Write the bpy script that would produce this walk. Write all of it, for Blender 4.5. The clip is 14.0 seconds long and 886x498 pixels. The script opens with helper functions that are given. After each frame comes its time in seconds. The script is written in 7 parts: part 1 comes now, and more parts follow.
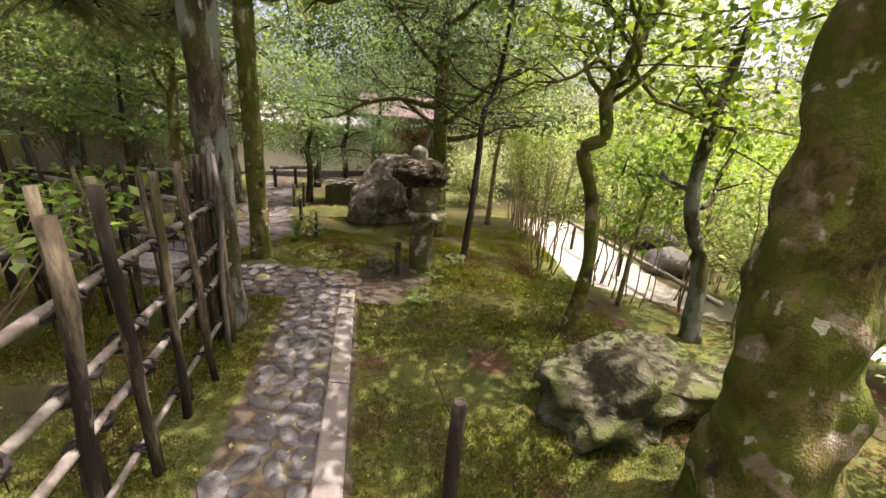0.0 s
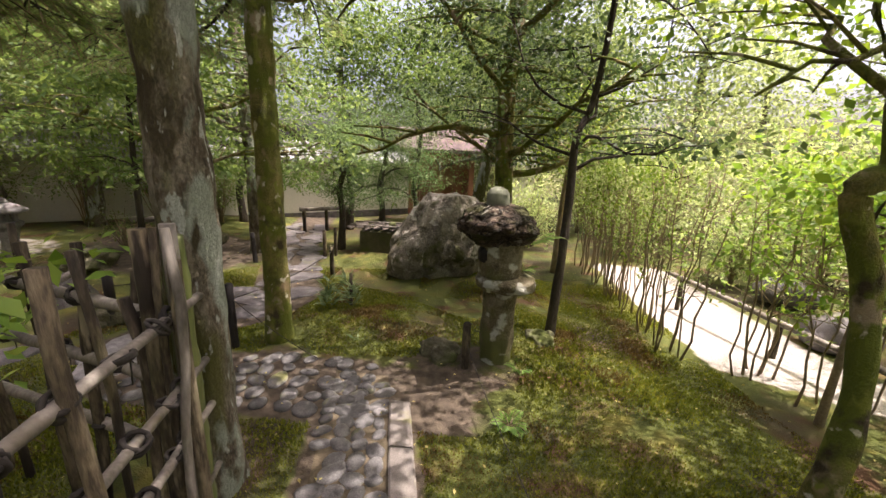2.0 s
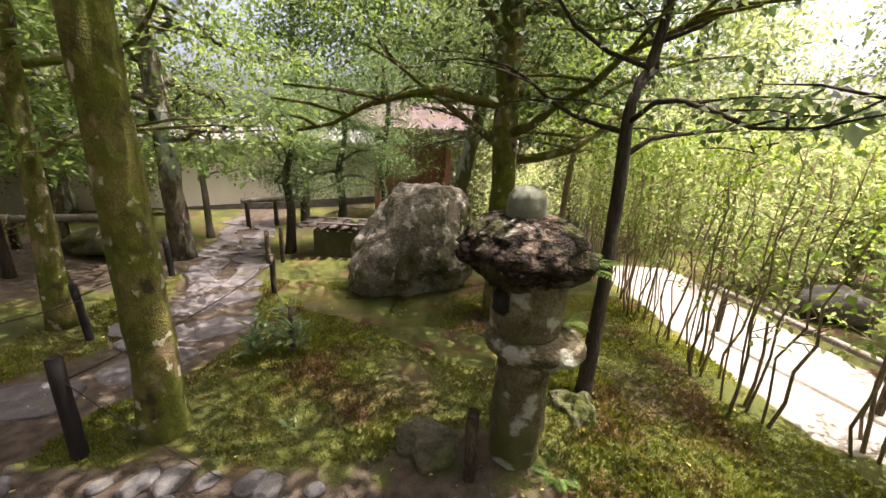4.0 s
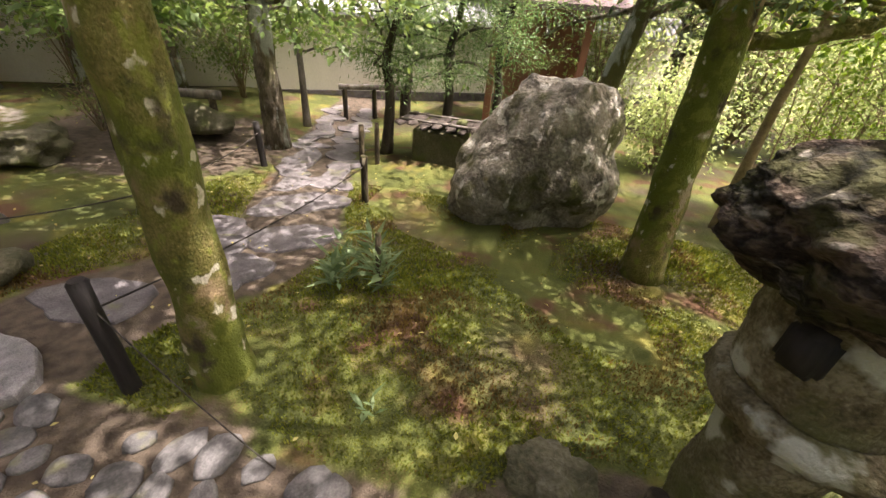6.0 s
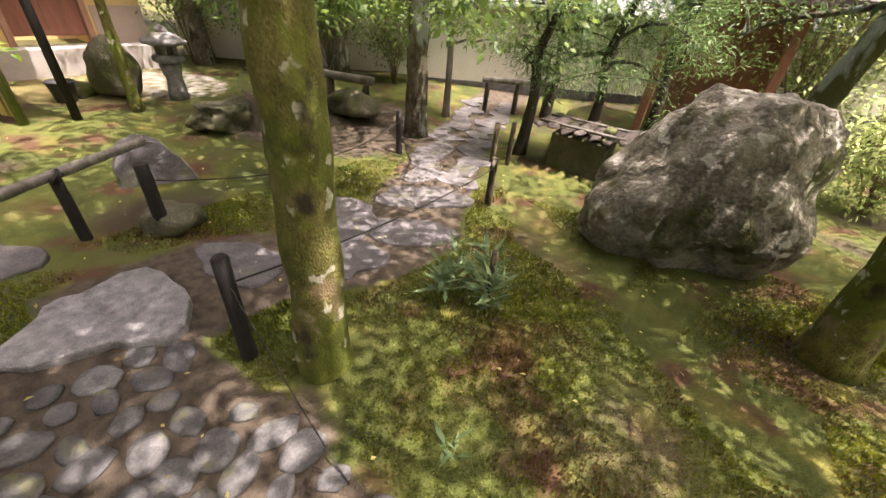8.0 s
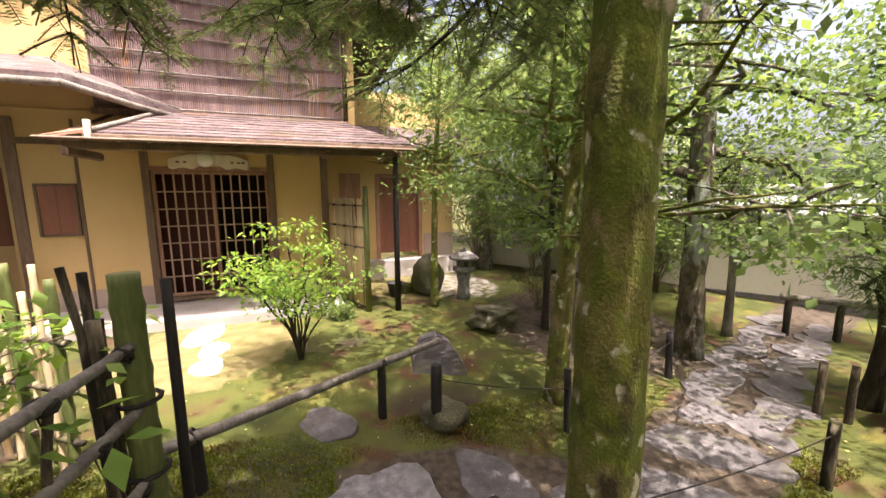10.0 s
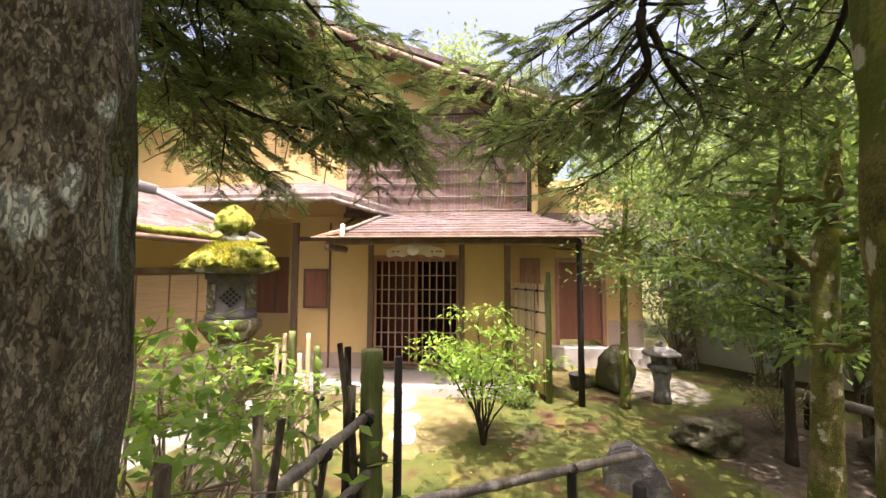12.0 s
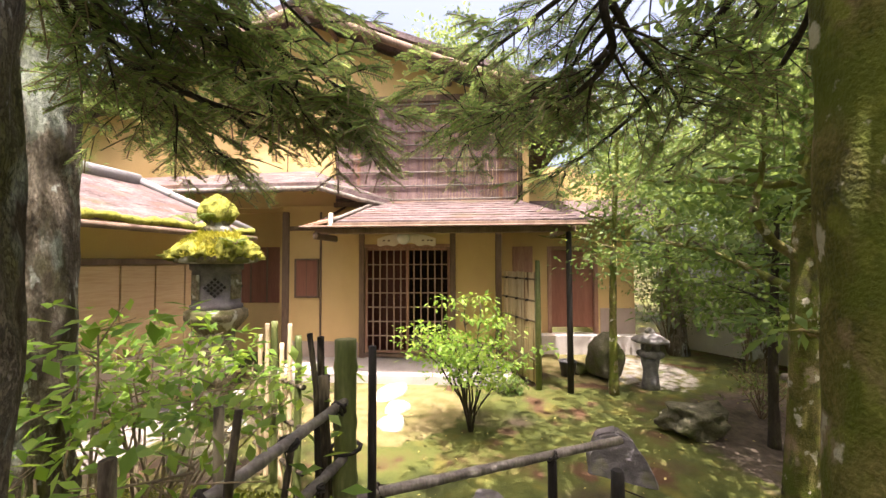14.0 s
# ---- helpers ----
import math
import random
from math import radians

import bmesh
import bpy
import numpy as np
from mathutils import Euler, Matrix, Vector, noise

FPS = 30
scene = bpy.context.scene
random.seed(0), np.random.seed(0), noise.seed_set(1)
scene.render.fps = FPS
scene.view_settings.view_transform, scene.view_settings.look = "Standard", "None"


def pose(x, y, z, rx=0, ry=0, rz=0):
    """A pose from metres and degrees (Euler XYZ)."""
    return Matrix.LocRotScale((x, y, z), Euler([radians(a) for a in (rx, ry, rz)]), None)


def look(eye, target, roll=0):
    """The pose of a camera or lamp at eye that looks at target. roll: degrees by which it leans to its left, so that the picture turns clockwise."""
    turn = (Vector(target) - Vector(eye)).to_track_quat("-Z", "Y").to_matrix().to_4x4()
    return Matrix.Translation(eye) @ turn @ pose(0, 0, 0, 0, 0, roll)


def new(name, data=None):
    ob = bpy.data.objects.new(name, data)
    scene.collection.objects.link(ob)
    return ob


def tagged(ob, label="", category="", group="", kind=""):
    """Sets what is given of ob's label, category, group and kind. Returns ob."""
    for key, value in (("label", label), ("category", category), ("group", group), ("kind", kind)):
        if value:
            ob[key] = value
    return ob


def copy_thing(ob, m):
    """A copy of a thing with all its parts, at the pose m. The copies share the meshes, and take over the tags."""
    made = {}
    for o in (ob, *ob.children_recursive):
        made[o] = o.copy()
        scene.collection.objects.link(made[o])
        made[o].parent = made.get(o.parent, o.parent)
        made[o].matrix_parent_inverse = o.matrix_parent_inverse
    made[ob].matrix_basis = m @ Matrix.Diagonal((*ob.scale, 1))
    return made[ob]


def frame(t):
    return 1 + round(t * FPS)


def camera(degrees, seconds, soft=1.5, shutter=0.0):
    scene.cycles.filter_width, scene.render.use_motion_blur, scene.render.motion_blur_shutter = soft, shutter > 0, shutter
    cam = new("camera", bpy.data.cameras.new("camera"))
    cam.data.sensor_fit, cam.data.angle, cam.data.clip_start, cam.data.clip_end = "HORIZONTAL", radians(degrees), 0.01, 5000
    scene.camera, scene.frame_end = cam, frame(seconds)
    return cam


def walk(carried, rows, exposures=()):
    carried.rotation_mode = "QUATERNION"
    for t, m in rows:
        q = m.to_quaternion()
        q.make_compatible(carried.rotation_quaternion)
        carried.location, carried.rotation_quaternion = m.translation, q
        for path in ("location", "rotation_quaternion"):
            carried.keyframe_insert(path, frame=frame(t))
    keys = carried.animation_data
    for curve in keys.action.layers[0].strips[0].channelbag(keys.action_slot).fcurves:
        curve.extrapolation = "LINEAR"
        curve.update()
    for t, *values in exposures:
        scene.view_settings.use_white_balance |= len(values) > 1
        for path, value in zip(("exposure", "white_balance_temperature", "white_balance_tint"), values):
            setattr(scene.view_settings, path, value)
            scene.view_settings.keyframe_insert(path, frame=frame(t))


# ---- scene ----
cam = camera(98.5, 14.0)
PATH = [
    (0, (0.022, -0.091, 1.525), (0.013, 1.805, 0.888), 4.7),
    (0.5, (-0.189, 0.264, 1.477), (-0.316, 2.159, 0.851), 4.1),
    (1, (-0.308, 0.528, 1.502), (-0.543, 2.418, 0.891), 2.8),
    (1.5, (-0.398, 0.901, 1.509), (-0.683, 2.803, 0.962), 2.0),
    (2, (-0.499, 1.243, 1.49), (-0.664, 3.174, 0.995), 2.4),
    (2.2, (-0.539, 1.393, 1.481), (-0.65, 3.332, 1.004), 2.1),
    (4.3, (-0.738, 2.685, 1.421), (-0.738, 4.582, 0.787), 2.8),
    (4.5, (-0.762, 2.766, 1.392), (-0.786, 4.645, 0.707), 3.0),
    (5, (-0.835, 3.001, 1.334), (-0.963, 4.828, 0.532), 3.7),
    (5.5, (-0.931, 3.225, 1.286), (-1.197, 4.975, 0.355), 4.4),
    (6, (-1.047, 3.408, 1.249), (-1.433, 5.068, 0.203), 5.3),
    (6.5, (-1.11, 3.518, 1.21), (-1.593, 5.087, 0.068), 6.0),
    (7, (-1.114, 3.606, 1.207), (-1.695, 5.1, 0.011), 6.4),
    (7.2, (-1.125, 3.614, 1.226), (-1.746, 5.082, 0.019), 6.6),
    (9.3, (-1.343, 3.574, 1.365), (-2.897, 4.643, 0.7), 1.0),
    (9.5, (-1.375, 3.55, 1.404), (-3.031, 4.525, 0.85), 0.5),
    (10, (-1.407, 3.497, 1.499), (-3.261, 4.189, 1.208), -0.3),
    (10.5, (-1.38, 3.42, 1.585), (-3.346, 3.779, 1.51), -0.4),
    (11, (-1.353, 3.36, 1.591), (-3.351, 3.42, 1.656), -0.5),
    (11.5, (-1.328, 3.335, 1.585), (-3.321, 3.216, 1.705), -0.2),
    (12, (-1.32, 3.339, 1.581), (-3.309, 3.171, 1.707), 0.2),
    (12.5, (-1.33, 3.354, 1.583), (-3.321, 3.193, 1.698), 0.4),
    (13, (-1.344, 3.389, 1.583), (-3.336, 3.234, 1.679), 0.4),
    (13.5, (-1.354, 3.439, 1.576), (-3.346, 3.282, 1.657), 0.1),
    (14, (-1.354, 3.469, 1.58), (-3.347, 3.309, 1.648), -0.2),
]
walk(cam, [(t, look(eye, target, roll)) for t, eye, target, roll in PATH],
     [(0, 1.80, 6700, 20), (2.2, 1.78, 6700, 20), (4.5, 1.98, 6700, 20), (5.8, 2.22, 6700, 20), (7, 2.45, 6700, 20), (9.5, 2.12, 6700, 20), (14, 2.2, 6700, 20)])

# ---------------------------------------------------------------- light
SUN_EL, SUN_AZ = radians(72), radians(15)   # azimuth counted from +x towards +y
sun_dir = Vector((math.cos(SUN_EL) * math.cos(SUN_AZ), math.cos(SUN_EL) * math.sin(SUN_AZ), math.sin(SUN_EL)))
world = bpy.data.worlds.new("sky")
scene.world = world
world.use_nodes = True
wn = world.node_tree
sky = wn.nodes.new("ShaderNodeTexSky")
sky.sky_type, sky.sun_disc = "NISHITA", False
sky.sun_elevation, sky.sun_rotation = SUN_EL, math.pi / 2 - SUN_AZ
sky.air_density, sky.dust_density, sky.ozone_density = 0.6, 9.0, 0.3
wn.links.new(sky.outputs[0], wn.nodes["Background"].inputs[0])
wn.nodes["Background"].inputs[1].default_value = 0.15
sun = new("sun", bpy.data.lights.new("sun", "SUN"))
sun.data.energy, sun.data.angle, sun.data.color = 3.4, radians(0.5), (1.0, 0.95, 0.86)
sun.matrix_world = look(sun_dir * 40, (0, 0, 0))

rng = np.random.default_rng(7)


# ---------------------------------------------------------------- materials
def material(name, cols, scale=6.0, fine=60.0, rough=0.85, bump=0.3, dist=0.02, stretch=(1, 1, 1), spots=None, rand=0.0, metal=0.0, fine_mix=0.35, detail=6, crack=None):
    """Noise-ramped surface: cols are [(position, rgb)], fine grain over it, optional spots (rgb, scale, threshold)."""
    m = bpy.data.materials.new(name)
    m.use_nodes = True
    nt = m.node_tree
    N, Lk = nt.nodes.new, nt.links.new
    b = nt.nodes["Principled BSDF"]
    tc = N("ShaderNodeTexCoord")
    mp = N("ShaderNodeMapping")
    mp.inputs["Scale"].default_value = stretch
    Lk(tc.outputs["Object"], mp.inputs["Vector"])
    vec = mp.outputs["Vector"]
    if rand:
        oi = N("ShaderNodeObjectInfo")
        sc = N("ShaderNodeVectorMath")
        sc.operation = "ADD"
        mul = N("ShaderNodeMath")
        mul.operation, mul.inputs[1].default_value = "MULTIPLY", 40.0
        Lk(oi.outputs["Random"], mul.inputs[0])
        Lk(vec, sc.inputs[0])
        Lk(mul.outputs[0], sc.inputs[1])
        vec = sc.outputs[0]
    n1 = N("ShaderNodeTexNoise")
    n1.inputs["Scale"].default_value, n1.inputs["Detail"].default_value = scale, detail
    n1.inputs["Roughness"].default_value = 0.62
    n2 = N("ShaderNodeTexNoise")
    n2.inputs["Scale"].default_value, n2.inputs["Detail"].default_value = fine, 3
    Lk(vec, n1.inputs["Vector"])
    Lk(vec, n2.inputs["Vector"])
    mixv = N("ShaderNodeMix")
    mixv.inputs["Factor"].default_value = fine_mix
    Lk(n1.outputs["Fac"], mixv.inputs["A"])
    Lk(n2.outputs["Fac"], mixv.inputs["B"])
    ramp = N("ShaderNodeValToRGB")
    el = ramp.color_ramp.elements
    while len(el) < len(cols):
        el.new(0.5)
    for e, (p, c) in zip(el, cols):
        e.position, e.color = p, (*c, 1)
    Lk(mixv.outputs["Result"], ramp.inputs["Fac"])
    col = ramp.outputs["Color"]
    if spots:
        for rgb, ssc, lo, hi in spots:
            n3 = N("ShaderNodeTexNoise")
            n3.inputs["Scale"].default_value, n3.inputs["Detail"].default_value = ssc, 5
            Lk(vec, n3.inputs["Vector"])
            mr = N("ShaderNodeMapRange")
            mr.inputs["From Min"].default_value, mr.inputs["From Max"].default_value = lo, hi
            Lk(n3.outputs["Fac"], mr.inputs["Value"])
            mx = N("ShaderNodeMix")
            mx.data_type = "RGBA"
            Lk(mr.outputs[0], mx.inputs["Factor"])
            Lk(col, mx.inputs["A"])
            mx.inputs["B"].default_value = (*rgb, 1)
            col = mx.outputs["Result"]
    height = mixv.outputs["Result"]
    if crack:
        wv = N("ShaderNodeVectorMath")
        wv.operation = "MULTIPLY_ADD"
        wv.inputs[1].default_value = (crack[2],) * 3
        Lk(n1.outputs["Color"], wv.inputs[0])
        Lk(vec, wv.inputs[2])
        vo = N("ShaderNodeTexVoronoi")
        vo.feature = "DISTANCE_TO_EDGE"
        vo.inputs["Scale"].default_value = crack[0]
        Lk(wv.outputs[0], vo.inputs["Vector"])
        cr = N("ShaderNodeMapRange")
        cr.inputs["From Max"].default_value, cr.inputs["To Min"].default_value = 0.12, 1 - crack[1]
        Lk(vo.outputs["Distance"], cr.inputs["Value"])
        mm = N("ShaderNodeMix")
        mm.data_type, mm.blend_type = "RGBA", "MULTIPLY"
        mm.inputs["Factor"].default_value = 1.0
        Lk(col, mm.inputs["A"])
        Lk(cr.outputs[0], mm.inputs["B"])
        col = mm.outputs["Result"]
        ad = N("ShaderNodeMath")
        ad.operation = "MULTIPLY_ADD"
        ad.inputs[1].default_value = 0.6
        Lk(cr.outputs[0], ad.inputs[0])
        Lk(height, ad.inputs[2])
        height = ad.outputs[0]
    if rand:
        hs = N("ShaderNodeHueSaturation")
        mr = N("ShaderNodeMapRange")
        mr.inputs["To Min"].default_value, mr.inputs["To Max"].default_value = 1 - rand, 1 + rand
        Lk(oi.outputs["Random"], mr.inputs["Value"])
        Lk(mr.outputs[0], hs.inputs["Value"])
        Lk(col, hs.inputs["Color"])
        col = hs.outputs["Color"]
    Lk(col, b.inputs["Base Color"])
    b.inputs["Roughness"].default_value, b.inputs["Metallic"].default_value = rough, metal
    b.inputs["Specular IOR Level"].default_value = 0.3
    if bump:
        bp = N("ShaderNodeBump")
        bp.inputs["Strength"].default_value, bp.inputs["Distance"].default_value = bump, dist
        Lk(height, bp.inputs["Height"])
        Lk(bp.outputs["Normal"], b.inputs["Normal"])
    return m


def leaf_material(name, dark, mid, light, thru=0.45, rough=0.45):
    """Leaves: colour by leaf, light passing through the blade."""
    m = bpy.data.materials.new(name)
    m.use_nodes = True
    nt = m.node_tree
    N, Lk = nt.nodes.new, nt.links.new
    b = nt.nodes["Principled BSDF"]
    g = N("ShaderNodeNewGeometry")
    tc = N("ShaderNodeTexCoord")
    nz = N("ShaderNodeTexNoise")
    nz.inputs["Scale"].default_value = 1.3
    Lk(tc.outputs["Object"], nz.inputs["Vector"])
    mv = N("ShaderNodeMix")
    mv.inputs["Factor"].default_value = 0.45
    Lk(g.outputs["Random Per Island"], mv.inputs["A"])
    Lk(nz.outputs["Fac"], mv.inputs["B"])
    ramp = N("ShaderNodeValToRGB")
    el = ramp.color_ramp.elements
    el.new(0.5)
    for e, (p, c) in zip(el, ((0.15, dark), (0.5, mid), (0.85, light))):
        e.position, e.color = p, (*c, 1)
    Lk(mv.outputs["Result"], ramp.inputs["Fac"])
    Lk(ramp.outputs["Color"], b.inputs["Base Color"])
    b.inputs["Roughness"].default_value = rough
    b.inputs["Specular IOR Level"].default_value = 0.22
    tr = N("ShaderNodeBsdfTranslucent")
    gm = N("ShaderNodeHueSaturation")
    gm.inputs["Value"].default_value, gm.inputs["Saturation"].default_value = 1.6, 1.1
    gm.inputs["Hue"].default_value = 0.485
    Lk(ramp.outputs["Color"], gm.inputs["Color"])
    Lk(gm.outputs["Color"], tr.inputs["Color"])
    mix = N("ShaderNodeMixShader")
    mix.inputs["Fac"].default_value = thru
    Lk(b.outputs[0], mix.inputs[1])
    Lk(tr.outputs[0], mix.inputs[2])
    Lk(mix.outputs[0], nt.nodes["Material Output"].inputs["Surface"])
    return m


def ground_material():
    """Moss, bare soil, pale sand and gravel, laid out by the sheet's own zones."""
    m = material("ground", [(0.32, (0.019, 0.024, 0.006)), (0.44, (0.044, 0.053, 0.011)), (0.54, (0.078, 0.090, 0.018)), (0.64, (0.092, 0.060, 0.026))],
                 scale=1.7, fine=120, rough=0.95, bump=0.9, dist=0.03, fine_mix=0.30, detail=8,
                 spots=[((0.070, 0.036, 0.018), 2.3, 0.54, 0.64), ((0.115, 0.105, 0.022), 3.1, 0.58, 0.70), ((0.045, 0.033, 0.020), 1.1, 0.54, 0.66)])
    nt = m.node_tree
    N, Lk = nt.nodes.new, nt.links.new
    b = nt.nodes["Principled BSDF"]
    col = b.inputs["Base Color"].links[0].from_socket
    at = N("ShaderNodeAttribute")
    at.attribute_name = "zone"
    sep = N("ShaderNodeSeparateColor")
    Lk(at.outputs["Color"], sep.inputs[0])
    tc = N("ShaderNodeTexCoord")
    for i, (c1, c2, sc) in enumerate((((0.040, 0.030, 0.021), (0.092, 0.071, 0.051), 14), ((0.115, 0.105, 0.034), (0.205, 0.165, 0.075), 5), ((0.21, 0.19, 0.17), (0.34, 0.315, 0.285), 60))):
        nz = N("ShaderNodeTexNoise")
        nz.inputs["Scale"].default_value, nz.inputs["Detail"].default_value = sc, 8
        Lk(tc.outputs["Object"], nz.inputs["Vector"])
        rp = N("ShaderNodeValToRGB")
        rp.color_ramp.elements[0].position, rp.color_ramp.elements[0].color = 0.35, (*c1, 1)
        rp.color_ramp.elements[1].position, rp.color_ramp.elements[1].color = 0.65, (*c2, 1)
        Lk(nz.outputs["Fac"], rp.inputs["Fac"])
        n2 = N("ShaderNodeTexNoise")
        n2.inputs["Scale"].default_value, n2.inputs["Detail"].default_value = 7, 6
        Lk(tc.outputs["Object"], n2.inputs["Vector"])
        ad = N("ShaderNodeMath")
        ad.operation = "ADD"
        Lk(sep.outputs[i], ad.inputs[0])
        Lk(n2.outputs["Fac"], ad.inputs[1])
        mr = N("ShaderNodeMapRange")
        mr.inputs["From Min"].default_value, mr.inputs["From Max"].default_value = 0.92, 1.12
        Lk(ad.outputs[0], mr.inputs["Value"])
        mx = N("ShaderNodeMix")
        mx.data_type = "RGBA"
        Lk(mr.outputs[0], mx.inputs["Factor"])
        Lk(col, mx.inputs["A"])
        Lk(rp.outputs["Color"], mx.inputs["B"])
        col = mx.outputs["Result"]
    Lk(col, b.inputs["Base Color"])
    return m


M_GROUND = ground_material()
M_BARK = material("grey_bark", [(0.34, (0.042, 0.034, 0.024)), (0.46, (0.132, 0.108, 0.074)), (0.60, (0.27, 0.235, 0.18))], 13, 80, 0.95, 1.0, 0.03, (1, 1, 0.40),
                  [((0.105, 0.105, 0.030), 3.0, 0.50, 0.60), ((0.34, 0.375, 0.31), 4.2, 0.535, 0.585), ((0.072, 0.056, 0.030), 7, 0.57, 0.63), ((0.46, 0.48, 0.42), 16, 0.62, 0.66)], crack=(9, 0.35, 1.6), detail=12)
M_MOSSBARK = material("mossy_bark", [(0.34, (0.034, 0.036, 0.010)), (0.48, (0.098, 0.094, 0.020)), (0.62, (0.19, 0.155, 0.055))], 9, 110, 0.95, 1.0, 0.025, (1, 1, 0.8),
                      [((0.215, 0.155, 0.085), 7.0, 0.555, 0.62), ((0.090, 0.108, 0.014), 4.0, 0.46, 0.56), ((0.25, 0.20, 0.13), 6.0, 0.60, 0.65), ((0.42, 0.39, 0.30), 12.0, 0.62, 0.66), ((0.145, 0.155, 0.026), 14.0, 0.56, 0.64), ((0.040, 0.030, 0.016), 5.5, 0.60, 0.68)], detail=9)
M_DARKBARK = material("dark_bark", [(0.30, (0.014, 0.011, 0.008)), (0.55, (0.045, 0.036, 0.026)), (0.72, (0.075, 0.072, 0.030))], 10, 70, 0.95, 0.8, 0.03, (1, 1, 0.35))
M_TWIG = material("brown_twig", [(0.3, (0.11, 0.078, 0.046)), (0.65, (0.29, 0.225, 0.145))], 14, 80, 0.9, 0.4, 0.01)
M_POLE = material("weathered_pole", [(0.36, (0.014, 0.011, 0.008)), (0.48, (0.052, 0.040, 0.027)), (0.62, (0.155, 0.125, 0.080))], 11, 70, 0.92, 1.0, 0.02, (1, 1, 0.22), [((0.020, 0.015, 0.011), 6, 0.54, 0.60), ((0.26, 0.22, 0.15), 10, 0.62, 0.68), ((0.055, 0.058, 0.018), 4, 0.60, 0.70)], rand=0.20, detail=9)
M_BLACKPOST = material("charred_post", [(0.3, (0.008, 0.007, 0.007)), (0.6, (0.025, 0.021, 0.020)), (0.8, (0.05, 0.043, 0.038))], 9, 80, 0.75, 0.6, 0.01, (1, 1, 0.15))
M_RAIL = material("grey_bamboo", [(0.34, (0.062, 0.054, 0.045)), (0.5, (0.150, 0.132, 0.113)), (0.66, (0.26, 0.235, 0.205))], 8, 60, 0.65, 0.3, 0.006, (1, 1, 0.3), [((0.10, 0.085, 0.06), 6, 0.58, 0.70)], rand=0.15)
M_BAMBOO = material("green_bamboo", [(0.3, (0.05, 0.065, 0.02)), (0.55, (0.12, 0.14, 0.045)), (0.75, (0.25, 0.24, 0.10))], 5, 60, 0.55, 0.25, 0.006, (1, 1, 0.2))
M_PALESTONE = material("pale_speckled_stone", [(0.36, (0.115, 0.108, 0.108)), (0.5, (0.215, 0.203, 0.205)), (0.64, (0.32, 0.305, 0.30))], 14, 160, 0.9, 1.0, 0.02, (1, 1, 1), [((0.10, 0.10, 0.055), 3.5, 0.58, 0.70)])
M_PALEBAMBOO = material("pale_bamboo", [(0.3, (0.50, 0.37, 0.21)), (0.55, (0.64, 0.50, 0.32)), (0.75, (0.70, 0.58, 0.40))], 6, 60, 0.6, 0.25, 0.006, (1, 1, 0.2), [((0.25, 0.15, 0.07), 5, 0.6, 0.72)], rand=0.15)
M_SPLIT = material("split_bamboo", [(0.3, (0.40, 0.28, 0.15)), (0.5, (0.62, 0.49, 0.30)), (0.7, (0.74, 0.63, 0.43))], 6, 60, 0.6, 0.3, 0.005, (1, 1, 0.15), [((0.17, 0.10, 0.045), 5, 0.57, 0.66)], rand=0.28)
M_ROPE = material("black_rope", [(0.3, (0.012, 0.010, 0.009)), (0.7, (0.04, 0.034, 0.03))], 40, 200, 0.9, 0.5, 0.003)
M_ROCK = material("lichen_rock", [(0.32, (0.045, 0.040, 0.028)), (0.45, (0.150, 0.132, 0.102)), (0.58, (0.28, 0.255, 0.21)), (0.70, (0.17, 0.135, 0.095))], 3.6, 40, 0.92, 1.0, 0.05, (1, 1, 1),
                  [((0.065, 0.066, 0.022), 3.0, 0.54, 0.64), ((0.42, 0.40, 0.35), 7.5, 0.60, 0.64)], detail=12, crack=(2.6, 0.35, 0.3))
M_DARKROCK = material("dark_mossy_rock", [(0.3, (0.03, 0.032, 0.014)), (0.5, (0.085, 0.080, 0.048)), (0.7, (0.16, 0.145, 0.105))], 4, 50, 0.95, 1.0, 0.04, (1, 1, 1), [((0.07, 0.085, 0.02), 3, 0.5, 0.65)], detail=9)
M_LANTERN = material("mossy_granite", [(0.36, (0.042, 0.034, 0.016)), (0.48, (0.110, 0.092, 0.052)), (0.60, (0.21, 0.182, 0.122))], 9, 90, 0.95, 1.0, 0.025, (1, 1, 1), [((0.09, 0.095, 0.030), 3.2, 0.50, 0.66), ((0.36, 0.36, 0.30), 6, 0.57, 0.63)], detail=9)
M_CAPSTONE = material("weathered_cap_stone", [(0.36, (0.018, 0.012, 0.009)), (0.48, (0.060, 0.042, 0.030)), (0.62, (0.15, 0.115, 0.085))], 7, 60, 0.95, 1.0, 0.05, (1, 1, 2.0), [((0.050, 0.050, 0.018), 4, 0.52, 0.62), ((0.26, 0.24, 0.20), 9, 0.60, 0.66)], detail=12, crack=(6, 0.7, 0.3))
M_GRANITE = material("grey_granite", [(0.34, (0.058, 0.053, 0.054)), (0.5, (0.105, 0.096, 0.098)), (0.66, (0.175, 0.160, 0.160))], 7, 110, 0.9, 1.0, 0.02, (1, 1, 1), [((0.12, 0.12, 0.07), 4, 0.60, 0.72)], rand=0.12)
M_COBBLE = material("river_cobble", [(0.34, (0.042, 0.040, 0.039)), (0.5, (0.088, 0.084, 0.083)), (0.66, (0.150, 0.141, 0.137))], 12, 120, 0.8, 0.8, 0.01, (1, 1, 1), [((0.12, 0.12, 0.05), 6, 0.60, 0.72)], rand=0.30)
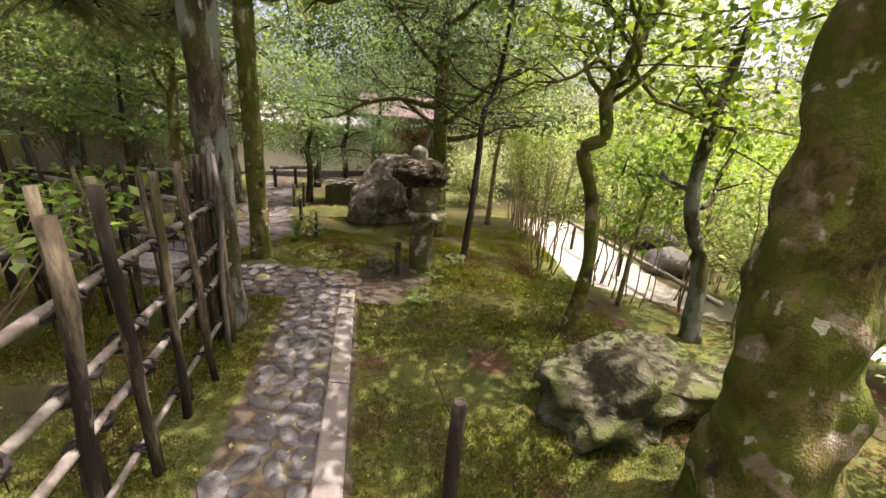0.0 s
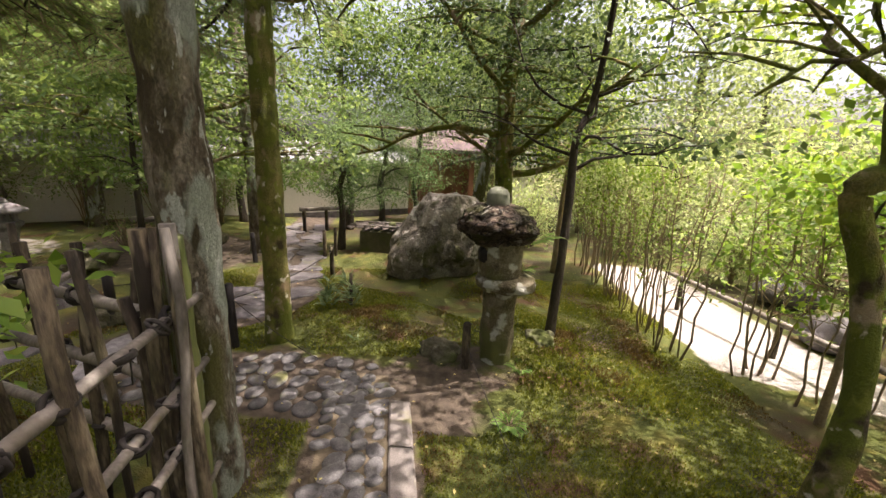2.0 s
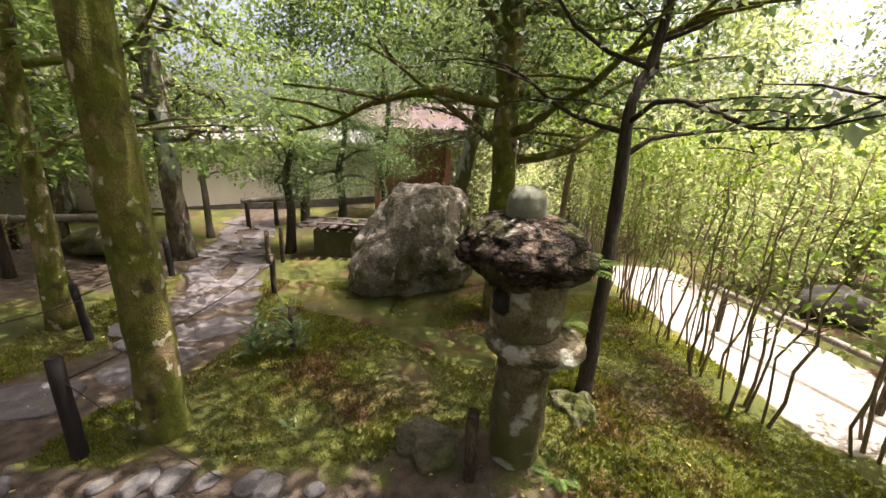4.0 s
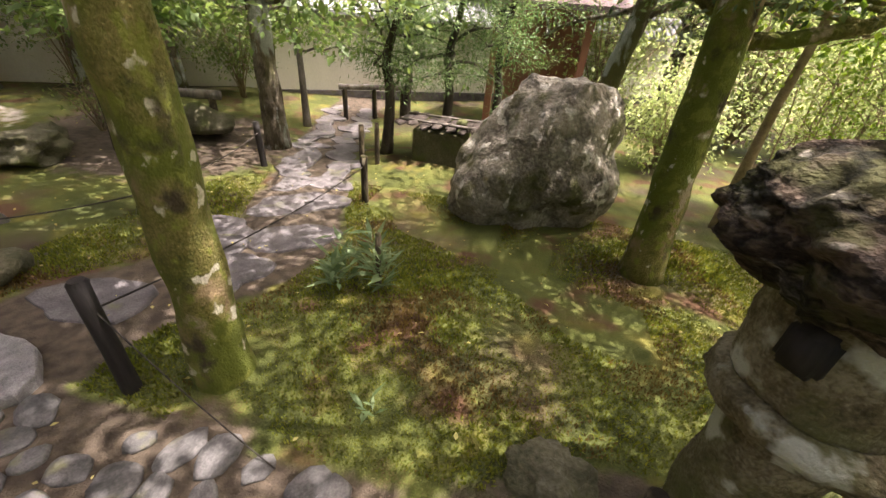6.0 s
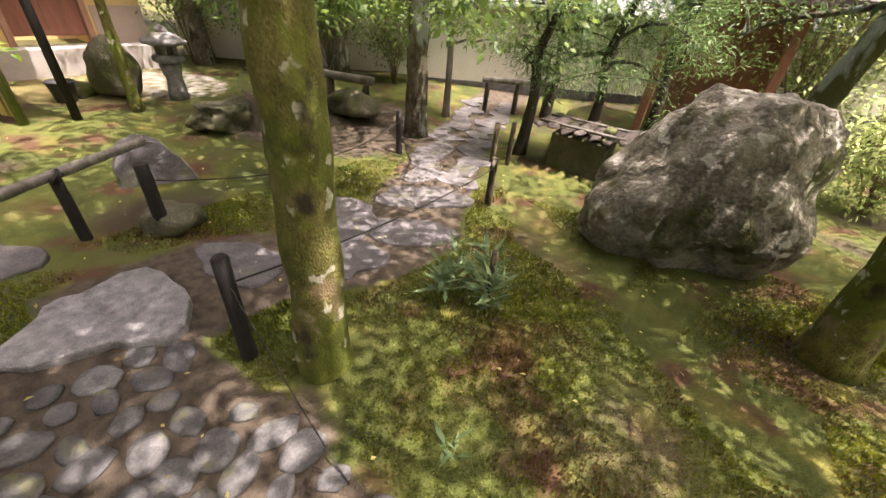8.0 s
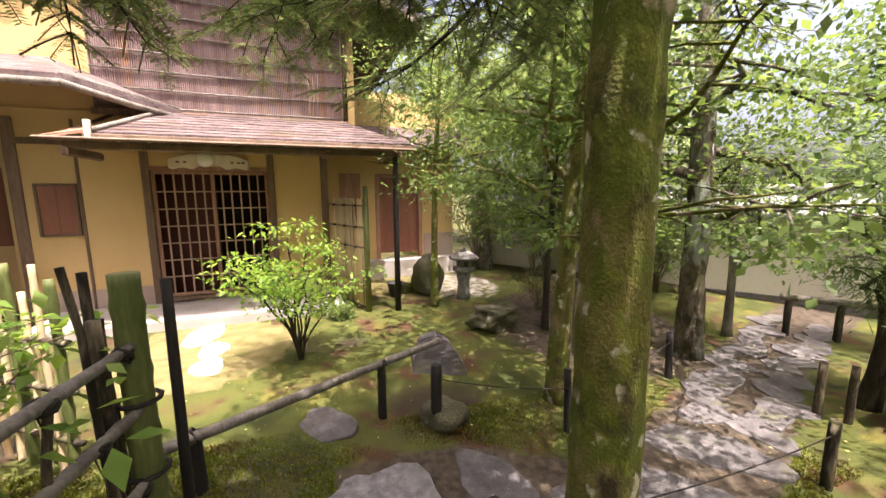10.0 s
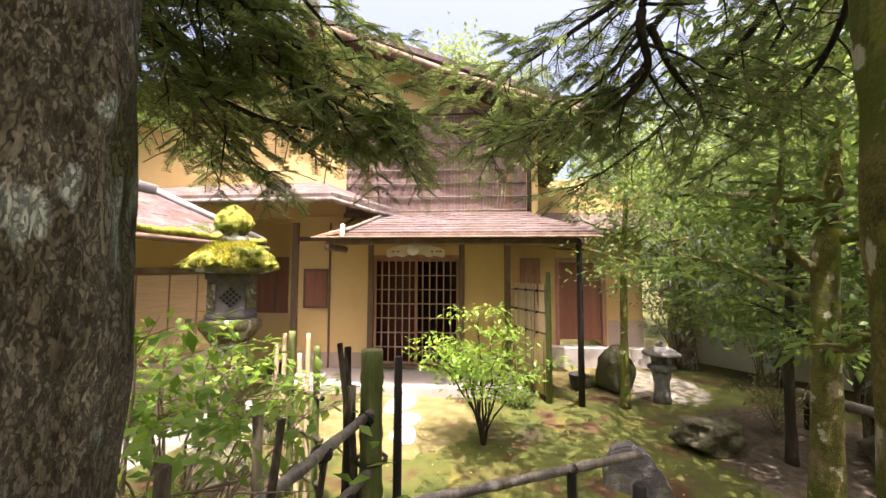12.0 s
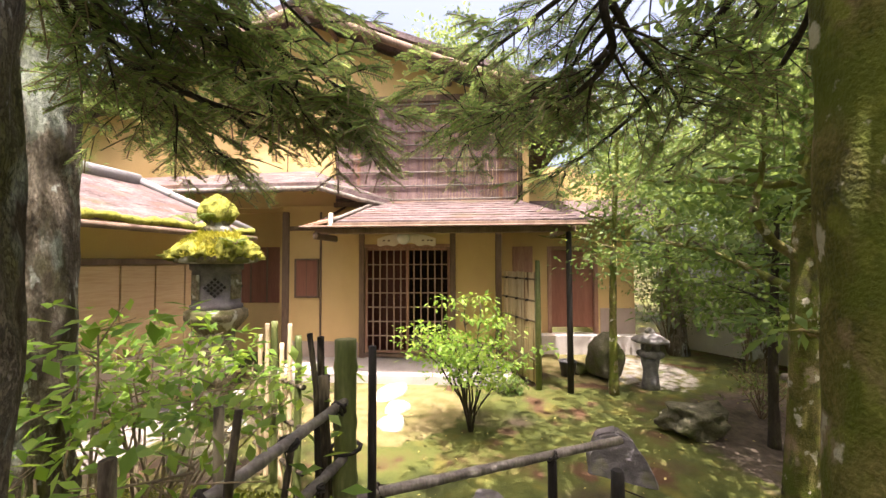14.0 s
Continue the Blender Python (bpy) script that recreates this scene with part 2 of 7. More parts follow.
M_KERB = material("kerb_granite", [(0.34, (0.110, 0.096, 0.085)), (0.5, (0.175, 0.155, 0.14)), (0.66, (0.245, 0.22, 0.20))], 5, 160, 0.9, 0.5, 0.008, (1, 1, 1), [((0.15, 0.14, 0.07), 5, 0.58, 0.72)])
M_SOIL = material("packed_soil", [(0.3, (0.040, 0.034, 0.018)), (0.5, (0.085, 0.066, 0.042)), (0.7, (0.13, 0.105, 0.07))], 5, 90, 0.95, 0.8, 0.012)
M_PLASTER = material("ochre_plaster", [(0.25, (0.46, 0.315, 0.135)), (0.5, (0.545, 0.385, 0.18)), (0.75, (0.61, 0.445, 0.22))], 1.3, 90, 0.95, 0.25, 0.004, (1, 1, 0.6))
M_SKIRT = material("grey_skirting", [(0.3, (0.30, 0.235, 0.20)), (0.7, (0.42, 0.34, 0.295))], 2, 60, 0.95, 0.3, 0.005)
M_WHITEWALL = material("white_plaster", [(0.25, (0.46, 0.44, 0.37)), (0.55, (0.60, 0.575, 0.50)), (0.75, (0.66, 0.635, 0.56))], 0.9, 50, 0.95, 0.2, 0.005, (1, 1, 0.4))
M_WOOD = material("brown_timber", [(0.3, (0.085, 0.055, 0.038)), (0.5, (0.155, 0.105, 0.075)), (0.7, (0.235, 0.165, 0.12))], 5, 60, 0.75, 0.4, 0.006, (1, 1, 0.12))
M_DOORWOOD = material("lattice_timber", [(0.3, (0.17, 0.085, 0.055)), (0.5, (0.29, 0.16, 0.11)), (0.7, (0.40, 0.25, 0.18))], 6, 60, 0.6, 0.3, 0.004, (1, 1, 0.15))
M_REDWOOD = material("red_brown_boards", [(0.3, (0.155, 0.062, 0.042)), (0.5, (0.215, 0.092, 0.062)), (0.7, (0.28, 0.125, 0.085))], 4, 60, 0.6, 0.3, 0.004, (1, 1, 0.1))
M_REED = material("purple_reed_screen", [(0.3, (0.105, 0.065, 0.062)), (0.5, (0.20, 0.135, 0.13)), (0.7, (0.31, 0.225, 0.215))], 9, 70, 0.85, 0.4, 0.005, (1, 1, 0.06), [((0.24, 0.12, 0.055), 3, 0.62, 0.72)])
M_ROOF = material("shingle_roof", [(0.34, (0.042, 0.029, 0.030)), (0.5, (0.105, 0.076, 0.076)), (0.66, (0.19, 0.148, 0.146))], 7, 50, 0.9, 0.7, 0.02, (1, 0.5, 1), [((0.11, 0.066, 0.050), 2.5, 0.55, 0.70), ((0.075, 0.078, 0.022), 1.6, 0.60, 0.74)], rand=0.18)
M_TILE = material("grey_roof_tile", [(0.3, (0.15, 0.15, 0.16)), (0.5, (0.24, 0.24, 0.25)), (0.7, (0.34, 0.34, 0.35))], 3, 60, 0.5, 0.3, 0.01, rand=0.12)
M_BLIND = material("reed_blind", [(0.3, (0.42, 0.27, 0.15)), (0.5, (0.52, 0.36, 0.21)), (0.7, (0.60, 0.44, 0.28))], 4, 80, 0.85, 0.4, 0.004, (1, 1, 14))
M_CONCRETE = material("pale_step_stone", [(0.3, (0.26, 0.235, 0.22)), (0.5, (0.35, 0.32, 0.30)), (0.7, (0.42, 0.385, 0.36))], 2, 90, 0.9, 0.3, 0.005)
M_STEPSTONE = material("white_stepping_stone", [(0.3, (0.32, 0.30, 0.27)), (0.6, (0.46, 0.43, 0.40))], 4, 90, 0.9, 0.4, 0.008, rand=0.08)
# hall lining and inner boards: the unlit room's shade is in these colours
M_ROOMSHADE = material("interior_shade", [(0.3, (0.035, 0.022, 0.018)), (0.7, (0.06, 0.04, 0.032))], 2, 40, 0.8, 0.0)
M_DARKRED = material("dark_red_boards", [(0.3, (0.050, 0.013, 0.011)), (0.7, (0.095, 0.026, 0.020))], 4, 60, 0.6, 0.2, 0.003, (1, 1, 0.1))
M_LATTICE = material("pinkish_lattice_wood", [(0.3, (0.26, 0.160, 0.120)), (0.6, (0.40, 0.275, 0.215))], 7, 60, 0.7, 0.3, 0.003, (1, 1, 0.2))
M_CARVED = material("carved_pale_wood", [(0.3, (0.58, 0.49, 0.38)), (0.6, (0.74, 0.66, 0.54))], 6, 60, 0.7, 0.3, 0.004)
M_BARKROOF = material("bark_roof", [(0.3, (0.016, 0.012, 0.010)), (0.5, (0.050, 0.040, 0.034)), (0.7, (0.11, 0.092, 0.08))], 8, 60, 0.9, 0.8, 0.02, (1, 1, 1))
M_FINIAL = material("grey_green_finial", [(0.3, (0.10, 0.11, 0.075)), (0.5, (0.155, 0.165, 0.12)), (0.7, (0.22, 0.225, 0.175))], 8, 120, 0.95, 0.6, 0.01)
M_GLOBE = material("frosted_globe", [(0.3, (0.78, 0.77, 0.73)), (0.7, (0.84, 0.83, 0.80))], 3, 30, 0.25, 0.0)
M_BUCKET = material("dark_pail", [(0.3, (0.05, 0.05, 0.055)), (0.7, (0.10, 0.10, 0.105))], 8, 60, 0.5, 0.1, 0.003)
M_CAPMOSS = material("bright_cap_moss", [(0.34, (0.055, 0.060, 0.012)), (0.48, (0.20, 0.205, 0.032)), (0.66, (0.36, 0.36, 0.075))], 14, 120, 0.98, 1.0, 0.03)

L_BROAD = leaf_material("broad_leaves", (0.056, 0.098, 0.030), (0.108, 0.168, 0.048), (0.185, 0.25, 0.072), 0.48, 0.5)
L_BRIGHT = leaf_material("young_leaves", (0.085, 0.170, 0.028), (0.160, 0.270, 0.048), (0.275, 0.370, 0.085), 0.50, 0.42)
L_MAPLE = leaf_material("maple_leaves", (0.070, 0.130, 0.022), (0.125, 0.205, 0.032), (0.215, 0.285, 0.050), 0.52, 0.5)
L_NEEDLE = leaf_material("needles", (0.030, 0.054, 0.021), (0.058, 0.094, 0.033), (0.115, 0.155, 0.052), 0.40, 0.45)
L_PINE = leaf_material("pine_needles", (0.050, 0.095, 0.032), (0.090, 0.150, 0.050), (0.155, 0.215, 0.080), 0.30, 0.5)
L_FAR = leaf_material("far_leaves", (0.075, 0.115, 0.040), (0.130, 0.180, 0.060), (0.21, 0.26, 0.095), 0.52, 0.65)
# paler copy of the far leaves: strong sunlight is put into the colour
L_SUNTINT = leaf_material("sunlight_tint_leaves", (0.15, 0.20, 0.075), (0.24, 0.30, 0.12), (0.36, 0.41, 0.20), 0.55, 0.6)
L_MOSS = leaf_material("moss_blades", (0.060, 0.075, 0.011), (0.115, 0.142, 0.022), (0.210, 0.215, 0.040), 0.55, 0.8)
L_MOSSRED = leaf_material("rusty_moss_blades", (0.060, 0.042, 0.015), (0.115, 0.080, 0.026), (0.155, 0.130, 0.038), 0.45, 0.8)
L_YEW = leaf_material("yew_needles", (0.080, 0.130, 0.048), (0.150, 0.215, 0.074), (0.27, 0.33, 0.115), 0.5, 0.5)
# dark, dense leaves for mostly unseen high crowns that shade the ground
L_SHADECROWN = leaf_material("shade_canopy_leaves", (0.030, 0.048, 0.014), (0.055, 0.082, 0.022), (0.095, 0.125, 0.034), 0.16, 0.55)
L_FERN = leaf_material("fern_fronds", (0.07, 0.14, 0.03), (0.12, 0.21, 0.045), (0.20, 0.29, 0.07), 0.45, 0.5)
L_GREY = leaf_material("grey_green_leaves", (0.065, 0.110, 0.045), (0.110, 0.165, 0.072), (0.18, 0.235, 0.115), 0.30, 0.5)
L_LITTER = leaf_material("fallen_leaves", (0.13, 0.085, 0.035), (0.30, 0.26, 0.09), (0.46, 0.43, 0.17), 0.25, 0.7)


# ---------------------------------------------------------------- building helpers
def link_mesh(name, me, mat, parent=None, label=""):
    ob = new(name, me)
    if mat is not None:
        me.materials.append(mat)
    if parent is not None:
        ob.parent = parent
    if label:
        ob["label"] = label
    return ob


def part(name, bm, mat, parent=None, label="", smooth=False):
    me = bpy.data.meshes.new(name)
    bmesh.ops.recalc_face_normals(bm, faces=bm.faces[:])
    bm.to_mesh(me)
    bm.free()
    if smooth:
        me.polygons.foreach_set("use_smooth", [True] * len(me.polygons))
    return link_mesh(name, me, mat, parent, label)


def thing(name, label, category, group="", kind="", at=(0, 0, 0)):
    ob = new(name)
    ob.location = at
    ob.empty_display_size = 0.1
    return tagged(ob, label, category, group, kind)


def add_box(bm, lo, hi, m=None, bevel=0.0):
    """A box between two corners, its edges rounded a little."""
    geo = bmesh.ops.create_cube(bm, size=1.0)
    lo, hi = Vector(lo), Vector(hi)
    c, s = (lo + hi) / 2, hi - lo
    bmesh.ops.scale(bm, vec=s, verts=geo["verts"])
    bmesh.ops.translate(bm, vec=c, verts=geo["verts"])
    vs = geo["verts"]
    if bevel:
        es = list({e for v in vs for e in v.link_edges})
        r = bmesh.ops.bevel(bm, geom=es, offset=bevel, segments=1, affect="EDGES", profile=0.5)
        vs = list({v for f in r["faces"] for v in f.verts} | {v for v in vs if v.is_valid})
    if m is not None:
        bmesh.ops.transform(bm, matrix=m, verts=vs)
    return vs


def box(name, lo, hi, mat, parent=None, label="", bevel=0.006, m=None):
    bm = bmesh.new()
    add_box(bm, lo, hi, m, bevel)
    return part(name, bm, mat, parent, label)


def tube_data(pts, radii, sides=10, rough=0.0, seed=0, cap=True):
    """Vertices and faces of a tapered, slightly uneven tube along pts."""
    pts = [Vector(p) for p in pts]
    V, F = [], []
    for i, p in enumerate(pts):
        d = (pts[min(i + 1, len(pts) - 1)] - pts[max(i - 1, 0)]).normalized()
        u = d.orthogonal().normalized() if abs(d.z) < 0.9 else (Vector((0, 1, 0)).cross(d)).normalized()
        if abs(d.z) < 0.9:
            u = Vector((0, 0, 1)).cross(d).normalized()
        w = d.cross(u)
        for k in range(sides):
            a = 2 * math.pi * k / sides
            r = radii[i]
            if rough:
                q = p * 5 + (u * math.cos(a) + w * math.sin(a)) * 1.2
                r *= 1 + rough * noise.noise(q + Vector((seed * 7.1, seed * 3.3, 0)))
            V.append(p + (u * math.cos(a) + w * math.sin(a)) * r)
    n = len(pts)
    for i in range(n - 1):
        for k in range(sides):
            k2 = (k + 1) % sides
            F.append((i * sides + k, i * sides + k2, (i + 1) * sides + k2, (i + 1) * sides + k))
    if cap:
        F.append(tuple(range(sides))[::-1])
        F.append(tuple(range((n - 1) * sides, n * sides)))
    return V, F


def join_data(lots):
    V, F = [], []
    for v, f in lots:
        o = len(V)
        V += v
        F += [tuple(i + o for i in q) for q in f]
    return V, F


def data_part(name, VF, mat, parent=None, label="", smooth=True):
    me = bpy.data.meshes.new(name)
    me.from_pydata([tuple(v) for v in VF[0]], [], VF[1])
    if smooth:
        me.polygons.foreach_set("use_smooth", [True] * len(me.polygons))
    me.update()
    return link_mesh(name, me, mat, parent, label)


def tube(name, pts, radii, mat, parent=None, label="", sides=10, rough=0.0, seed=0):
    return data_part(name, tube_data(pts, radii, sides, rough, seed), mat, parent, label)


def smooth_path(pts, per=4):
    """A soft curve through the given points."""
    P = [Vector(p) for p in pts]
    P = [P[0] * 2 - P[1]] + P + [P[-1] * 2 - P[-2]]
    out = []
    for i in range(1, len(P) - 2):
        a, b, c, d = P[i - 1:i + 3]
        for k in range(per):
            t = k / per
            out.append(0.5 * ((2 * b) + (c - a) * t + (2 * a - 5 * b + 4 * c - d) * t * t + (3 * b - a - 3 * c + d) * t ** 3))
    out.append(P[-2])
    return out


def kites(name, C, D, Nn, length, width, mat, parent=None, fold=0.15, kind="", label=""):
    """Many small pointed blades: C roots, D directions, Nn facing, one quad each."""
    C, D, Nn = (np.asarray(a, float) for a in (C, D, Nn))
    n = len(C)
    D = D / np.linalg.norm(D, axis=1, keepdims=True)
    S = np.cross(D, Nn)
    S /= np.linalg.norm(S, axis=1, keepdims=True) + 1e-9
    U = np.cross(S, D)
    length = np.broadcast_to(length, n)[:, None]
    width = np.broadcast_to(width, n)[:, None]
    V = np.empty((n, 4, 3))
    V[:, 0] = C
    V[:, 1] = C + D * length * 0.45 + S * width + U * width * fold
    V[:, 2] = C + D * length - U * width * fold
    V[:, 3] = C + D * length * 0.45 - S * width + U * width * fold
    me = bpy.data.meshes.new(name)
    me.vertices.add(n * 4)
    me.loops.add(n * 4)
    me.polygons.add(n)
    me.vertices.foreach_set("co", V.ravel())
    me.loops.foreach_set("vertex_index", np.arange(n * 4, dtype=np.int32))
    me.polygons.foreach_set("loop_start", np.arange(0, n * 4, 4, dtype=np.int32))
    me.update(calc_edges=True)
    me.validate()
    ob = link_mesh(name, me, mat, parent, label)
    if kind:
        ob["kind"] = kind
    return ob


def unit(n, r=rng):
    v = r.normal(size=(n, 3))
    return v / np.linalg.norm(v, axis=1, keepdims=True)


def leaf_mesh(name, centres, per, spread, flat, size, mat, parent=None, r=rng, aspect=0.30, kind="", up=1.2):
    """Clumps of leaves about the centres."""
    c = np.repeat(np.asarray(centres, float), per, axis=0)
    n = len(c)
    off = r.normal(size=(n, 3)) * np.array([spread, spread, spread * flat])
    d = off / (np.linalg.norm(off, axis=1, keepdims=True) + 1e-6) + unit(n, r) * 0.9
    d[:, 2] -= 0.25
    nn = unit(n, r) + np.array([0, 0, up])
    ln = size * r.uniform(0.6, 1.25, n)
    return kites(name, c + off, d, nn, ln, ln * aspect, mat, parent, 0.2, kind)


def lump(name, size, mat, at=(0, 0, 0), seed=0, rough=0.25, cuts=3, parent=None, label="", flat_top=None, turn=0.0, freq=1.3, mesh_only=False, facet=0.0, taper=0.0):
    """A rock: a ball pushed in and out by noise at two scales, cut flat below."""
    bm = bmesh.new()
    bmesh.ops.create_icosphere(bm, subdivisions=cuts, radius=1.0)
    off = Vector((seed * 3.7, seed * 1.9, seed * 5.3))
    for v in bm.verts:
        p = v.co.copy()
        k = 1 + rough * noise.noise(p * freq + off) * 1.6 + rough * 0.35 * noise.noise(p * freq * 3.1 + off) + rough * 0.15 * noise.noise(p * freq * 8 + off)
        if facet:
            k *= 1 - facet * abs(noise.noise(p * 0.9 - off))
        v.co = p * k
        if flat_top is not None and v.co.z > flat_top:
            v.co.z = flat_top + (v.co.z - flat_top) * 0.12
        if v.co.z < -0.55:
            v.co.z = -0.55
        if taper:
            s = 1 - taper * (v.co.z - 0.1)
            v.co.x = v.co.x * s + taper * 0.35 * v.co.z
            v.co.y *= s
            q = v.co * 2.6 + off
            v.co += v.co.normalized() * (0.10 * abs(noise.noise(q)) - 0.05 + 0.035 * noise.noise(q * 3.3))
    bmesh.ops.scale(bm, vec=Vector(size), verts=bm.verts[:])
    bmesh.ops.rotate(bm, cent=(0, 0, 0), matrix=Matrix.Rotation(turn, 3, "Z"), verts=bm.verts[:])
    if mesh_only:
        me = bpy.data.meshes.new(name)
        bm.to_mesh(me)
        bm.free()
        me.polygons.foreach_set("use_smooth", [True] * len(me.polygons))
        me.materials.append(mat)
        return me
    bmesh.ops.translate(bm, vec=Vector(at), verts=bm.verts[:])
    return part(name, bm, mat, parent, label, True)


def slab_data(outline, z0, z1, inset=0.02):
    """A flat stone over an outline, its upper rim rounded off."""
    n = len(outline)
    cx, cy = sum(p[0] for p in outline) / n, sum(p[1] for p in outline) / n
    V, F = [], []
    for z, k in ((z0, 1.0), (z1 - inset, 1.0), (z1 - inset * 0.3, 1 - inset), (z1, 1 - inset * 3)):
        V += [Vector((cx + (x - cx) * k, cy + (y - cy) * k, z)) for x, y in outline]
    for j in range(3):
        for i in range(n):
            i2 = (i + 1) % n
            F.append((j * n + i, j * n + i2, (j + 1) * n + i2, (j + 1) * n + i))
    F.append(tuple(range(3 * n, 4 * n)))
    return V, F


def blob_outline(cx, cy, rx, ry, seed, n=18, rough=0.28, turn=0.0):
    out = []
    for i in range(n):
        a = 2 * math.pi * i / n
        k = 1 + rough * noise.noise(Vector((math.cos(a) * 1.3 + seed * 2.3, math.sin(a) * 1.3, seed * 1.7)))
        x, y = rx * k * math.cos(a), ry * k * math.sin(a)
        out.append((cx + x * math.cos(turn) - y * math.sin(turn), cy + x * math.sin(turn) + y * math.cos(turn)))
    return out


# ---------------------------------------------------------------- terrain
def bell(x, y, cx, cy, sx, sy, a):
    return a * np.exp(-((x - cx) / sx) ** 2 - ((y - cy) / sy) ** 2)


def level(x, y):
    """Height of the ground."""
    x, y = np.asarray(x, float), np.asarray(y, float)
    z = -0.10 - 0.045 * np.clip(y, -1, 8.5)
    k = np.clip((-x - 4.5) / 2.5, 0, 1)
    z = z * (1 - k) + (-0.27) * k
    z = z + bell(x, y, 1.0, 2.8, 0.9, 0.9, 0.14) + bell(x, y, -1.55, 4.75, 0.75, 0.6, 0.13) + bell(x, y, 0.1, 4.8, 0.7, 0.7, 0.13) + bell(x, y, -0.6, 6.8, 1.0, 0.9, 0.10) + bell(x, y, -2.25, 8.05, 0.9, 0.7, 0.14)
    z = z + bell(x, y, -3.6, 3.2, 0.8, 0.8, 0.03) + 0.012 * np.sin(x * 3.1 + y * 1.3) * np.sin(y * 2.3 - x)
    return z


def g(x, y):
    return float(level(x, y))


def kerb_x(y):
    return -0.08 - 0.226 * y


def soft(v, lo, hi):
    t = np.clip((v - lo) / (hi - lo), 0, 1)
    return t * t * (3 - 2 * t)


def zones(x, y):
    """Soil, pale sand and gravel weights over the ground."""
    kx = kerb_x(y)
    soil = (1 - soft(np.abs(x - (kx - 0.32)), 0.28, 0.42)) * (y < 3.9)
    soil = np.maximum(soil, (1 - soft(np.abs(y - 3.66), 0.30, 0.48)) * (x > -3.4) * (1 - soft(x, -0.7, -0.1)))
    soil = np.maximum(soil, 0.62 * (1 - soft(np.hypot((x + 0.55) / 0.55, (y - 4.05) / 0.45), 0.7, 1.1)))
    soil = np.maximum(soil, 0.56 * (1 - soft(np.abs(y - 3.98 - 0.06 * np.sin(x * 5)), 0.10, 0.30)) * (x > -2.3) * (x < -0.8))
    pathx = np.interp(y, [3.4, 4.0, 4.5, 5.0, 5.7, 6.3, 7.5, 8.5, 10, 12], [-3.2, -3.3, -3.25, -2.95, -2.85, -3.15, -3.7, -4.1, -4.6, -5.0])
    soil = np.maximum(soil, (1 - soft(np.abs(x - pathx), 0.30, 0.62)) * (y > 3.6) * (y < 12))
    soil = np.maximum(soil, 0.72 * (1 - soft(np.hypot((x + 5.6) / 1.8, (y - 7.2) / 1.6), 0.7, 1.1)))
    sand = (1 - soft(np.hypot((x + 6.2) / 1.3, (y - 2.35) / 1.15), 0.65, 1.05))
    sand = np.maximum(sand, 1 - soft(np.hypot((x + 8.8) / 1.6, (y - 5.5) / 1.2), 0.8, 1.05))
    edge = 1.72 + np.clip(4.55 - y, 0, 3) * 1.5
    gravel = soft(x, edge - 0.12, edge + 0.08) * (1 - soft(x, edge + 1.15, edge + 1.35)) * (1 - soft(y, 8.2, 8.8)) * (y > 2.0)
    gravel = np.maximum(gravel, 1 - soft(np.hypot((x + 5.3) / 1.5, (y - 0.05) / 0.42), 0.8, 1.1))
    gravel = np.maximum(gravel, 0.55 * (1 - soft(np.hypot((x + 8.1) / 1.2, (y - 6.3) / 0.9), 0.7, 1.1)))
    return np.clip(soil, 0, 1), np.clip(sand, 0, 1), np.clip(gravel, 0, 1)


def build_ground():
    def axis(a, b, step):
        inner = np.arange(a, b + step / 2, step)
        out = np.cumsum(0.3 * 1.28 ** np.arange(24))
        return np.concatenate([a - out[::-1], inner, b + out])
    X, Y = np.meshgrid(axis(-10, 5, 0.09), axis(-2, 13, 0.09), indexing="ij")
    Z = level(X, Y)
    nx, ny = X.shape
    me = bpy.data.meshes.new("ground")
    idx = np.arange(nx * ny).reshape(nx, ny)
    Q = np.stack([idx[:-1, :-1], idx[1:, :-1], idx[1:, 1:], idx[:-1, 1:]], -1).reshape(-1, 4)
    me.vertices.add(nx * ny)
    me.vertices.foreach_set("co", np.stack([X, Y, Z], -1).ravel())
    me.loops.add(Q.size)
    me.polygons.add(len(Q))
    me.loops.foreach_set("vertex_index", Q.ravel().astype(np.int32))
    me.polygons.foreach_set("loop_start", np.arange(0, Q.size, 4, dtype=np.int32))
    me.update(calc_edges=True)
    me.polygons.foreach_set("use_smooth", [True] * len(Q))
    s, p, v = zones(X, Y)
    ca = me.color_attributes.new("zone", "FLOAT_COLOR", "POINT")
    ca.data.foreach_set("color", np.stack([s, p, v, np.ones_like(s)], -1).ravel())
    ob = link_mesh("ground", me, M_GROUND)
    tagged(ob, "mossy garden ground with bare soil, sand and gravel", "ground", kind="structure")


build_ground()


# ---------------------------------------------------------------- the house
HX = -8.1


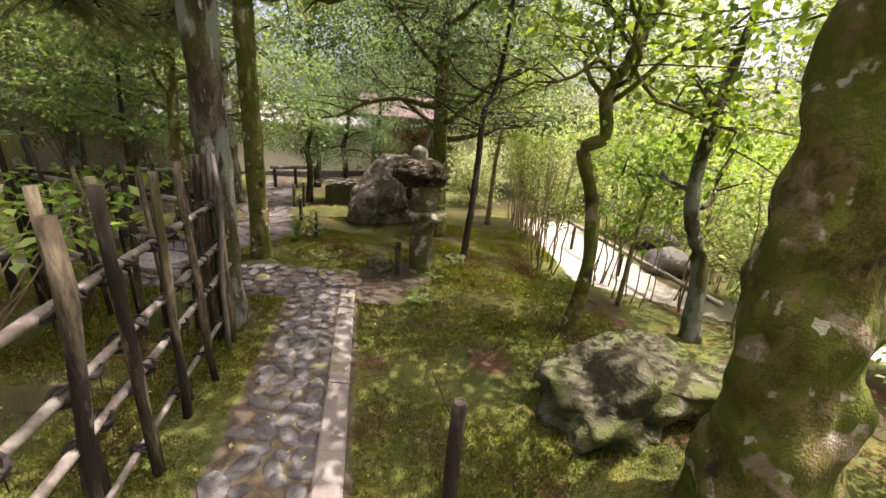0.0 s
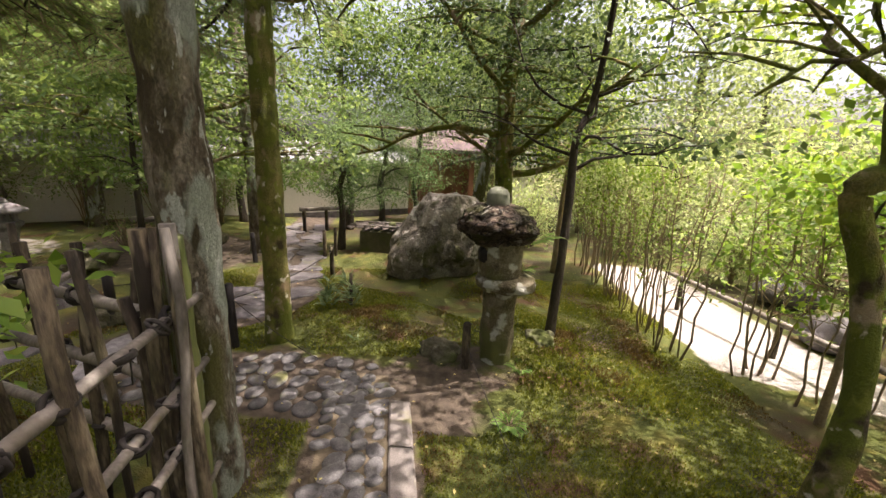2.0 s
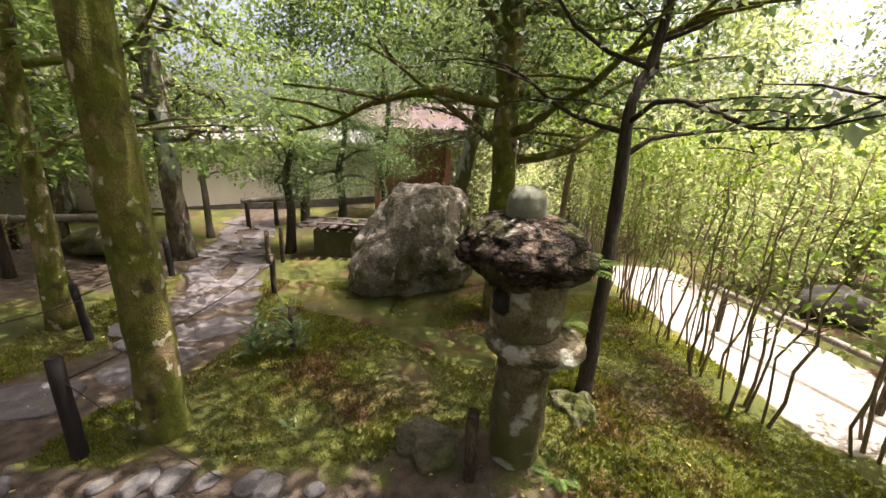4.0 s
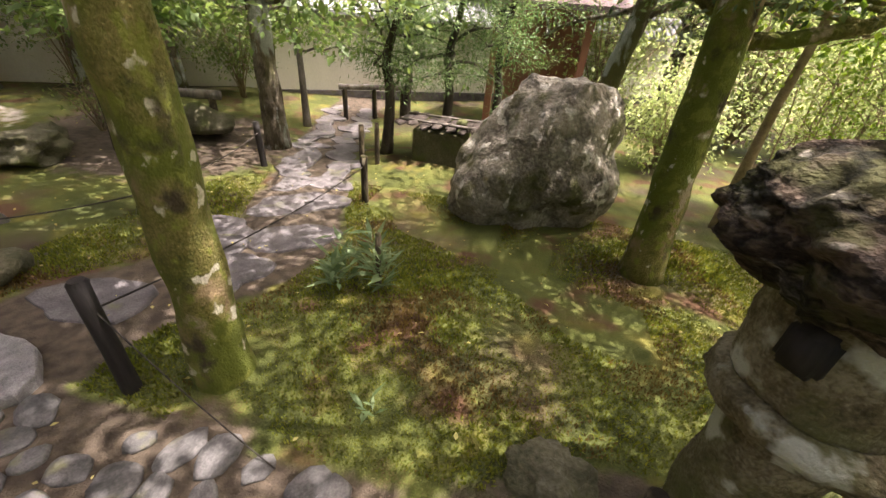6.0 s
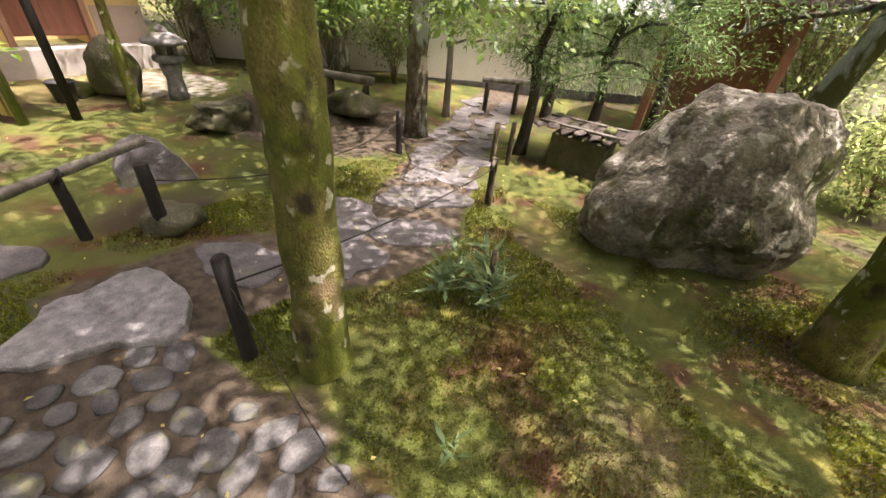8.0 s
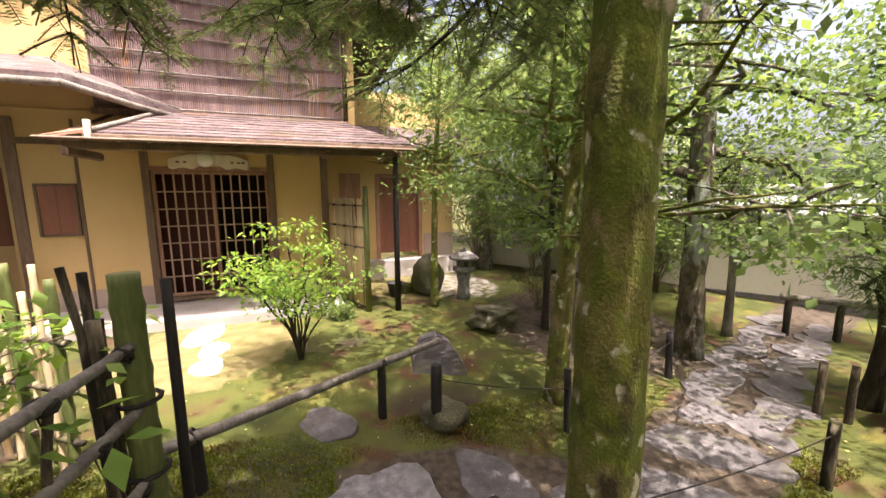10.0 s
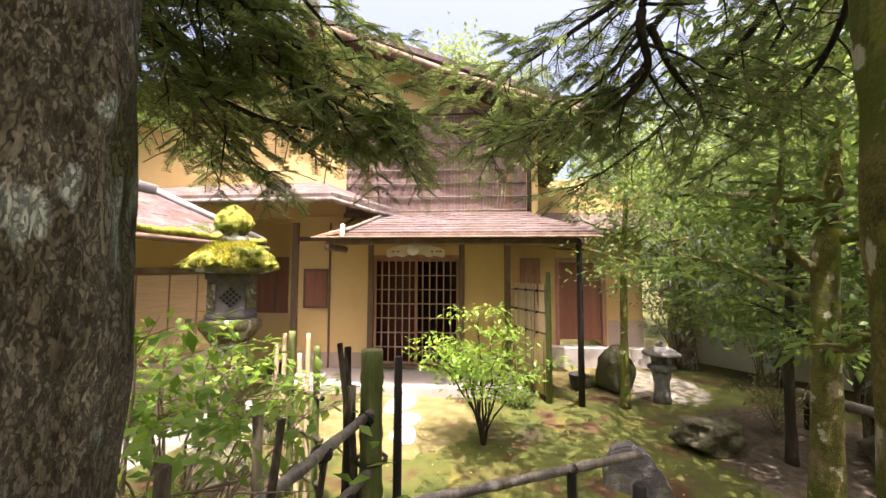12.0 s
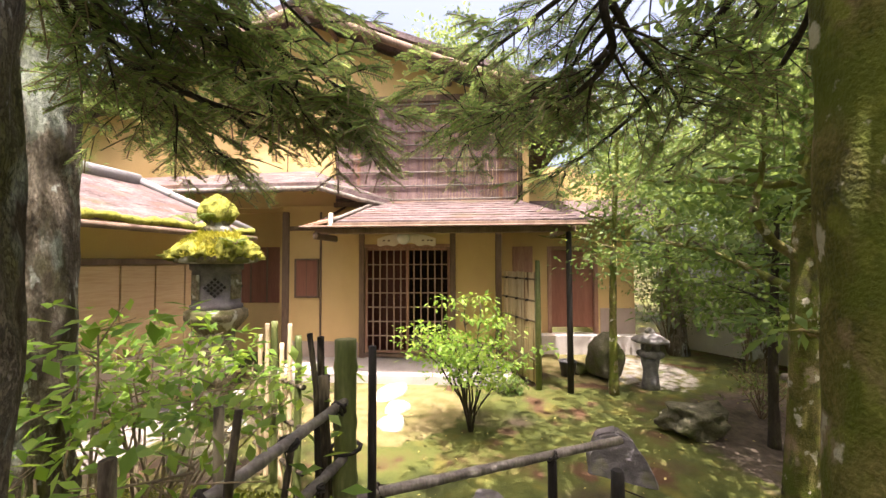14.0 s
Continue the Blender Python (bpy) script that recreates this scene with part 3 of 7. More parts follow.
def house():
    h = thing("house", "two-storey ochre plaster tea house with shingled porch", "house", at=(HX, 2.3, -0.2))
    inv = Matrix.Translation(h.location).inverted()

    def P(ob):
        ob.parent, ob.matrix_parent_inverse = h, inv
        return ob

    def B(name, lo, hi, mat, label="", bevel=0.006, under=None):
        ob = P(box(name, lo, hi, mat, None, label, bevel))
        if under is not None:
            ob.parent, ob.matrix_parent_inverse = under, Matrix()
        return ob

    # entrance front, with the door's opening left free
    B("wall", (HX - 0.12, -0.02, -0.50), (HX, 1.50, 2.62), M_PLASTER)
    B("wall", (HX - 0.12, 3.06, -0.50), (HX, 3.93, 2.62), M_PLASTER)
    B("wall", (HX - 0.12, 1.50, 1.90), (HX, 3.06, 2.62), M_PLASTER)
    B("skirting", (HX, 3.16, -0.50), (HX + 0.012, 3.80, 0.16), M_SKIRT, "grey plaster skirting")
    B("skirting", (HX, 0.12, -0.50), (HX + 0.012, 1.40, 0.16), M_SKIRT, "grey plaster skirting")
    for y, w in ((1.46, 0.10), (3.10, 0.10), (3.90, 0.11), (0.70, 0.035), (0.04, 0.13)):
        B("post", (HX - 0.14, y - w / 2, -0.50), (HX + 0.03, y + w / 2, 2.5), M_WOOD, "", 0.012)
    B("lintel", (HX - 0.10, 1.51, 1.84), (HX + 0.02, 3.05, 1.90), M_DOORWOOD)
    B("beam", (HX - 0.10, -0.02, 2.16), (HX + 0.025, 3.93, 2.24), M_WOOD)
    B("door_sill", (HX - 0.12, 1.51, -0.10), (HX + 0.05, 3.05, -0.04), M_WOOD)
    # room behind the lattice, lining and boards coloured dark for its shade
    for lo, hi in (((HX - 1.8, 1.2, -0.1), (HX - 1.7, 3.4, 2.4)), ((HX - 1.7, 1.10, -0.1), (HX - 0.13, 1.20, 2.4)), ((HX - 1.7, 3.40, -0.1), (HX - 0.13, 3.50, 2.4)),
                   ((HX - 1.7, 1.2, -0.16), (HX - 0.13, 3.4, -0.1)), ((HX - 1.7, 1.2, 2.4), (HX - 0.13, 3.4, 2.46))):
        B("hall_lining", lo, hi, M_ROOMSHADE, "brown hall behind the lattice, its shade put into the colour")
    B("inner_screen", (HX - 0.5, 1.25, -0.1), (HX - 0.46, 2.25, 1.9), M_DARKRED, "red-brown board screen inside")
    # two sliding lattice leaves
    for k, (y0, y1, x) in enumerate(((1.515, 2.31, HX - 0.03), (2.25, 3.045, HX - 0.075))):
        leaf = P(box("lattice_door", (x - 0.016, y0, -0.035), (x + 0.016, y0 + 0.045, 1.835), M_DOORWOOD, None, "sliding door leaf of brown timber lattice"))
        B("door_stile", (x - 0.016, y1 - 0.045, -0.035), (x + 0.016, y1, 1.835), M_DOORWOOD, under=leaf)
        for z in (-0.035, 1.79):
            B("door_rail", (x - 0.015, y0 + 0.045, z), (x + 0.015, y1 - 0.045, z + 0.045), M_DOORWOOD, under=leaf)
        for i in range(1, 6):
            y = y0 + 0.02 + (y1 - y0 - 0.04) * i / 6
            B("lattice_bar", (x - 0.009, y - 0.011, 0.01), (x + 0.013, y + 0.011, 1.79), M_LATTICE, "", 0.003, leaf)
        for i in range(1, 7):
            z = 0.01 + 1.78 * i / 7
            B("lattice_rail", (x - 0.013, y0 + 0.045, z - 0.010), (x + 0.008, y1 - 0.045, z + 0.010), M_LATTICE, "", 0.003, leaf)
    # carved board over the door, with a globe lamp
    bm = bmesh.new()
    n = 24
    top, bot = [], []
    for i in range(n + 1):
        t = i / n * 2 - 1
        y = 2.28 + t * 0.52
        zt = 2.02 + 0.075 * math.cos(t * 1.5) - 0.03 * abs(t) ** 3
        zb = 1.855 + 0.055 * max(0, math.cos(t * 4.2)) + 0.03 * abs(math.sin(t * 7))
        top.append((y, zt))
        bot.append((y, zb))
    fr = [bm.verts.new((HX + 0.07, y, z)) for y, z in top + bot[::-1]]
    bk = [bm.verts.new((HX + 0.03, y, z)) for y, z in top + bot[::-1]]
    m = len(fr)
    for i in range(m):
        bm.faces.new((fr[i], fr[(i + 1) % m], bk[(i + 1) % m], bk[i]))
    for i in range(n):
        bm.faces.new((fr[i], fr[i + 1], fr[m - 2 - i], fr[m - 1 - i]))
    P(part("carved_board", bm, M_CARVED, None, "pale carved timber board with pierced holes"))
    for t in (-0.8, -0.62, 0.6, 0.78, 0.9):
        B("pierced_hole", (HX + 0.068, 2.28 + t * 0.5 - 0.022, 1.95), (HX + 0.074, 2.28 + t * 0.5 + 0.022, 1.975), M_WOOD, "", 0.002)
    bm = bmesh.new()
    bmesh.ops.create_uvsphere(bm, u_segments=24, v_segments=14, radius=0.115)
    bmesh.ops.translate(bm, vec=(HX + 0.17, 2.25, 2.0), verts=bm.verts[:])
    P(part("globe_lamp", bm, M_GLOBE, None, "white frosted globe lamp", True))
    P(tube("lamp_mount", [(HX + 0.02, 2.25, 2.13), (HX + 0.17, 2.25, 2.13), (HX + 0.17, 2.25, 2.09)], [0.035, 0.04, 0.045], M_BLACKPOST))
    # small blind window and its frame
    win = B("window", (HX, 0.25, 0.97), (HX + 0.03, 0.64, 1.62), M_REDWOOD, "small window with a brown reed blind")
    for lo, hi in (((HX, 0.22, 0.94), (HX + 0.045, 0.25, 1.65)), ((HX, 0.64, 0.94), (HX + 0.045, 0.67, 1.65)), ((HX, 0.25, 1.62), (HX + 0.045, 0.64, 1.65)), ((HX, 0.25, 0.94), (HX + 0.045, 0.64, 0.97)), ((HX + 0.03, 0.44, 0.97), (HX + 0.036, 0.45, 1.62))):
        B("window_frame", lo, hi, M_WOOD, "", 0.003, win)
    # stepped back wing with its broad window
    B("wall", (-9.12, -6.0, -0.50), (-9.0, -0.02, 3.4), M_PLASTER)
    B("wall", (-9.0, -0.14, -0.50), (HX - 0.12, -0.02, 2.9), M_PLASTER)
    wide = B("window", (-9.0, -1.50, 0.75), (-8.97, -0.45, 1.90), M_REDWOOD, "broad window with red-brown reed blind")
    for y in (-1.5, -1.15, -0.8, -0.45):
        B("window_bar", (-8.972, y - 0.015, 0.75), (-8.95, y + 0.015, 1.9), M_WOOD, "", 0.003, wide)
    # porch roof: courses of shingles over boards, from the eave up to the wall
    ex, ez, wx, wz = -6.62, 2.11, HX + 0.01, 2.62
    nc = 9
    for i in range(nc):
        a, b = i / nc, (i + 1.25) / nc
        bm = bmesh.new()
        for t, dz in ((a, 0.055), (b, 0.04)):
            x, z = ex + (wx - ex) * min(t, 1), ez + (wz - ez) * min(t, 1)
            for y in np.linspace(1.50 + 0.35 * min(t, 1), 4.98 - 0.75 * min(t, 1), 40):
                w = 0.006 * noise.noise(Vector((y * 9, i * 3.1, 0)))
                bm.verts.new((x + w * 2, y, z + dz + w))
        bm.verts.ensure_lookup_table()
        for k in range(39):
            bm.faces.new((bm.verts[k], bm.verts[k + 1], bm.verts[41 + k], bm.verts[40 + k]))
        r = bmesh.ops.extrude_face_region(bm, geom=bm.faces[:])
        bmesh.ops.translate(bm, vec=(0, 0, -0.03), verts=[v for v in r["geom"] if isinstance(v, bmesh.types.BMVert)])
        P(part("shingle_course", bm, M_ROOF, None))
    bm = bmesh.new()
    vs = [bm.verts.new(c) for c in ((ex + 0.02, 1.52, ez - 0.005), (ex + 0.02, 4.96, ez - 0.005), (wx, 4.2, wz - 0.01), (wx, 1.86, wz - 0.01))]
    bm.faces.new(vs)
    r = bmesh.ops.extrude_face_region(bm, geom=bm.faces[:])
    bmesh.ops.translate(bm, vec=(0, 0, 0.028), verts=[v for v in r["geom"] if isinstance(v, bmesh.types.BMVert)])
    P(part("roof_boarding", bm, M_WOOD))
    # hipped end of the porch roof, its bark weathered brown, and the bracket beside it
    bm = bmesh.new()
    bm.faces.new([bm.verts.new(c) for c in ((ex - 0.06, 1.02, ez + 0.01), (ex - 0.06, 1.50, ez + 0.10), (wx, 1.84, wz + 0.02), (wx, 1.0, ez + 0.08))])
    r = bmesh.ops.extrude_face_region(bm, geom=bm.faces[:])
    bmesh.ops.translate(bm, vec=(0, 0, -0.035), verts=[v for v in r["geom"] if isinstance(v, bmesh.types.BMVert)])
    P(part("hip_roof", bm, M_DOORWOOD, None, "red-brown weathered hip of the porch roof"))
    B("bracket", (ex - 0.02, 1.42, ez - 0.02), (ex + 0.03, 1.48, ez + 0.17), M_CARVED, "pale bracket", 0.01)
    P(tube("hip_pole", [(ex + 0.01, 1.49, ez + 0.07), (wx, 1.83, wz + 0.07)], [0.03, 0.03], M_RAIL, None, "", 8))
    B("fascia", (ex - 0.01, 1.40, ez - 0.035), (ex + 0.025, 5.0, ez + 0.03), M_WOOD)
    B("gutter_pole", (ex + 0.035, 1.0, ez - 0.045), (ex + 0.075, 5.02, ez - 0.01), M_WOOD, "", 0.014)
    for y in np.arange(1.15, 4.9, 0.28):
        t1 = min(1.0, (4.98 - y) / 0.75)
        P(tube("rafter", [(ex + 0.05, y, ez - 0.04), (ex + (wx - ex) * t1, y, ez - 0.04 + (wz - ez) * t1)], [0.022, 0.022], M_WOOD, None, "", 8))
    B("porch_beam", (-6.95, 1.1, 2.00), (-6.87, 4.92, 2.09), M_WOOD, "", 0.015)
    B("porch_beam", (-8.08, 4.78, 2.00), (-6.87, 4.86, 2.08), M_WOOD, "", 0.015)
    P(tube("porch_post", [(-6.91, 4.82, -0.26), (-6.91, 4.82, 1.0), (-6.91, 4.82, 2.02)], [0.045, 0.042, 0.04], M_BLACKPOST, None, "slim dark timber post", 12, 0.05))
    B("bracket", (-7.6, 1.12, 1.92), (-6.75, 1.20, 2.02), M_WOOD, "", 0.02)
    B("cross_beam", (-8.0, 3.86, 2.05), (-6.8, 3.94, 2.12), M_WOOD, "", 0.012)
    # upper storey: reed screen with bamboo battens
    B("wall", (HX - 0.16, -4.4, 2.60), (HX - 0.04, 4.45, 4.45), M_PLASTER)
    bm = bmesh.new()
    ys = np.arange(0.98, 4.24, 0.026)
    for i, y in enumerate(ys):
        w = 0.009 + 0.004 * noise.noise(Vector((i * 1.7, 0, 0)))
        d = 0.008 + 0.010 * abs(noise.noise(Vector((i * 0.9, 4, 0))))
        add_box(bm, (HX - 0.04, y - w, 2.66), (HX - 0.01 + d, y + w, 4.46 + 0.03 * noise.noise(Vector((i, 9, 0)))))
    P(part("reed_screen", bm, M_REED, None, "weathered purple-brown reed screen"))
    for i in range(8):
        z = 2.70 + 1.72 * i / 7
        P(tube("batten", [(HX + 0.025, 0.98, z + 0.01), (HX + 0.025, 2.6, z - 0.006), (HX + 0.025, 4.24, z + 0.004)], [0.013, 0.013, 0.012], M_RAIL, None, "", 7, 0.1))
    B("screen_sill", (HX - 0.03, 0.95, 2.58), (HX + 0.06, 4.32, 2.66), M_WOOD)
    for y in (4.27, 4.31):
        P(tube("screen_pole", [(HX + 0.03, y, 2.6), (HX + 0.03, y + 0.01, 4.5)], [0.02, 0.018], M_POLE, None, "", 8, 0.1))
    for k, (y, z) in enumerate(((3.72, 2.75), (3.78, 2.74), (3.84, 2.76))):
        P(tube("dry_stalk", [(HX + 0.04, y, z), (HX + 0.05, y + 0.03, z + 0.25), (HX + 0.045, y + 0.02 * k, z + 0.6)], [0.006, 0.005, 0.003], M_PALEBAMBOO, None, "", 5))
    B("head_beam", (HX - 0.05, -4.4, 4.47), (HX + 0.04, 4.50, 4.58), M_WOOD)
    # gable over the screen
    ay, az, sl = 0.45, 6.02, 0.44
    bm = bmesh.new()
    vs = [(-4.4, 4.45), (4.75, 4.45), (4.6, az - sl * (4.6 - ay)), (ay, az), (-4.2, az - sl * (ay + 4.2))]
    f = bm.faces.new([bm.verts.new((HX - 0.05, y, z)) for y, z in vs])
    r = bmesh.ops.extrude_face_region(bm, geom=[f])
    bmesh.ops.translate(bm, vec=(-0.1, 0, 0), verts=[v for v in r["geom"] if isinstance(v, bmesh.types.BMVert)])
    P(part("gable_wall", bm, M_PLASTER))
    for s in (1, -1):
        bm = bmesh.new()
        L = 5.0
        q = [(HX + 0.55, 0), (HX + 0.55, L), (HX - 5.0, L), (HX - 5.0, 0)]
        f = bm.faces.new([bm.verts.new((x, ay + s * d, az + 0.02 - sl * d + 0.012 * d * d)) for x, d in q])
        r = bmesh.ops.extrude_face_region(bm, geom=[f])
        bmesh.ops.translate(bm, vec=(0, 0, 0.10), verts=[v for v in r["geom"] if isinstance(v, bmesh.types.BMVert)])
        P(part("gable_roof", bm, M_ROOF))
        P(tube("bargeboard", [(HX + 0.53, ay, az - 0.05), (HX + 0.53, ay + s * 2.5, az - 0.05 - sl * 2.5 + 0.075), (HX + 0.53, ay + s * 5, az - 0.05 - sl * 5 + 0.3)], [0.07, 0.07, 0.07], M_WOOD, None, "", 6))
        for d in np.arange(0.5, 4.6, 0.7):
            P(tube("purlin", [(HX - 0.1, ay + s * d, az - 0.08 - sl * d), (HX + 0.5, ay + s * d, az - 0.08 - sl * d)], [0.05, 0.05], M_WOOD, None, "", 6))
    P(tube("ridge", [(HX + 0.62, ay, az + 0.14), (HX - 5.0, ay, az + 0.14)], [0.14, 0.14], M_TILE, None, "", 10))
    P(lump("ridge_end_tile", (0.14, 0.2, 0.22), M_TILE, (HX + 0.62, ay, az + 0.24), 4, 0.2, 3))
    # lower roof of the wing: eave, hipped corner and boarding
    bm = bmesh.new()
    E0, E1 = (-6.88, -6.0, 2.70), (-6.88, 1.18, 2.72)
    W1, R1, R0 = (HX + 0.02, 2.02, 2.60), (HX - 0.02, 0.55, 3.20), (HX - 0.9, -6.0, 3.35)
    a, b, c, d, e = (bm.verts.new(p) for p in (E0, E1, W1, R1, R0))
    bm.faces.new((a, b, d, e))
    bm.faces.new((b, c, d))
    r = bmesh.ops.extrude_face_region(bm, geom=bm.faces[:])
    bmesh.ops.translate(bm, vec=(0, 0, 0.07), verts=[v for v in r["geom"] if isinstance(v, bmesh.types.BMVert)])
    P(part("wing_roof", bm, M_ROOF, None, "pale shingled lower roof"))
    P(tube("eave_pole", [(-6.86, -6.0, 2.67), (-6.86, 1.18, 2.69)], [0.04, 0.04], M_RAIL, None, "", 8))
    P(tube("eave_pole", [(-6.86, 1.18, 2.69), (-7.5, 1.62, 2.61), (HX + 0.02, 2.02, 2.57)], [0.04, 0.04, 0.04], M_RAIL, None, "", 8))
    P(tube("verge_pole", [(-6.9, 1.15, 2.80), (HX, 1.95, 2.70)], [0.03, 0.03], M_RAIL, None, "", 8))
    for y in np.arange(-5.8, 1.1, 0.42):
        P(tube("rafter", [(-6.9, y, 2.66), (-8.9, y, 3.24)], [0.024, 0.024], M_WOOD, None, "", 7))
    B("soffit_wall", (HX - 0.9, -6, 2.6), (HX - 0.8, -0.02, 3.4), M_PLASTER)
    # back wing with the tall red-brown door
    B("wall", (-9.62, 3.9, -0.50), (-9.5, 5.02, 3.4), M_PLASTER)
    B("wall", (-9.62, 6.0, -0.50), (-9.5, 6.75, 3.4), M_PLASTER)
    B("wall", (-9.62, 5.02, 1.86), (-9.5, 6.0, 3.4), M_PLASTER)
    B("skirting", (-9.5, 6.06, -0.50), (-9.485, 6.75, 0.62), M_SKIRT)
    B("wall", (-9.5, 3.85, -0.50), (HX - 0.12, 3.93, 3.4), M_PLASTER)
    red = B("red_door", (-9.58, 5.08, 0.22), (-9.54, 5.94, 1.82), M_REDWOOD, "tall red-brown boarded double door")
    B("door_seam", (-9.545, 5.50, 0.22), (-9.536, 5.515, 1.82), M_WOOD, "", 0.001, red)
    for lo, hi in (((-9.6, 5.0, 0.0), (-9.47, 5.08, 1.9)), ((-9.6, 5.94, 0.0), (-9.47, 6.02, 1.9)), ((-9.6, 5.08, 1.82), (-9.47, 5.94, 1.9))):
        B("door_frame", lo, hi, M_DOORWOOD, "", 0.006, red)
    B("door_step", (-9.6, 4.2, -0.50), (-9.2, 6.75, 0.10), M_CONCRETE, "pale plastered step")
    B("window", (-9.5, 4.28, 1.1), (-9.47, 4.7, 1.9), M_DOORWOOD, "narrow timber window")
    bm = bmesh.new()
    f = bm.faces.new([bm.verts.new(p) for p in ((-8.7, 3.95, 2.35), (-8.7, 7.2, 2.35), (-9.7, 7.0, 2.9), (-9.7, 3.95, 2.9))])
    r = bmesh.ops.extrude_face_region(bm, geom=[f])
    bmesh.ops.translate(bm, vec=(0, 0, 0.07), verts=[v for v in r["geom"] if isinstance(v, bmesh.types.BMVert)])
    P(part("back_roof", bm, M_ROOF))
    # closing walls out of sight
    B("wall", (-13.0, -6.0, -0.50), (-12.9, 6.75, 4.4), M_PLASTER)
    B("wall", (-12.9, 6.65, -0.50), (-9.62, 6.75, 3.4), M_PLASTER)
    return h


house()


def door_slab():
    bm = bmesh.new()
    add_box(bm, (HX - 0.1, 0.3, -0.4), (-7.12, 4.05, -0.12), None, 0.02)
    tagged(part("door_step", bm, M_CONCRETE), "broad pale stone step before the lattice door", "step", kind="structure")


door_slab()


def gallery():
    """Low building with a mossy roof beside the tea house."""
    h = thing("low_gallery", "low plastered gallery with mossy shingle roof and reed blinds", "building", at=(-6.9, -2, -0.2))
    inv = Matrix.Translation(h.location).inverted()

    def P(ob):
        ob.parent, ob.matrix_parent_inverse = h, inv
        return ob
    P(box("wall", (-7.02, -4, -0.5), (-6.9, -0.75, 1.98), M_PLASTER))
    P(box("wall", (-8.4, -0.85, -0.25), (-7.02, -0.75, 1.98), M_PLASTER))
    P(box("wall", (-8.5, -4.0, -0.25), (-8.4, -0.75, 1.98), M_PLASTER))
    P(box("wall", (-8.4, -4.0, -0.25), (-7.02, -3.9, 1.98), M_PLASTER))
    for k in range(7):
        y = -0.85 - 0.42 * k
        P(box("blind", (-6.88, y - 0.40, 0.55), (-6.85, y, 1.55), M_BLIND, None, "pale brown reed blind"))
        P(box("panel", (-6.9, y - 0.40, -0.1), (-6.87, y, 0.52), M_SKIRT))
    P(box("beam", (-6.92, -4, 1.56), (-6.83, -0.75, 1.63), M_WOOD))
    P(box("post", (-6.95, -0.85, -0.25), (-6.82, -0.73, 1.98), M_WOOD))
    nc = 8
    for i in range(nc):
        a, b = i / nc, (i + 1.2) / nc
        V = []
        bm = bmesh.new()
        for t in (a, min(b, 1)):
            x, z, y1 = -6.42 - 1.0 * t, 1.98 + 0.62 * t, -0.50 - 1.0 * t
            for y in np.linspace(-4.2, y1, 50):
                bm.verts.new((x, y, z + 0.04 + 0.012 * noise.noise(Vector((y * 7, i * 2.2, 0)))))
        bm.verts.ensure_lookup_table()
        for k in range(49):
            bm.faces.new((bm.verts[k], bm.verts[k + 1], bm.verts[51 + k], bm.verts[50 + k]))
        r = bmesh.ops.extrude_face_region(bm, geom=bm.faces[:])
        bmesh.ops.translate(bm, vec=(0, 0, -0.035), verts=[v for v in r["geom"] if isinstance(v, bmesh.types.BMVert)])
        P(part("shingle_course", bm, M_ROOF))
    bm = bmesh.new()
    f = bm.faces.new([bm.verts.new(p) for p in ((-6.42, -0.5, 2.0), (-8.6, -0.5, 2.0), (-7.42, -1.5, 2.63))])
    r = bmesh.ops.extrude_face_region(bm, geom=[f])
    bmesh.ops.translate(bm, vec=(0, 0, -0.04), verts=[v for v in r["geom"] if isinstance(v, bmesh.types.BMVert)])
    P(part("hip_roof", bm, M_ROOF))
    P(tube("ridge", [(-7.42, -4.2, 2.68), (-7.42, -1.45, 2.66)], [0.09, 0.09], M_TILE, None, "", 8))
    P(tube("hip_ridge", [(-7.42, -1.5, 2.68), (-6.44, -0.52, 2.06)], [0.05, 0.05], M_TILE, None, "", 8))
    P(tube("eave_moss", [(-6.42, y, 2.03 + 0.012 * math.sin(y * 9)) for y in np.linspace(-4.2, -0.52, 50)], [0.045 + 0.012 * math.sin(k * 2.1) for k in range(50)], M_CAPMOSS, None, "bright moss cushion along the eave", 8, 0.3))
    P(tube("gutter", [(-6.38, -4.2, 1.94), (-6.38, -0.5, 1.94)], [0.035, 0.035], M_WOOD, None, "", 8))
    h.matrix_basis = Matrix.Translation((-6.62, -0.32, 0)) @ Matrix.Rotation(radians(84), 4, "Z") @ Matrix.Translation((6.9, 0.75, 0)) @ h.matrix_basis


gallery()


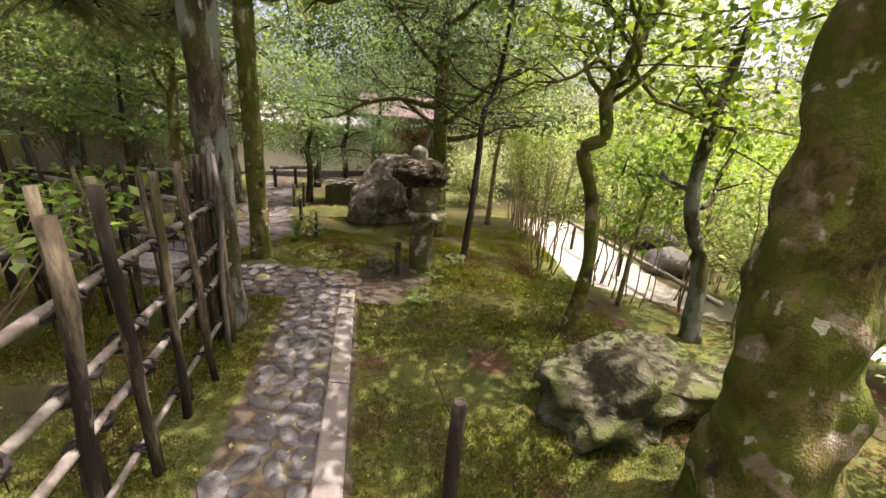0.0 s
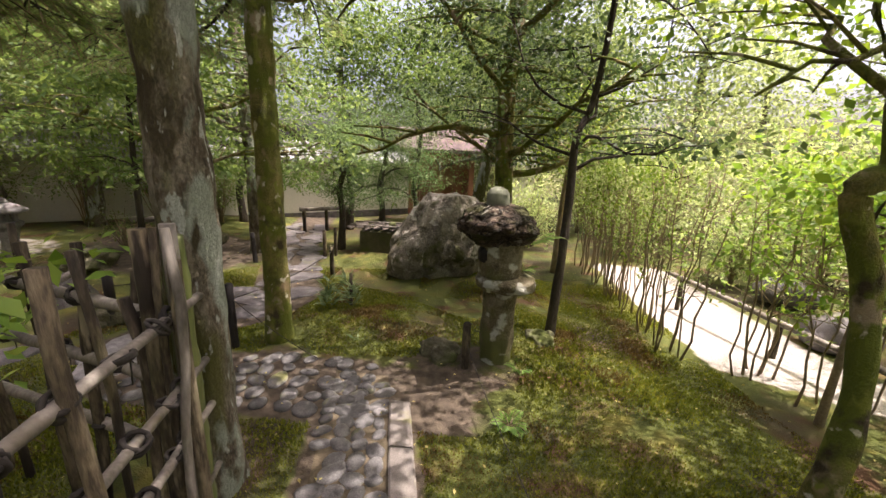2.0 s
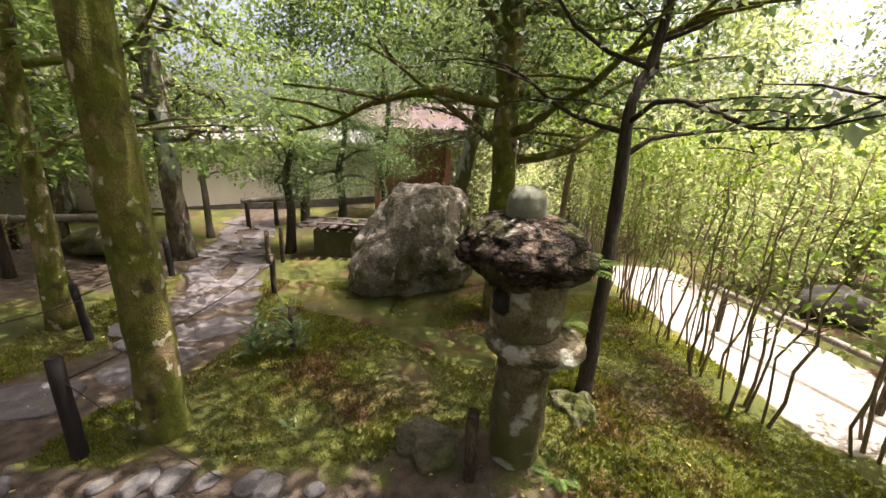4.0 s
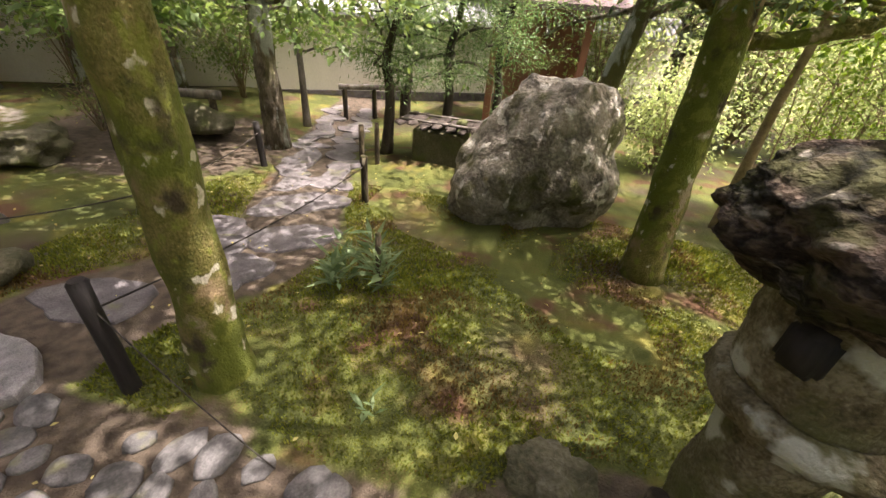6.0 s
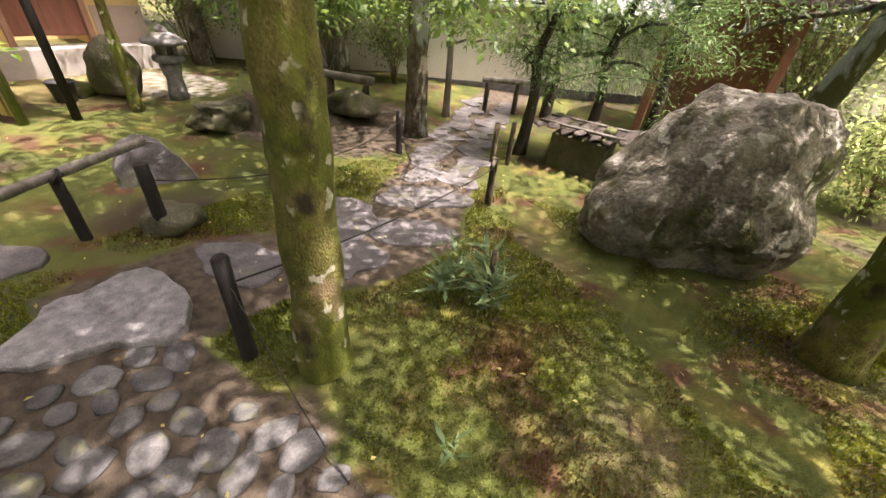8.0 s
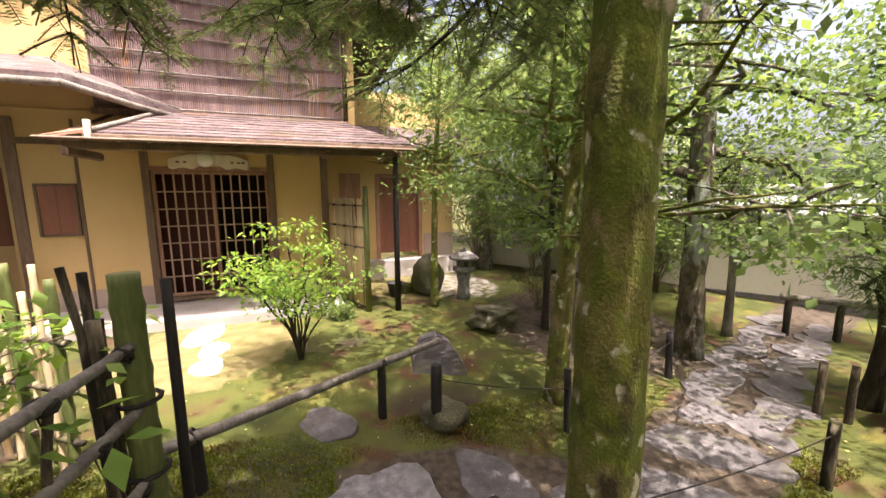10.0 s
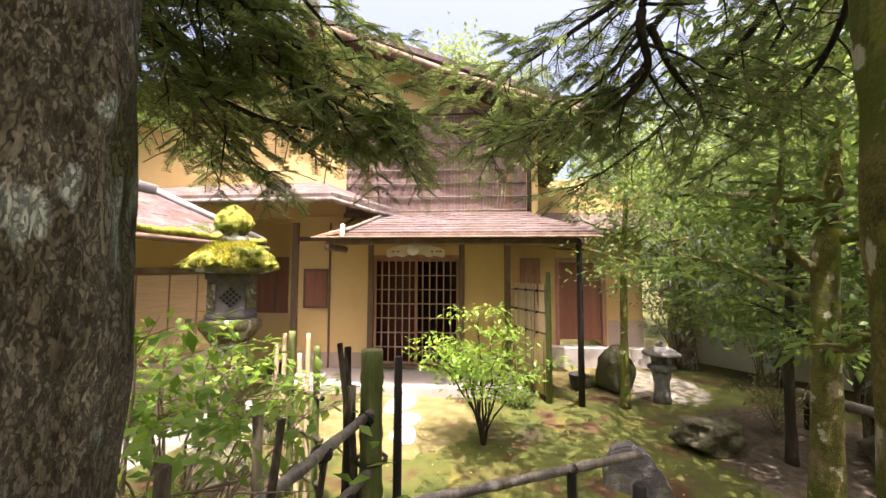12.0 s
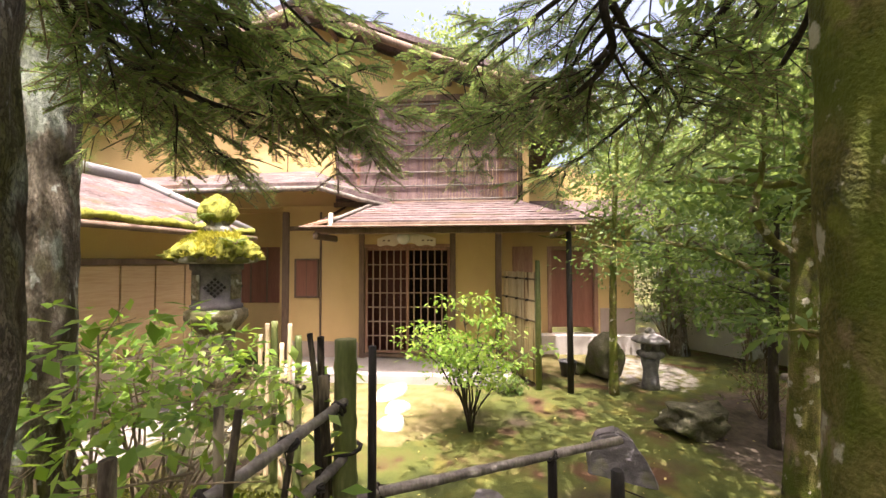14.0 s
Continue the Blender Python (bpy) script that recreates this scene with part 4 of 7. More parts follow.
def sleeve_fence():
    """Bamboo screen standing out from the house wall."""
    f = thing("bamboo_screen", "pale split-bamboo sleeve fence beside the entrance", "fence", at=(-7.6, 4.15, -0.2))
    inv = Matrix.Translation(f.location).inverted()
    a, b = Vector((-8.05, 3.99, 0)), Vector((-7.04, 4.40, 0))
    for i in range(22):
        t = (i + 0.5) / 22
        p = a.lerp(b, t)
        zt = 1.42 + 0.03 * noise.noise(Vector((i * 1.3, 0, 0)))
        ob = tube("bamboo_stave", [(p.x, p.y, -0.2), (p.x, p.y, 0.7), (p.x, p.y, zt)], [0.018 + 0.004 * (i % 3 == 0), 0.018, 0.017 + 0.004 * (i % 2)], M_SPLIT, f, "", 6, 0.1, i)
        ob.matrix_parent_inverse = inv
    side = Vector((0.38, -0.92, 0)) * -0.03
    for z in (0.15, 0.70, 1.0, 1.32):
        for s in (1, -1):
            ob = tube("cross_rail", [(a.x - s * side.x, a.y - s * side.y, z), (b.x - s * side.x, b.y - s * side.y, z)], [0.015, 0.014], M_TWIG, f, "", 6)
            ob.matrix_parent_inverse = inv
    ob = tube("end_post", [(b.x, b.y, -0.3), (b.x, b.y, 0.8), (b.x, b.y, 1.60)], [0.045, 0.043, 0.035], M_BAMBOO, f, "greenish end post", 10, 0.06)
    ob.matrix_parent_inverse = inv
    for z in (0.70, 1.0, 1.32):
        for t in (0.2, 0.5, 0.8):
            p = a.lerp(b, t)
            ob = lump("rope_knot", (0.03, 0.03, 0.03), M_ROPE, (p.x + 0.02, p.y - 0.05, z), 1, 0.3, 1, f)
            ob.matrix_parent_inverse = inv


sleeve_fence()


def boundary_wall():
    """White plaster wall with a tiled coping, at the garden's end."""
    w = thing("wall_north", "white plaster garden wall with a grey tiled coping", "wall", kind="structure", at=(-6, 10.6, -0.5))
    inv = Matrix.Translation(w.location).inverted()
    a, d, L = Vector((-10.4, 7.7, 0)), Vector((0.81, 0.586, 0)), 15.0
    M = Matrix.Translation(a) @ Matrix.Rotation(math.atan2(d.y, d.x), 4, "Z")

    def P(ob):
        ob.parent, ob.matrix_parent_inverse = w, inv
        return ob
    P(box("plaster", (0, -0.1, -0.7), (L, 0.1, 1.08), M_WHITEWALL, None, "", 0.01, M))
    P(box("footing", (0, -0.14, -0.7), (L, 0.14, -0.30), M_GRANITE, None, "grey stone footing", 0.01, M))
    for s in (-1, 1):
        bm = bmesh.new()
        f = bm.faces.new([bm.verts.new(p) for p in ((0, s * 0.42, 1.08), (L, s * 0.42, 1.08), (L, 0, 1.42), (0, 0, 1.42))])
        r = bmesh.ops.extrude_face_region(bm, geom=[f])
        bmesh.ops.translate(bm, vec=(0, 0, 0.05), verts=[v for v in r["geom"] if isinstance(v, bmesh.types.BMVert)])
        bmesh.ops.transform(bm, matrix=M, verts=bm.verts[:])
        P(part("coping_bed", bm, M_TILE))
    data_mesh = None
    for s in (-1, 1):
        for i in range(60):
            x = 0.12 + i * 0.25
            if data_mesh is None:
                V, F = tube_data([(0, 0, 0), (0, 0.42, -0.34)], [0.045, 0.05], 7)
                data_mesh = bpy.data.meshes.new("roll_tile")
                data_mesh.from_pydata([tuple(v) for v in V], [], F)
                data_mesh.materials.append(M_TILE)
            ob = new("roll_tile", data_mesh)
            ob.matrix_world = M @ Matrix.Translation((x, 0, 1.50)) @ Matrix.Rotation(0 if s > 0 else math.pi, 4, "Z")
            ob.parent, ob.matrix_parent_inverse = w, inv
    P(tube("ridge", [M @ Vector((0, 0, 1.53)), M @ Vector((L, 0, 1.53))], [0.09, 0.09], M_TILE, None, "", 8))


boundary_wall()


# ---------------------------------------------------------------- trees
def limb_path(p, az, length, rise, r, bend=0.25):
    pts = [Vector(p)]
    d = Vector((math.cos(az), math.sin(az), rise)).normalized()
    n = 6
    for i in range(n):
        d = (d + Vector(r.normal(size=3)) * bend * 0.5 + Vector((0, 0, 0.03))).normalized()
        pts.append(pts[-1] + d * (length / n))
    return pts


def tree(name, label, trunk, radii, bark, leaf, seed, limbs=10, start=0.45, length=1.2, rise=0.35, per=60, clumps=6, spread=0.22, flat=0.5, size=0.07,
         sides=12, rough=0.18, bend=0.5, taper=0.6, aspect=0.3, gaps=None, group="", only=None, flare=1.25, fine=True, over=0.17, relief=0.0):
    """A tree: tapered trunk, limbs with twigs, and a crown of separate leaves."""
    r = np.random.default_rng(seed)
    base = Vector(trunk[0])
    t = thing(name, label, "tree", group, at=base)
    inv = Matrix.Translation(base).inverted()
    P = smooth_path(trunk, 6)
    S = np.linspace(0, 1, len(P))
    R = np.interp(S, np.linspace(0, 1, len(radii)), radii)
    R = R * (1 + (flare - 1) * np.exp(-S * len(P) / 1.5))
    if relief:
        P, R = smooth_path(P, 5), np.interp(np.linspace(0, 1, 5 * (len(P) - 1) + 1), S, R)
    V, F = tube_data(P, list(R), sides, rough, seed)
    if relief:
        W = []
        for i, v in enumerate(V):
            c = P[i // sides]
            q = Vector((v.x * 17, v.y * 17, v.z * 5.5))
            w = 0.6 * (1 - abs(noise.noise(q)) * 2.6) + 0.4 * noise.noise(q * 2.7) + 0.5 * noise.noise(q * 0.4)
            W.append(v + (v - c).normalized() * relief * w)
        V = W
        P, R = P[::5], R[::5]
    ob = data_part("trunk", (V, F), bark, t)
    ob.matrix_parent_inverse = inv
    C = []
    for i in range(limbs):
        s = start + (1 - start) * (i + r.uniform(0, 0.8)) / limbs
        k = min(int(s * (len(P) - 1)), len(P) - 2)
        p = P[k].lerp(P[k + 1], s * (len(P) - 1) - k)
        az = i * 2.4 + r.uniform(-0.4, 0.4) if only is None else r.uniform(*only)
        ln = length * (1 - taper * (s - start) / (1 - start + 1e-6)) * r.uniform(0.75, 1.2)
        q = limb_path(p, az, ln, rise + r.uniform(-0.25, 0.25), r, bend)
        r0 = max(min(R[k] * 0.5, 0.012 + ln * 0.020), 0.006)
        lots = [tube_data(q, list(np.linspace(r0, r0 * 0.25, len(q))), 7, 0.1, seed + i)]
        ends = []
        for j in range(clumps):
            m = 0.3 + 0.7 * (j + r.uniform(0, 1)) / clumps
            kk = min(int(m * (len(q) - 1)), len(q) - 2)
            b = q[kk].lerp(q[kk + 1], m * (len(q) - 1) - kk)
            tw = b + Vector((r.normal() * spread * 1.3, r.normal() * spread * 1.3, r.normal() * spread * flat * 1.2 + 0.04))
            ends.append(tw)
            if fine:
                lots.append(tube_data([b, b.lerp(tw, 0.5) + Vector((0, 0, 0.02)), tw], [r0 * 0.4, r0 * 0.28, r0 * 0.15], 5))
        C += [tuple(e) for e in ends]
        ob = data_part("limb", join_data(lots), bark, t)
        ob.matrix_parent_inverse = inv
    C = np.array(C)
    C = C[~((C[:, 0] > -2.3) & (C[:, 0] < 0.7) & (C[:, 1] > -1.2) & (C[:, 1] < 4.5) & (C[:, 2] < 2.75)) & ~((C[:, 0] > -3.4) & (C[:, 0] < 0.2) & (C[:, 1] > -1.2) & (C[:, 1] < 6.2) & (C[:, 2] < 1.9))]
    if gaps is not None:
        C = C[[not gaps(*c) for c in C]]
    # above 3.5 m, coarse dark leaves are added to block sun and form dapples
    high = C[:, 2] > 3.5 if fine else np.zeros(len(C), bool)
    if (~high).any():
        ob = leaf_mesh("crown", C[~high], per, spread, flat, size, leaf, t, r, aspect, "stuff")
        ob.matrix_parent_inverse = inv
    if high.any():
        ob = leaf_mesh("upper_crown", C[high], max(8, int(per * over * 2.0)), spread * 1.2, flat, size * 1.7, L_SHADECROWN, t, r, max(aspect, 0.3), "stuff")
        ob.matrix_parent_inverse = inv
    return t


def G(x, y, dz=-0.06):
    return (x, y, g(x, y) + dz)


# trees that the walk passes
tree("tree", "thick grey-barked tree with lichen patches behind the fence", [G(-1.75, 2.765), (-1.75, 2.765, 1.2), (-1.745, 2.76, 2.6), (-1.7, 2.7, 5.0), (-1.7, 2.7, 7.5)], [0.116, 0.112, 0.108, 0.095, 0.05], M_BARK, L_NEEDLE, 11,
     limbs=19, start=0.56, length=3.1, rise=0.15, per=150, clumps=10, only=(-0.9, 2.3), spread=0.28, flat=0.2, over=0.15, gaps=lambda x, y, z: x < -0.8 and (y > 4.3 or y < 2.6 or (x < -1.3 and y > 3.3)), size=0.07, sides=110, rough=0.16, aspect=0.2, relief=0.011)
tree("tree", "upright moss-covered tree with brown patches beside the path", [G(-2.25, 4.34), (-2.25, 4.34, 1.0), (-2.26, 4.36, 2.4), (-2.25, 4.4, 4.5), (-2.2, 4.4, 7.0)], [0.108, 0.10, 0.098, 0.085, 0.04], M_MOSSBARK, L_NEEDLE, 12,
     limbs=13, start=0.52, length=2.2, rise=0.15, per=150, clumps=8, spread=0.32, flat=0.2, size=0.082, sides=64, rough=0.15, aspect=0.22, relief=0.004,
     gaps=lambda x, y, z: (z < 2.9 and x > -1.9) or (y < 4.0 and x < -2.1) or (z > 3.4 and y > 5.1 and x < -1.9))
# maple, slender and slim trees are stretched up, unseen, to shade the ground
tree("tree", "crooked dark-stemmed maple with bright leaves", [G(1.12, 2.80), (1.20, 2.86, 0.45), (1.15, 2.92, 1.0), (1.02, 2.95, 1.38), (1.17, 2.98, 1.50), (1.13, 3.0, 1.78), (1.22, 3.0, 2.0), (1.42, 3.1, 2.5), (1.5, 3.2, 3.4), (1.2, 3.2, 4.4), (1.0, 3.2, 5.2)], [0.066, 0.052, 0.050, 0.054, 0.050, 0.044, 0.040, 0.036, 0.03, 0.02, 0.01], M_MOSSBARK, L_MAPLE, 13,
     limbs=20, start=0.46, length=1.4, rise=0.45, per=30, clumps=7, spread=0.24, flat=0.3, size=0.075, over=0.30, taper=0.3, sides=16, rough=0.25, bend=0.9)
tree("tree", "slender leaning dark tree behind the stone lantern", [G(0.28, 4.76), (0.33, 4.85, 0.5), (0.36, 4.95, 1.2), (0.37, 5.0, 1.65), (0.52, 5.1, 2.1), (0.58, 5.1, 3.2), (0.42, 4.92, 4.4), (0.2, 4.72, 5.6)], [0.05, 0.042, 0.04, 0.036, 0.030, 0.026, 0.02, 0.01], M_DARKBARK, L_NEEDLE, 14,
     limbs=15, start=0.30, length=1.45, rise=0.25, per=55, clumps=7, spread=0.24, flat=0.16, size=0.065, over=0.22, taper=0.2, sides=10, rough=0.15, bend=0.8, gaps=lambda x, y, z: z < 1.55 or (z > 3.3 and (x > 1.0 or y > 5.4)))
tree("tree", "dark mossy conifer with spreading crooked branches", [G(-0.13, 6.15), (-0.17, 6.15, 0.6), (-0.20, 6.15, 1.4), (-0.22, 6.15, 2.4), (-0.1, 6.1, 4.2), (0, 6.1, 6.5)], [0.14, 0.118, 0.11, 0.10, 0.07, 0.03], M_MOSSBARK, L_NEEDLE, 15,
     limbs=22, start=0.345, length=2.1, taper=0.25, over=0.09, rise=0.20, per=150, clumps=10, spread=0.30, flat=0.12, size=0.065, sides=14, rough=0.15, bend=0.45, aspect=0.2, gaps=lambda x, y, z: (y < 5.6 and z < 3.5) or (z > 3.0 and x > 0.6))
tree("tree", "thin pale-stemmed tree on the moss", [G(0.86, 7.6), (0.88, 7.65, 0.8), (0.95, 7.7, 1.6), (1.0, 7.8, 2.6)], [0.05, 0.04, 0.035, 0.012], M_TWIG, L_MAPLE, 16,
     limbs=9, start=0.5, length=1.1, rise=0.6, per=60, clumps=6, spread=0.22, flat=0.5, size=0.07, bend=0.7)
tree("tree", "broad mossy tree trunk at the lawn's edge", [G(1.53, 1.22), (1.48, 1.26, 0.5), (1.46, 1.32, 1.2), (1.48, 1.36, 2.0), (1.6, 1.4, 3.5), (1.7, 1.4, 6.5)], [0.26, 0.215, 0.20, 0.19, 0.15, 0.06], M_MOSSBARK, L_BROAD, 17,
     limbs=12, start=0.62, length=2.2, rise=0.3, per=42, clumps=8, spread=0.30, flat=0.4, size=0.10, sides=90, rough=0.3, over=0.14, relief=0.010)
tree("tree", "reddish-barked small tree near the gravel path", [G(2.36, 3.07), (2.24, 3.08, 0.5), (2.04, 3.1, 1.0), (2.05, 3.15, 1.7), (2.2, 3.2, 2.8)], [0.08, 0.062, 0.055, 0.045, 0.02], M_BARK, L_MAPLE, 18,
     limbs=9, start=0.48, length=0.9, rise=0.35, per=20, clumps=6, spread=0.25, flat=0.45, size=0.075)
tree("young_tree", "thin young tree with light green leaves", [G(1.98, 3.78), (2.0, 3.8, 0.5), (2.05, 3.82, 1.1), (2.15, 3.85, 1.8)], [0.026, 0.02, 0.016, 0.008], M_TWIG, L_BRIGHT, 19,
     limbs=9, start=0.3, length=0.7, rise=0.6, per=35, clumps=5, spread=0.16, flat=0.5, size=0.07)
tree("tree", "tall brown-barked tree by the flagstone path", [G(-4.46, 7.75), (-4.47, 7.75, 1.0), (-4.55, 7.8, 2.5), (-4.9, 8.1, 5), (-4.9, 8.1, 7.5)], [0.14, 0.125, 0.115, 0.09, 0.04], M_BARK, L_BROAD, 20,
     limbs=18, start=0.28, length=2.2, rise=0.2, per=110, clumps=8, spread=0.32, flat=0.4, size=0.085, sides=14)
tree("tree", "white-stemmed slim tree by the wall", [G(-4.75, 8.9), (-4.78, 8.92, 0.6), (-4.9, 8.95, 1.3), (-4.8, 9.0, 2.4)], [0.055, 0.045, 0.04, 0.012], M_RAIL, L_BROAD, 21,
     limbs=10, start=0.3, length=0.9, rise=0.4, per=60, clumps=6, spread=0.2, flat=0.4, size=0.06)
tree("tree", "slim mossy tree in front of the house", [G(-4.08, 5.58), (-4.05, 5.60, 0.7), (-4.02, 5.62, 1.6), (-4.0, 5.7, 2.8), (-4.0, 5.7, 4.6), (-4.0, 5.6, 6.2)], [0.10, 0.078, 0.07, 0.058, 0.04, 0.02], M_MOSSBARK, L_BROAD, 22,
     limbs=14, start=0.27, length=1.5, rise=0.10, per=38, clumps=7, spread=0.26, flat=0.14, over=0.14, taper=0.3, aspect=0.20, size=0.105, gaps=lambda x, y, z: (y < 4.85 and z < 2.9) or z < 1.25)
tree("tree", "slim tree near the porch post", [G(-6.95, 5.42), (-6.96, 5.43, 0.9), (-6.93, 5.45, 2.0), (-6.8, 5.5, 3.6)], [0.06, 0.048, 0.042, 0.015], M_MOSSBARK, L_BROAD, 23,
     limbs=11, start=0.50, length=1.1, rise=0.3, per=60, clumps=7, spread=0.25, flat=0.4, size=0.07, gaps=lambda x, y, z: y < 5.0 and z < 2.9)
tree("tree", "small leafy tree beside the mossy boulder", [G(-5.62, 6.55), (-5.6, 6.55, 0.6), (-5.6, 6.6, 1.5), (-5.5, 6.6, 2.8)], [0.05, 0.042, 0.035, 0.012], M_DARKBARK, L_BROAD, 24,
     limbs=9, start=0.42, length=1.15, rise=0.15, per=60, clumps=7, spread=0.24, flat=0.25, size=0.110, aspect=0.22)
for k, (x, y, h) in enumerate(((-3.02, 8.05, 1.7), (-2.45, 8.75, 2.0), (-1.9, 9.6, 2.6), (-3.6, 10.3, 2.3))):
    tree("pine", "small cloud-pruned pine with dark crooked stem", [G(x, y), (x + 0.05, y, 0.3), (x - 0.02, y + 0.05, 0.75), (x + 0.12, y, h * 0.7), (x, y, h)], [0.075, 0.06, 0.055, 0.04, 0.015], M_DARKBARK, L_PINE, 30 + k,
         limbs=11, start=0.42, length=0.85, rise=0.25, per=150, clumps=6, spread=0.15, flat=0.45, size=0.075, aspect=0.07, bend=0.9, group="pruned pines")
tree("bare_tree", "crooked nearly bare tree before the white wall", [G(-6.1, 9.9), (-6.15, 9.9, 0.5), (-5.9, 9.9, 1.0), (-6.0, 9.95, 1.4), (-5.6, 10, 2.0)], [0.09, 0.08, 0.07, 0.06, 0.03], M_DARKBARK, L_BROAD, 41,
     limbs=8, start=0.5, length=1.6, rise=0.3, per=25, clumps=5, spread=0.3, flat=0.4, size=0.07, bend=1.0)


# background trees, three kinds set round the garden
def far_tree(seed, h, rad, leaf, size, per, start=0.16):
    return tree("background_tree", "tall leafy green tree around the garden", [(0, 0, -0.3), (0.1, 0, h * 0.3), (0, 0.1, h * 0.65), (0, 0, h)], [0.16, 0.13, 0.09, 0.03], M_BARK, leaf, seed,
                limbs=22, start=start, length=rad, rise=0.25, per=per, clumps=10, spread=0.42, flat=0.6, size=size, group="background trees", fine=False)


# the last kind has its sunlight painted into paler leaves
kinds = [far_tree(50, 7.0, 2.9, L_FAR, 0.15, 62), far_tree(51, 5.5, 2.4, L_BROAD, 0.13, 62), far_tree(52, 8.5, 3.0, L_FAR, 0.16, 70), far_tree(53, 3.8, 1.3, L_FAR, 0.10, 40, 0.40), far_tree(54, 6.5, 2.8, L_SUNTINT, 0.15, 34)]
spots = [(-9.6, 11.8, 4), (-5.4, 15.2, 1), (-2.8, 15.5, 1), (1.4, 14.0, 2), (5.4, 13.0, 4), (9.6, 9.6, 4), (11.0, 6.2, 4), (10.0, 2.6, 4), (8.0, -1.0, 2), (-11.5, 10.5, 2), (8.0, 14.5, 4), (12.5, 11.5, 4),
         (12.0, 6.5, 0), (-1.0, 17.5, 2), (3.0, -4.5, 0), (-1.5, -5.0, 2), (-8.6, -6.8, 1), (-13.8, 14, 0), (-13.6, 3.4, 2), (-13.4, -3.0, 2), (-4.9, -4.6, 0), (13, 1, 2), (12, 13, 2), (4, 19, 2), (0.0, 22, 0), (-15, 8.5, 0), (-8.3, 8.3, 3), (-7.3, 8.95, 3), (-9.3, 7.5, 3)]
used = set()
for i, (x, y, k) in enumerate(spots):
    m = Matrix.Translation((x, y, g(x, y))) @ Matrix.Rotation(i * 1.7, 4, "Z") @ Matrix.Scale((0.9 + 0.25 * ((i * 37) % 10) / 10), 4)
    if k in used:
        copy_thing(kinds[k], m)
    else:
        kinds[k].matrix_basis = m
        used.add(k)


# ---------------------------------------------------------------- fences and posts
def pole(parent, inv, name, a, b, r, mat, seed, sides=9, label="", rough=0.12, knots=0, wob=0.006):
    a, b = Vector(a), Vector(b)
    pts, rad = [], []
    n = 6 * knots + 1 if knots else 7
    for i in range(n):
        t = i / (n - 1)
        p = a.lerp(b, t)
        w = wob * min(1, (b - a).length)
        p += Vector((noise.noise(Vector((seed, t * 2, 0))), noise.noise(Vector((seed, t * 2, 5))), 0)) * w
        pts.append(p)
        rad.append(r * (1 + 0.08 * noise.noise(Vector((seed * 2.1, t * 6, 3)))) * (1 - 0.10 * t) * (1.13 if knots and i % 6 == 3 else 1.0))
    ob = data_part(name, tube_data(pts, rad, sides, rough, seed), mat, parent, label)
    ob.matrix_parent_inverse = inv
    return ob


def knot(parent, inv, p, r, seed):
    """A black rope tie wound round a crossing, with loose ends."""
    lots = []
    for k in range(3):
        ax = Vector((noise.noise(Vector((seed, k, 0))), noise.noise(Vector((seed, k, 4))), 0.8 - 0.5 * k)).normalized()
        u = ax.orthogonal().normalized()
        w = ax.cross(u)
        ring = [Vector(p) + (u * math.cos(a) + w * math.sin(a)) * r * (1.0 + 0.05 * k) for a in np.linspace(0, 2 * math.pi, 11)]
        lots.append(tube_data(ring, [0.0085] * 11, 5))
    e = Vector(p) + Vector((0.02, 0.01, -0.09))
    lots.append(tube_data([Vector(p) + Vector((r, 0, 0)), e], [0.004, 0.002], 4))
    ob = data_part("rope_tie", join_data(lots), M_ROPE, parent, "black palm-rope tie")
    ob.matrix_parent_inverse = inv


def path_fence():
    """Stakes of one height tied on both sides of four bamboo rails."""
    line = lambda y: -0.78 - 0.2595 * (y + 0.70)
    f = thing("pole_fence", "rustic fence of dark stakes and grey bamboo rails beside the path", "fence", at=(line(-0.7), -0.7, g(line(-0.7), -0.7)))
    inv = Matrix.Translation(f.location).inverted()
    rr = np.random.default_rng(3)
    rails = (0.0, 0.33, 0.555, 0.855)
    for i, z in enumerate(rails):
        pole(f, inv, "rail", (line(-0.9), -0.9, z + 0.02), (line(2.66), 2.66, z), 0.020 if i else 0.016, M_RAIL, 3 + z * 10, 12, "grey weathered bamboo rail", 0.06, 7)
    for i, (y, r, back, mat) in enumerate(((-0.62, 0.024, 0, M_POLE), (-0.30, 0.021, 0, M_POLE), (-0.12, 0.016, 1, M_POLE), (0.02, 0.025, 1, M_POLE), (0.33, 0.024, 0, M_POLE), (0.50, 0.015, 1, M_POLE), (0.64, 0.020, 1, M_POLE), (0.92, 0.027, 0, M_POLE),
                                           (1.05, 0.019, 1, M_POLE), (1.23, 0.025, 0, M_POLE), (1.38, 0.020, 1, M_POLE), (1.60, 0.022, 0, M_POLE), (1.76, 0.014, 1, M_POLE), (1.95, 0.021, 0, M_POLE), (2.16, 0.014, 1, M_POLE), (2.36, 0.017, 0, M_RAIL), (2.45, 0.015, 1, M_POLE))):
        x = line(y) + (-0.05 if back else 0.05)
        z0 = g(x, y)
        w = rr.normal(size=2) * 0.022
        pole(f, inv, "stake", (x - w[0], y - w[1], z0 - 0.06), (x + w[0], y + w[1], 1.19 + rr.normal() * 0.022), r, mat, 9 + i, 14, "", 0.30, 0, 0.035)
        for k, z in enumerate(rails):
            if k or i % 2:
                knot(f, inv, (line(y), y, z + 0.005), 0.036, 3 + i * 1.3 + z)
    return f, inv


